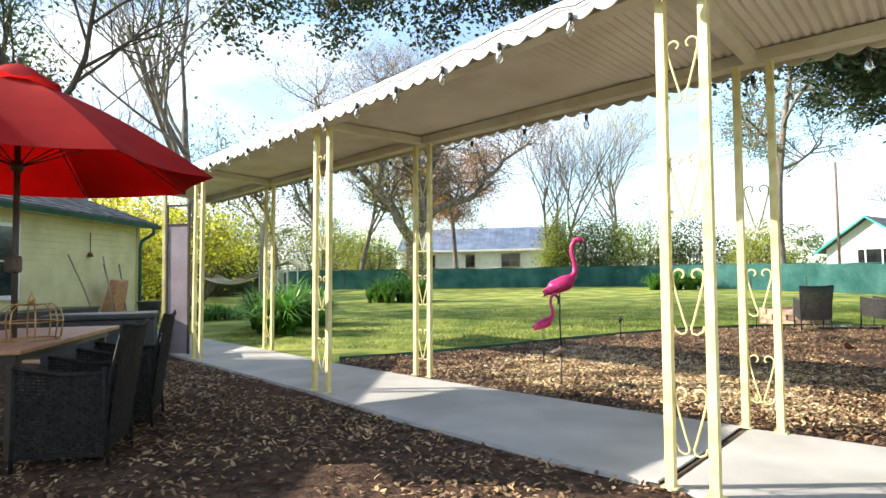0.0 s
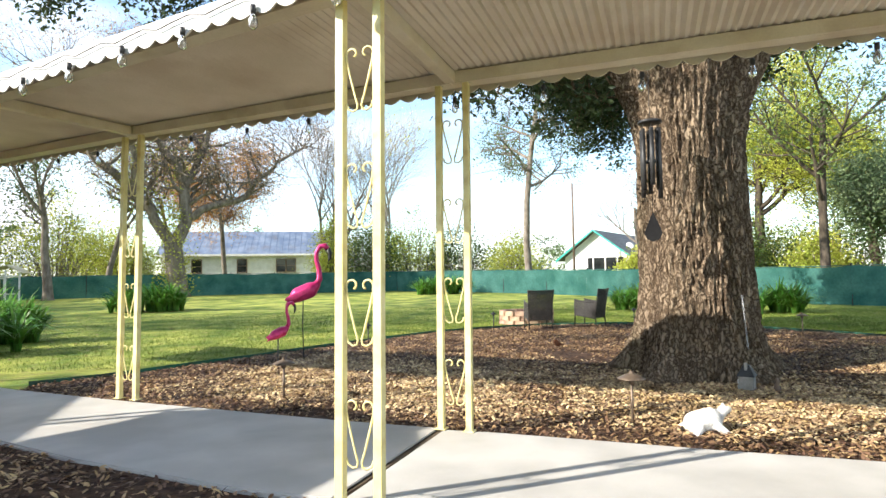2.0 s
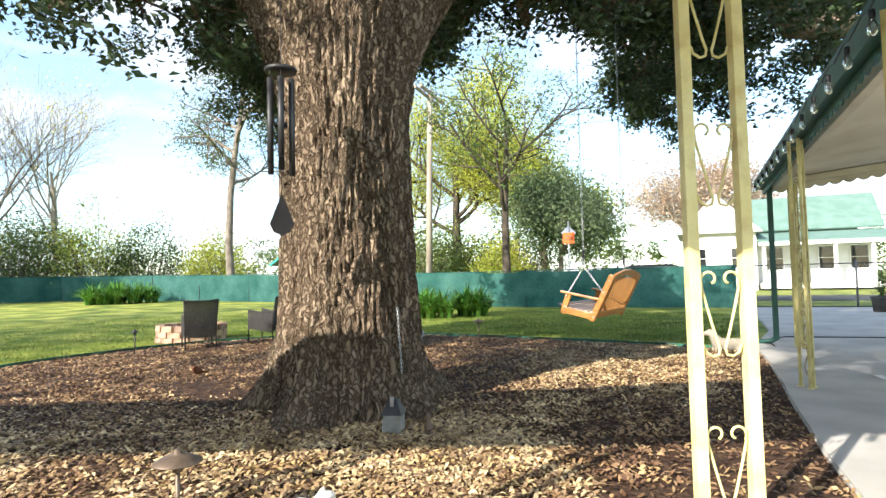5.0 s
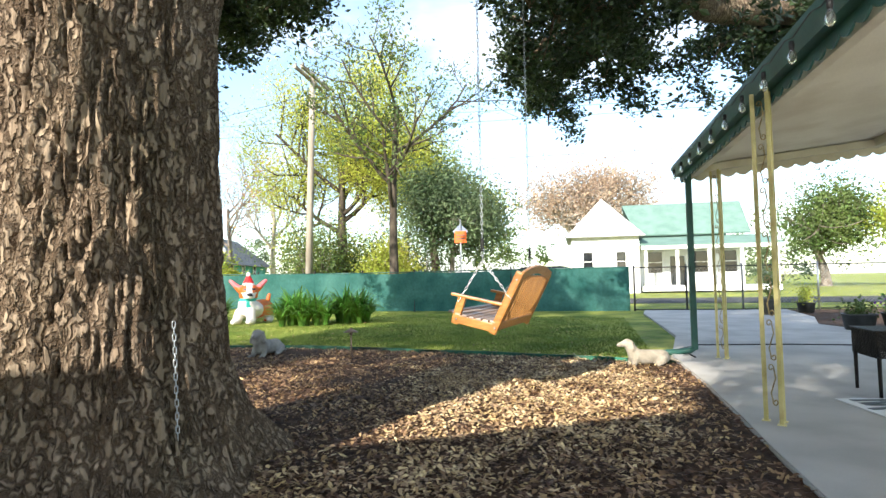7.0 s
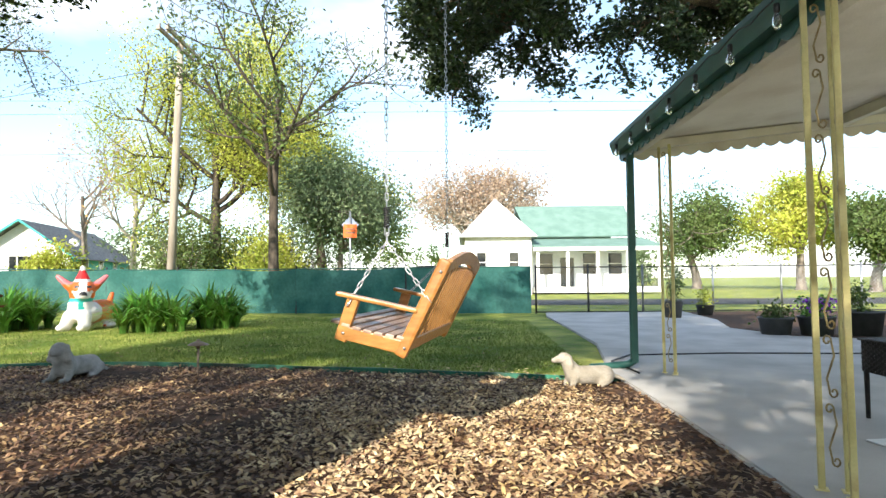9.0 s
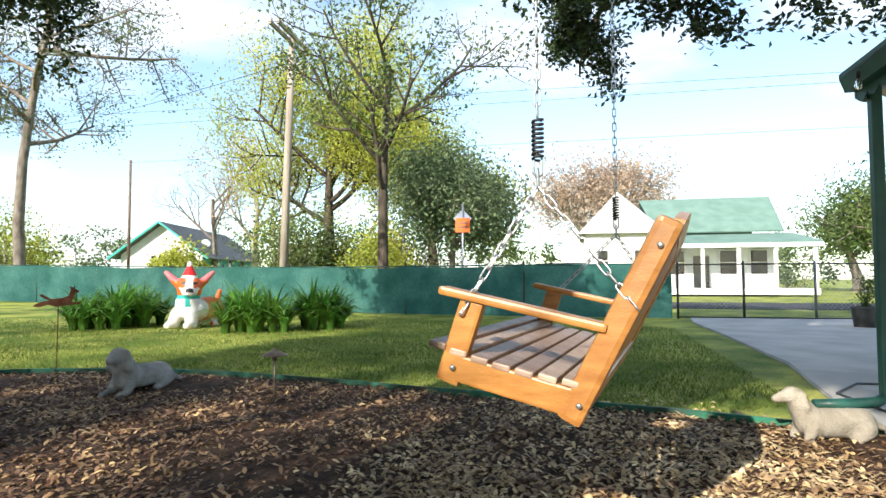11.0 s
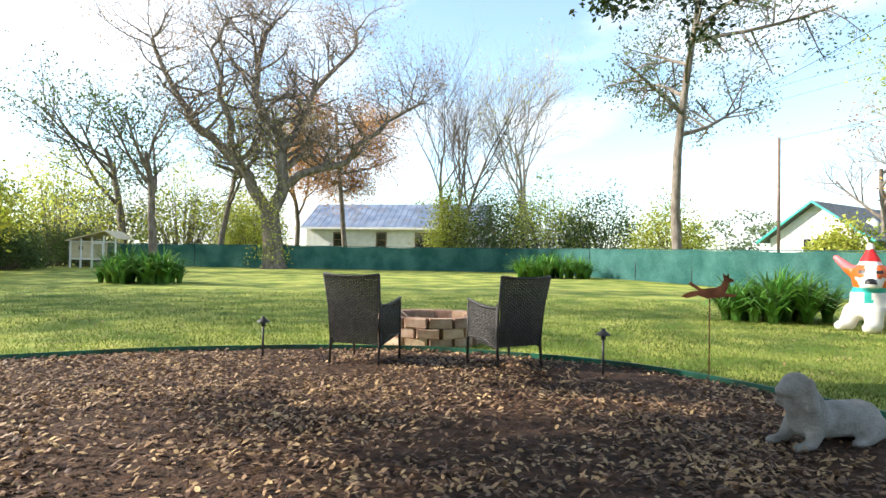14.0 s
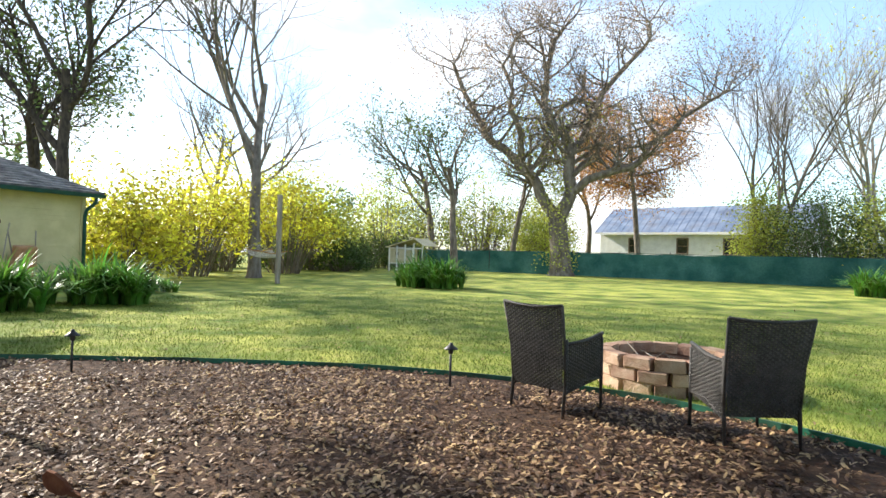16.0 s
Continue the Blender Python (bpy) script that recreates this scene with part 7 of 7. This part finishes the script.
def fox_stake():
    th = thing("running_animal_stake", "rusty metal running animal silhouette on a thin garden stake", "garden ornament", m=pose(12.43, 12.62, 0.0, 0, 0, -25))
    bar("stake", [(0, 0, -0.1), (0, 0, 0.82)], 0.006, M_RUSTMETAL, th, 6)
    plate("silhouette", [(-0.23, 0.83), (-0.17, 0.86), (-0.10, 0.875), (-0.19, 0.93), (-0.17, 0.955), (-0.07, 0.89), (0.05, 0.905), (0.10, 0.93), (0.12, 0.99), (0.11, 1.05), (0.145, 1.02), (0.16, 1.05), (0.165, 1.005), (0.21, 0.985), (0.2, 0.965), (0.165, 0.955), (0.15, 0.89), (0.13, 0.855), (0.22, 0.85), (0.25, 0.87), (0.21, 0.825), (0.10, 0.815), (-0.02, 0.80), (-0.10, 0.825), (-0.2, 0.795), (-0.25, 0.81)], 0.006, M_RUSTMETAL, th, Matrix.Identity(4))
    t2 = thing("metal_quail", "small rust-red metal bird ornament lying on the mulch", "garden ornament", m=pose(7.62, 9.78, 0.03, 0, 0, 200))
    plate("body", [(-0.17, 0.0), (-0.065, 0.035), (-0.02, 0.08), (0.035, 0.11), (0.085, 0.12), (0.11, 0.09), (0.10, 0.045), (0.065, 0.015), (0.0, 0.0), (-0.08, 0.0)], 0.02, M_RUSTMETAL, t2, Matrix.Identity(4))
    bar("leg", [(0.02, 0, 0.02), (0.02, 0.02, -0.03)], 0.006, M_RUSTMETAL, t2, 5)


fox_stake()
M_ROPE = pbr("cotton_rope", (0.55, 0.50, 0.42), (0.68, 0.63, 0.55), 9, 0.9, bump=0.3)


def hammock():
    post = thing("hammock_post", "weathered square timber post holding the hammock", "post", m=pose(-7.25, 24.74, 0.06))
    part("post", boxed((0.15, 0.15, 3.6), pose(0, 0, 1.8), 0.012), M_POLE, post)
    bar("hook", [(0, 0, 1.55), (-0.12, 0.04, 1.53)], 0.012, M_BLACK, post, 6)
    th = thing("rope_hammock", "white cotton rope hammock slung between tree and post", "hammock")
    A, B = Vector((-7.35, 24.78, 1.62)), Vector((-10.85, 26.6, 1.75))
    d = (B - A).normalized()
    s = Vector((-d.y, d.x, 0)).normalized()

    def P(u, v):
        t = 0.2 + 0.6 * u
        c = A.lerp(B, t)
        z = -0.62 * math.sin(math.pi * t) ** 0.9 + 0.10 * (2 * v) ** 2
        return c + s * v * 1.15 + Vector((0, 0, z))

    bars("netting", [[P(i / 26, j / 8 - 0.5) for j in range(9)] for i in range(27)] + [[P(i / 16, j / 20 - 0.5) for i in range(17)] for j in range(21)], 0.009, M_ROPE, th, 4)
    for u in (0.0, 1.0):
        bar("spreader_bar", [P(u, -0.55), P(u, 0), P(u, 0.55)], 0.02, M_SWING, th, 8)
        e = A if u == 0 else B
        bars("suspension_cord", [[P(u, j / 6 - 0.5), P(u, j / 6 - 0.5).lerp(e, 0.95), e] for j in range(7)], 0.006, M_ROPE, th, 4)


hammock()
M_CREAMWOOD = pbr("cream_painted_wood", (0.60, 0.52, 0.34), (0.70, 0.62, 0.43), 3, 0.7, bump=0.2)


def coop():
    th = thing("chicken_coop", "cream wooden chicken coop with white wire run and sloping roof", "coop", m=pose(-12.75, 39.3, 0.24, 0, 0, 3))
    part("house_panel", boxed((1.3, 1.5, 1.0), pose(0.65, 0.75, 1.1), 0.01), M_CREAMWOOD, th)
    for x in (0.05, 0.65, 1.28, 1.95, 2.62):
        part("upright", boxed((0.08, 0.08, 1.65 + 0.3 * (x / 2.0 if x < 2 else (2.62 - x) + 0.6)), pose(x, -0.02, 0.83 + 0.15 * (x / 2.0 if x < 2 else 0.6)), 0.006), M_WHITE, th)
    for z in (0.04, 0.6, 1.6):
        part("rail", boxed((2.65, 0.06, 0.07), pose(1.33, -0.03, z), 0.006), M_WHITE, th)
    door = part("door", boxed((0.62, 0.04, 0.06), pose(1.62, -0.05, 1.5), 0.006), M_WHITE, th)
    for x in (1.34, 1.9):
        part("stile", boxed((0.06, 0.04, 1.5), pose(x, -0.05, 0.78), 0.006), M_WHITE, door)
    roof_sheet(th, "roof", [(-0.15, -0.2, 1.62), (2.05, -0.2, 2.2), (2.05, 1.7, 2.2), (-0.15, 1.7, 1.62)], M_CREAMWOOD, 0.05)
    roof_sheet(th, "roof", [(2.0, -0.2, 2.22), (2.8, -0.2, 1.75), (2.8, 1.7, 1.75), (2.0, 1.7, 2.22)], M_CREAMWOOD, 0.05)
    bars("wire_mesh", [[(1.3 + i * 0.07, 0, 0.05), (1.3 + i * 0.07, 0, 1.9)] for i in range(20)] + [[(0.05, 0, 0.08 + i * 0.07), (2.62, 0, 0.08 + i * 0.07)] for i in range(8)], 0.004, M_GALV, th, 3)
    for x, z in ((0.55, 1.28), (0.72, 1.28), (0.55, 1.18), (0.72, 1.18)):
        part("vent", boxed((0.12, 0.02, 0.05), pose(x, -0.005, z), 0.003), M_BLACK, th)


coop()


def wall_tools():
    th = thing("wheelbarrow", "tan wheelbarrow tray leaning upright on the yellow house", "wheelbarrow", m=pose(-8.25, 16.1, 0.0, 0, 0, 90))
    tray = bmesh.new()
    box(tray, (0.7, 0.28, 0.95), pose(0, 0.0, 0.85, 12, 0, 0), 0.05, 0.8)
    part("tray", tray, M_TABLE, th, "tan weathered tray")
    for s in (-1, 1):
        bar("handle", [(s * 0.22, -0.2, 0.1), (s * 0.28, -0.05, 0.9), (s * 0.36, 0.15, 1.75)], 0.02, M_POLE, th, 8)
    turned("wheel", [(0.0, -0.05), (0.12, -0.05), (0.2, -0.045), (0.2, 0.045), (0.12, 0.05), (0.0, 0.05)], M_BLACK, th, 20, pose(0, -0.22, 0.22, 0, 90, 0))
    for x, y, k in ((-8.2, 15.3, 0.25), (-8.2, 14.6, -0.1)):
        t = thing("long_handled_shovel", "long-handled garden shovel leaning on the yellow wall", "shovel", "garden tools", pose(x, y, 0.0))
        bar("handle", [(0.35, 0, 0.3), (0.1, k, 1.1), (-0.25, k * 2, 1.95)], 0.018, M_POLE, t, 8)
        plate("blade", [(-0.1, 0.32), (0.1, 0.32), (0.11, 0.12), (0, 0.0), (-0.11, 0.12)], 0.012, M_BLACK, t, pose(0.38, 0, 0, 0, 0, 90))
    b = thing("storage_bench", "low dark maroon storage bench against the yellow house", "bench", m=pose(-8.15, 12.9, 0, 0, 0, 90))
    part("body", boxed((3.4, 0.75, 0.52), pose(0, 0, 0.32), 0.02), pbr("maroon_paint", (0.05, 0.025, 0.03), (0.09, 0.045, 0.05), 3, 0.6), b)
    part("lid", boxed((3.46, 0.8, 0.06), pose(0, 0, 0.61), 0.015), M_BROWNMETAL, b)
    d = thing("plant_tub", "dark blue-grey plastic tub beside the downspout", "tub", m=pose(-8.0, 17.35, 0))
    turned("tub", [(0.0, 0.0), (0.26, 0.0), (0.33, 0.6), (0.35, 0.62), (0.35, 0.66), (0.31, 0.66), (0.25, 0.06), (0.0, 0.06)], M_PLASTIC, d, 24)
    l = thing("wall_pendant", "small rusty hanging ornament on the yellow wall", "ornament", m=pose(-8.68, 15.6, 0))
    bar("cord", [(0, 0, 2.6), (0, 0, 2.05)], 0.012, M_RUSTMETAL, l, 5)
    turned("bell", [(0.0, 2.08), (0.05, 2.05), (0.08, 1.95), (0.0, 1.94)], M_RUSTMETAL, l, 12)


wall_tools()


# ---- driveway side ----
M_POT = pbr("dark_pot", (0.03, 0.032, 0.03), (0.06, 0.06, 0.058), 5, 0.6, bump=0.2)
M_PURPLE = pbr("purple_petal", (0.16, 0.02, 0.35), (0.28, 0.05, 0.5), 3, 0.6, island=0.3, through_light=0.3)


def planter(x, y, r, h, leafmat, lh, seed, label, flowers=0):
    th = thing("planter", label, "planter", "driveway planters", pose(x, y, 0.03))
    turned("pot", [(0.0, 0.0), (r * 0.8, 0.0), (r * 0.98, h * 0.9), (r * 1.04, h * 0.92), (r * 1.04, h), (r * 0.93, h), (r * 0.9, h * 0.85), (0.0, h * 0.85)], M_POT, th, 24)
    g = Grow(seed)
    for i in range(14):
        a, q = g.r.uniform(0, 6.28), g.r.random() * r * 0.8
        c = Vector((q * math.cos(a), q * math.sin(a), h + lh * g.r.random()))
        g.tube([Vector((0, 0, h * 0.85)), c.lerp(Vector((0, 0, h)), 0.5), c], [0.01, 0.008, 0.004], 4)
        for _ in range(22):
            g.leaf(c + Vector((g.r.gauss(0, 1), g.r.gauss(0, 1), g.r.gauss(0, 1))) * 0.09, g.r.uniform(0.05, 0.1), 0.2, 0.6)
    raw("stalk", g.V, g.F, M_GLEAF, th)
    raw("foliage", g.LV, g.LF, leafmat, th)
    if flowers:
        f = Grow(seed + 1)
        for _ in range(flowers):
            f.leaf(Vector((f.r.gauss(0, r * 0.5), f.r.gauss(0, r * 0.5), h + lh * f.r.uniform(0.3, 1))), 0.06, 0.2, 0.9)
        raw("blossom", f.LV, f.LF, M_PURPLE, th, label="purple blossoms")


planter(20.75, 2.66, 0.31, 0.33, M_GLEAF, 0.15, 1, "wide dark planter at the driveway edge")
planter(20.8, 1.98, 0.32, 0.36, M_DARKGREEN, 0.35, 2, "dark planter with purple flowers at the driveway edge", 140)
planter(21.1, 1.2, 0.36, 0.45, M_GLEAF, 0.5, 3, "dark planter of tall green stems at the driveway edge")
planter(20.4, 0.2, 0.45, 0.5, M_GLEAF, 0.5, 4, "dark planter with bushy green plant by the patio")
planter(25.1, 4.7, 0.26, 0.45, M_GLEAF, 0.6, 5, "dark planter with a small conical shrub by the gate")
planter(26.6, 3.9, 0.25, 0.3, M_YGLEAF, 0.35, 6, "planter with yellowing leaves by the gate")
slab("flower_bed", [(20.6, 2.4), (22.0, 3.4), (24.5, 3.6), (27.6, 5.3), (29.6, 1.5), (30.6, -3), (20.2, -3)], -0.02, 0.028, M_MULCH, 0, "brown mulch flower bed inside the chain-link fence", "flower bed")


def side_table():
    th = thing("wicker_side_table", "dark brown wicker side table on the patio", "table", m=pose(13.2, 2.42, 0.05, 0, 0, 20))
    for x in (-0.26, 0.26):
        for y in (-0.26, 0.26):
            bar("leg", [(x, y, 0), (x, y, 0.6)], [0.016, 0.022], M_WICKER2, th, 8)
    for a, b in (((-0.28, -0.28), (0.28, -0.28)), ((0.28, -0.28), (0.28, 0.28)), ((0.28, 0.28), (-0.28, 0.28)), ((-0.28, 0.28), (-0.28, -0.28))):
        woven("skirt", [(*a, 0.36), (*b, 0.36), (*b, 0.6), (*a, 0.6)], 18, 12, M_WICKER2, th)
    part("top", boxed((0.6, 0.6, 0.02), pose(0, 0, 0.61), 0.006), M_WICKER2, th)
    mat_ = thing("printed_mat", "black and white printed mat lying on the patio", "mat", m=pose(12.32, 2.42, 0.05, 0, 0, 30))
    part("cloth", boxed((1.0, 0.6, 0.008), pose(0, 0, 0.005), 0.002), M_WHITE, mat_)
    rm = random.Random(4)
    for i in range(9):
        part("stripe", boxed((0.07, rm.uniform(0.2, 0.5), 0.003), pose(-0.42 + i * 0.105, rm.uniform(-0.03, 0.03), 0.0105, 0, 0, rm.uniform(-18, 18))), M_BLACK, mat_)
    c = thing("garden_cable", "thin dark cable lying across the driveway", "cable")
    bar("cable", [(14.9, 4.6, 0.06), (15.9, 5.05, 0.045), (16.6, 4.9, 0.045), (17.3, 3.6, 0.045), (17.8, 2.1, 0.045), (18.6, 0.2, 0.045)], 0.012, M_BLACK, c, 6)


side_table()


def car(m, paint, label):
    th = thing("parked_car", label, "car", m=m)
    prof = [(-2.2, 0.35), (-2.25, 0.75), (-2.1, 1.0), (-1.85, 1.55), (-1.5, 1.68), (0.2, 1.70), (0.6, 1.60), (1.15, 1.08), (2.05, 0.95), (2.25, 0.75), (2.25, 0.35)]
    bm = bmesh.new()
    L = [bm.verts.new((x, -0.86 + (0.12 if z > 1.1 else 0), z)) for x, z in prof]
    R = [bm.verts.new((x, 0.86 - (0.12 if z > 1.1 else 0), z)) for x, z in prof]
    bm.faces.new(L)
    bm.faces.new(R[::-1])
    for i in range(len(prof)):
        j = (i + 1) % len(prof)
        bm.faces.new((L[i], R[i], R[j], L[j]))
    bmesh.ops.recalc_face_normals(bm, faces=bm.faces)
    bmesh.ops.bevel(bm, geom=bm.edges[:], offset=0.06, segments=2, affect="EDGES")
    part("body", bm, paint, th, smooth=True)
    for s in (-1, 1):
        for x0, x1 in ((-1.75, -0.75), (-0.65, 0.25)):
            part("side_window", boxed((x1 - x0, 0.02, 0.4), pose((x0 + x1) / 2, s * 0.765, 1.33), 0.008), M_GLASS, th)
    part("windscreen", boxed((0.02, 1.3, 0.62), pose(0.95, 0, 1.36, 0, -47, 0), 0.008), M_GLASS, th)
    for x in (-1.4, 1.45):
        for s in (-1, 1):
            w = turned("wheel", [(0.0, -0.1), (0.2, -0.1), (0.34, -0.08), (0.34, 0.08), (0.2, 0.1), (0.0, 0.1)], M_BLACK, th, 20, pose(x, s * 0.8, 0.34, 90, 0, 0))
            turned("rim", [(0.0, -0.02), (0.2, -0.02), (0.2, 0.02), (0.0, 0.03)], M_GALV, w, 16, pose(x, s * 0.9, 0.34, 90, 0, 0))


car(pose(30.6, 13.6, 0.0, 0, 0, -62), pbr("dark_car_paint", (0.02, 0.022, 0.025), (0.03, 0.032, 0.035), 3, 0.2, 0.3, bump=0), "dark parked car just beyond the netted fence")
car(pose(46.5, -9.5, 0.0, 0, 0, 100), pbr("silver_car_paint", (0.5, 0.51, 0.52), (0.56, 0.57, 0.58), 3, 0.25, 0.4, bump=0), "silver parked car across the street")


# ---- leaf litter, mulch chips, grass ----
def scatter(name, label, poly, count, material, seed, shape, lift, stray=0.0):
    """Loose flat pieces strewn on the ground, of one kind."""
    rg = np.random.RandomState(seed)
    xs = [p[0] for p in poly]
    ys = [p[1] for p in poly]
    V, F = [], []
    done = 0
    while done < count:
        x, y = rg.uniform(min(xs), max(xs)), rg.uniform(min(ys), max(ys))
        if not inside((x, y), poly):
            continue
        if rg.rand() > 0.55 + 0.75 * noise.noise((x * 0.9, y * 0.9, seed)):
            continue
        done += 1
        blown = abs(rg.normal(0, stray)) if stray else 0.0
        x, y = x + 0.6 * blown, y + 0.8 * blown
        L, w, curl, tilt = shape(rg)
        a = rg.uniform(0, 6.283)
        c, s = math.cos(a), math.sin(a)
        z = ground_z(x, y) + lift + rg.uniform(0, 0.018)
        tx, ty = rg.normal(0, tilt), rg.normal(0, tilt)
        o = len(V)
        for u, v, q in ((-0.5, 0, 0), (-0.2, 0.5, curl), (-0.2, -0.5, curl), (0.2, 0.45, curl), (0.2, -0.45, curl), (0.5, 0, 0.3 * curl)):
            px, py = u * L, v * w
            V.append((x + px * c - py * s, y + px * s + py * c, max(z + q * L + px * tx + py * ty, ground_z(x, y) + 0.004)))
        F += [(o, o + 2, o + 1), (o + 1, o + 2, o + 4, o + 3), (o + 3, o + 4, o + 5)]
    ob = raw(name, V, F, material)
    tagged(ob, label, "leaf litter", kind="stuff")


oak_leaf = lambda g: (g.uniform(0.028, 0.07), g.uniform(0.013, 0.027), g.uniform(-0.12, 0.22), 0.32)
chip = lambda g: (g.uniform(0.03, 0.09), g.uniform(0.008, 0.018), 0.02, 0.22)
scatter("fallen_leaves", "pale tan fallen oak leaves strewn over the mulch bed", NORTH_BED, 68000, M_LITTER, 1, oak_leaf, 0.024)
# the next two brighten the sun patches with leaves of sunlit colour
scatter("fallen_leaves", "thick dry leaves along the walkway edge, yellowish and painted sunlit pale", [(1.0, 7.8), (3.85, 5.25), (6.9, 2.95), (8.8, 4.6), (5.6, 7.0), (2.8, 9.6)], 32000, M_SUNLITLEAF, 11, oak_leaf, 0.028, 0.8)
scatter("fallen_leaves", "tan fallen leaves beside the swing, painted paler for the sun patch", [(8.2, 4.4), (10.5, 3.4), (14.2, 4.9), (13.6, 7.0), (11.0, 6.6)], 11000, M_SUNLITLEAF, 12, oak_leaf, 0.028, 0.6)
scatter("mulch_chips", "dark brown bark chips covering the mulch bed", NORTH_BED, 22000, M_CHIP, 2, chip, 0.022)
SOUTH_NEAR = [p for p in SLAB_NEAR if p[0] > -3] + [(5.5, -0.6), (-4.0, -0.6), (-4.0, 9.0)]
scatter("fallen_leaves", "brown fallen leaves on the shaded mulch by the table", SOUTH_NEAR, 24000, M_LITTER, 3, oak_leaf, 0.024)
scatter("mulch_chips", "dark bark chips on the shaded mulch by the table", SOUTH_NEAR, 9000, M_CHIP, 4, chip, 0.022)
scatter("lawn_leaves", "scattered dry leaves on the lawn", [(-4, 11), (4, 12.6), (9, 14.4), (13, 12.6), (14.6, 6), (22, 8), (23, 22), (10, 32), (-6, 32)], 2600, M_LITTER, 5, oak_leaf, 0.02)


def grass_blades():
    rg = np.random.RandomState(8)
    zone = [(-4, 11), (1, 10.3), (4.76, 12.7), (7.6, 14.1), (9.4, 14.3), (11.7, 13.6), (13.4, 11.5), (14.0, 9), (14.6, 5.8), (15.4, 5.3), (23, 8.2), (22.5, 20), (14, 25), (-5, 25)]
    V, F = [], []
    n = 0
    while n < 170000:
        x, y = rg.uniform(-5, 23), rg.uniform(5, 25)
        if not inside((x, y), zone):
            continue
        # thicker near the edging
        if rg.rand() > math.exp(-max(0, math.hypot(x - 11, y - 8.5) - 5) / 7):
            continue
        n += 1
        h, w, a = rg.uniform(0.025, 0.06), rg.uniform(0.003, 0.006), rg.uniform(0, 6.283)
        b = rg.uniform(0, 6.283)
        z = ground_z(x, y)
        o = len(V)
        V += [(x - w * math.cos(a), y - w * math.sin(a), z), (x + w * math.cos(a), y + w * math.sin(a), z), (x + 0.6 * h * math.cos(b), y + 0.6 * h * math.sin(b), z + h)]
        F.append((o, o + 1, o + 2))
    tagged(raw("grass", V, F, M_BLADE), "short green and straw grass blades of the mown lawn", "grass", kind="stuff")


grass_blades()
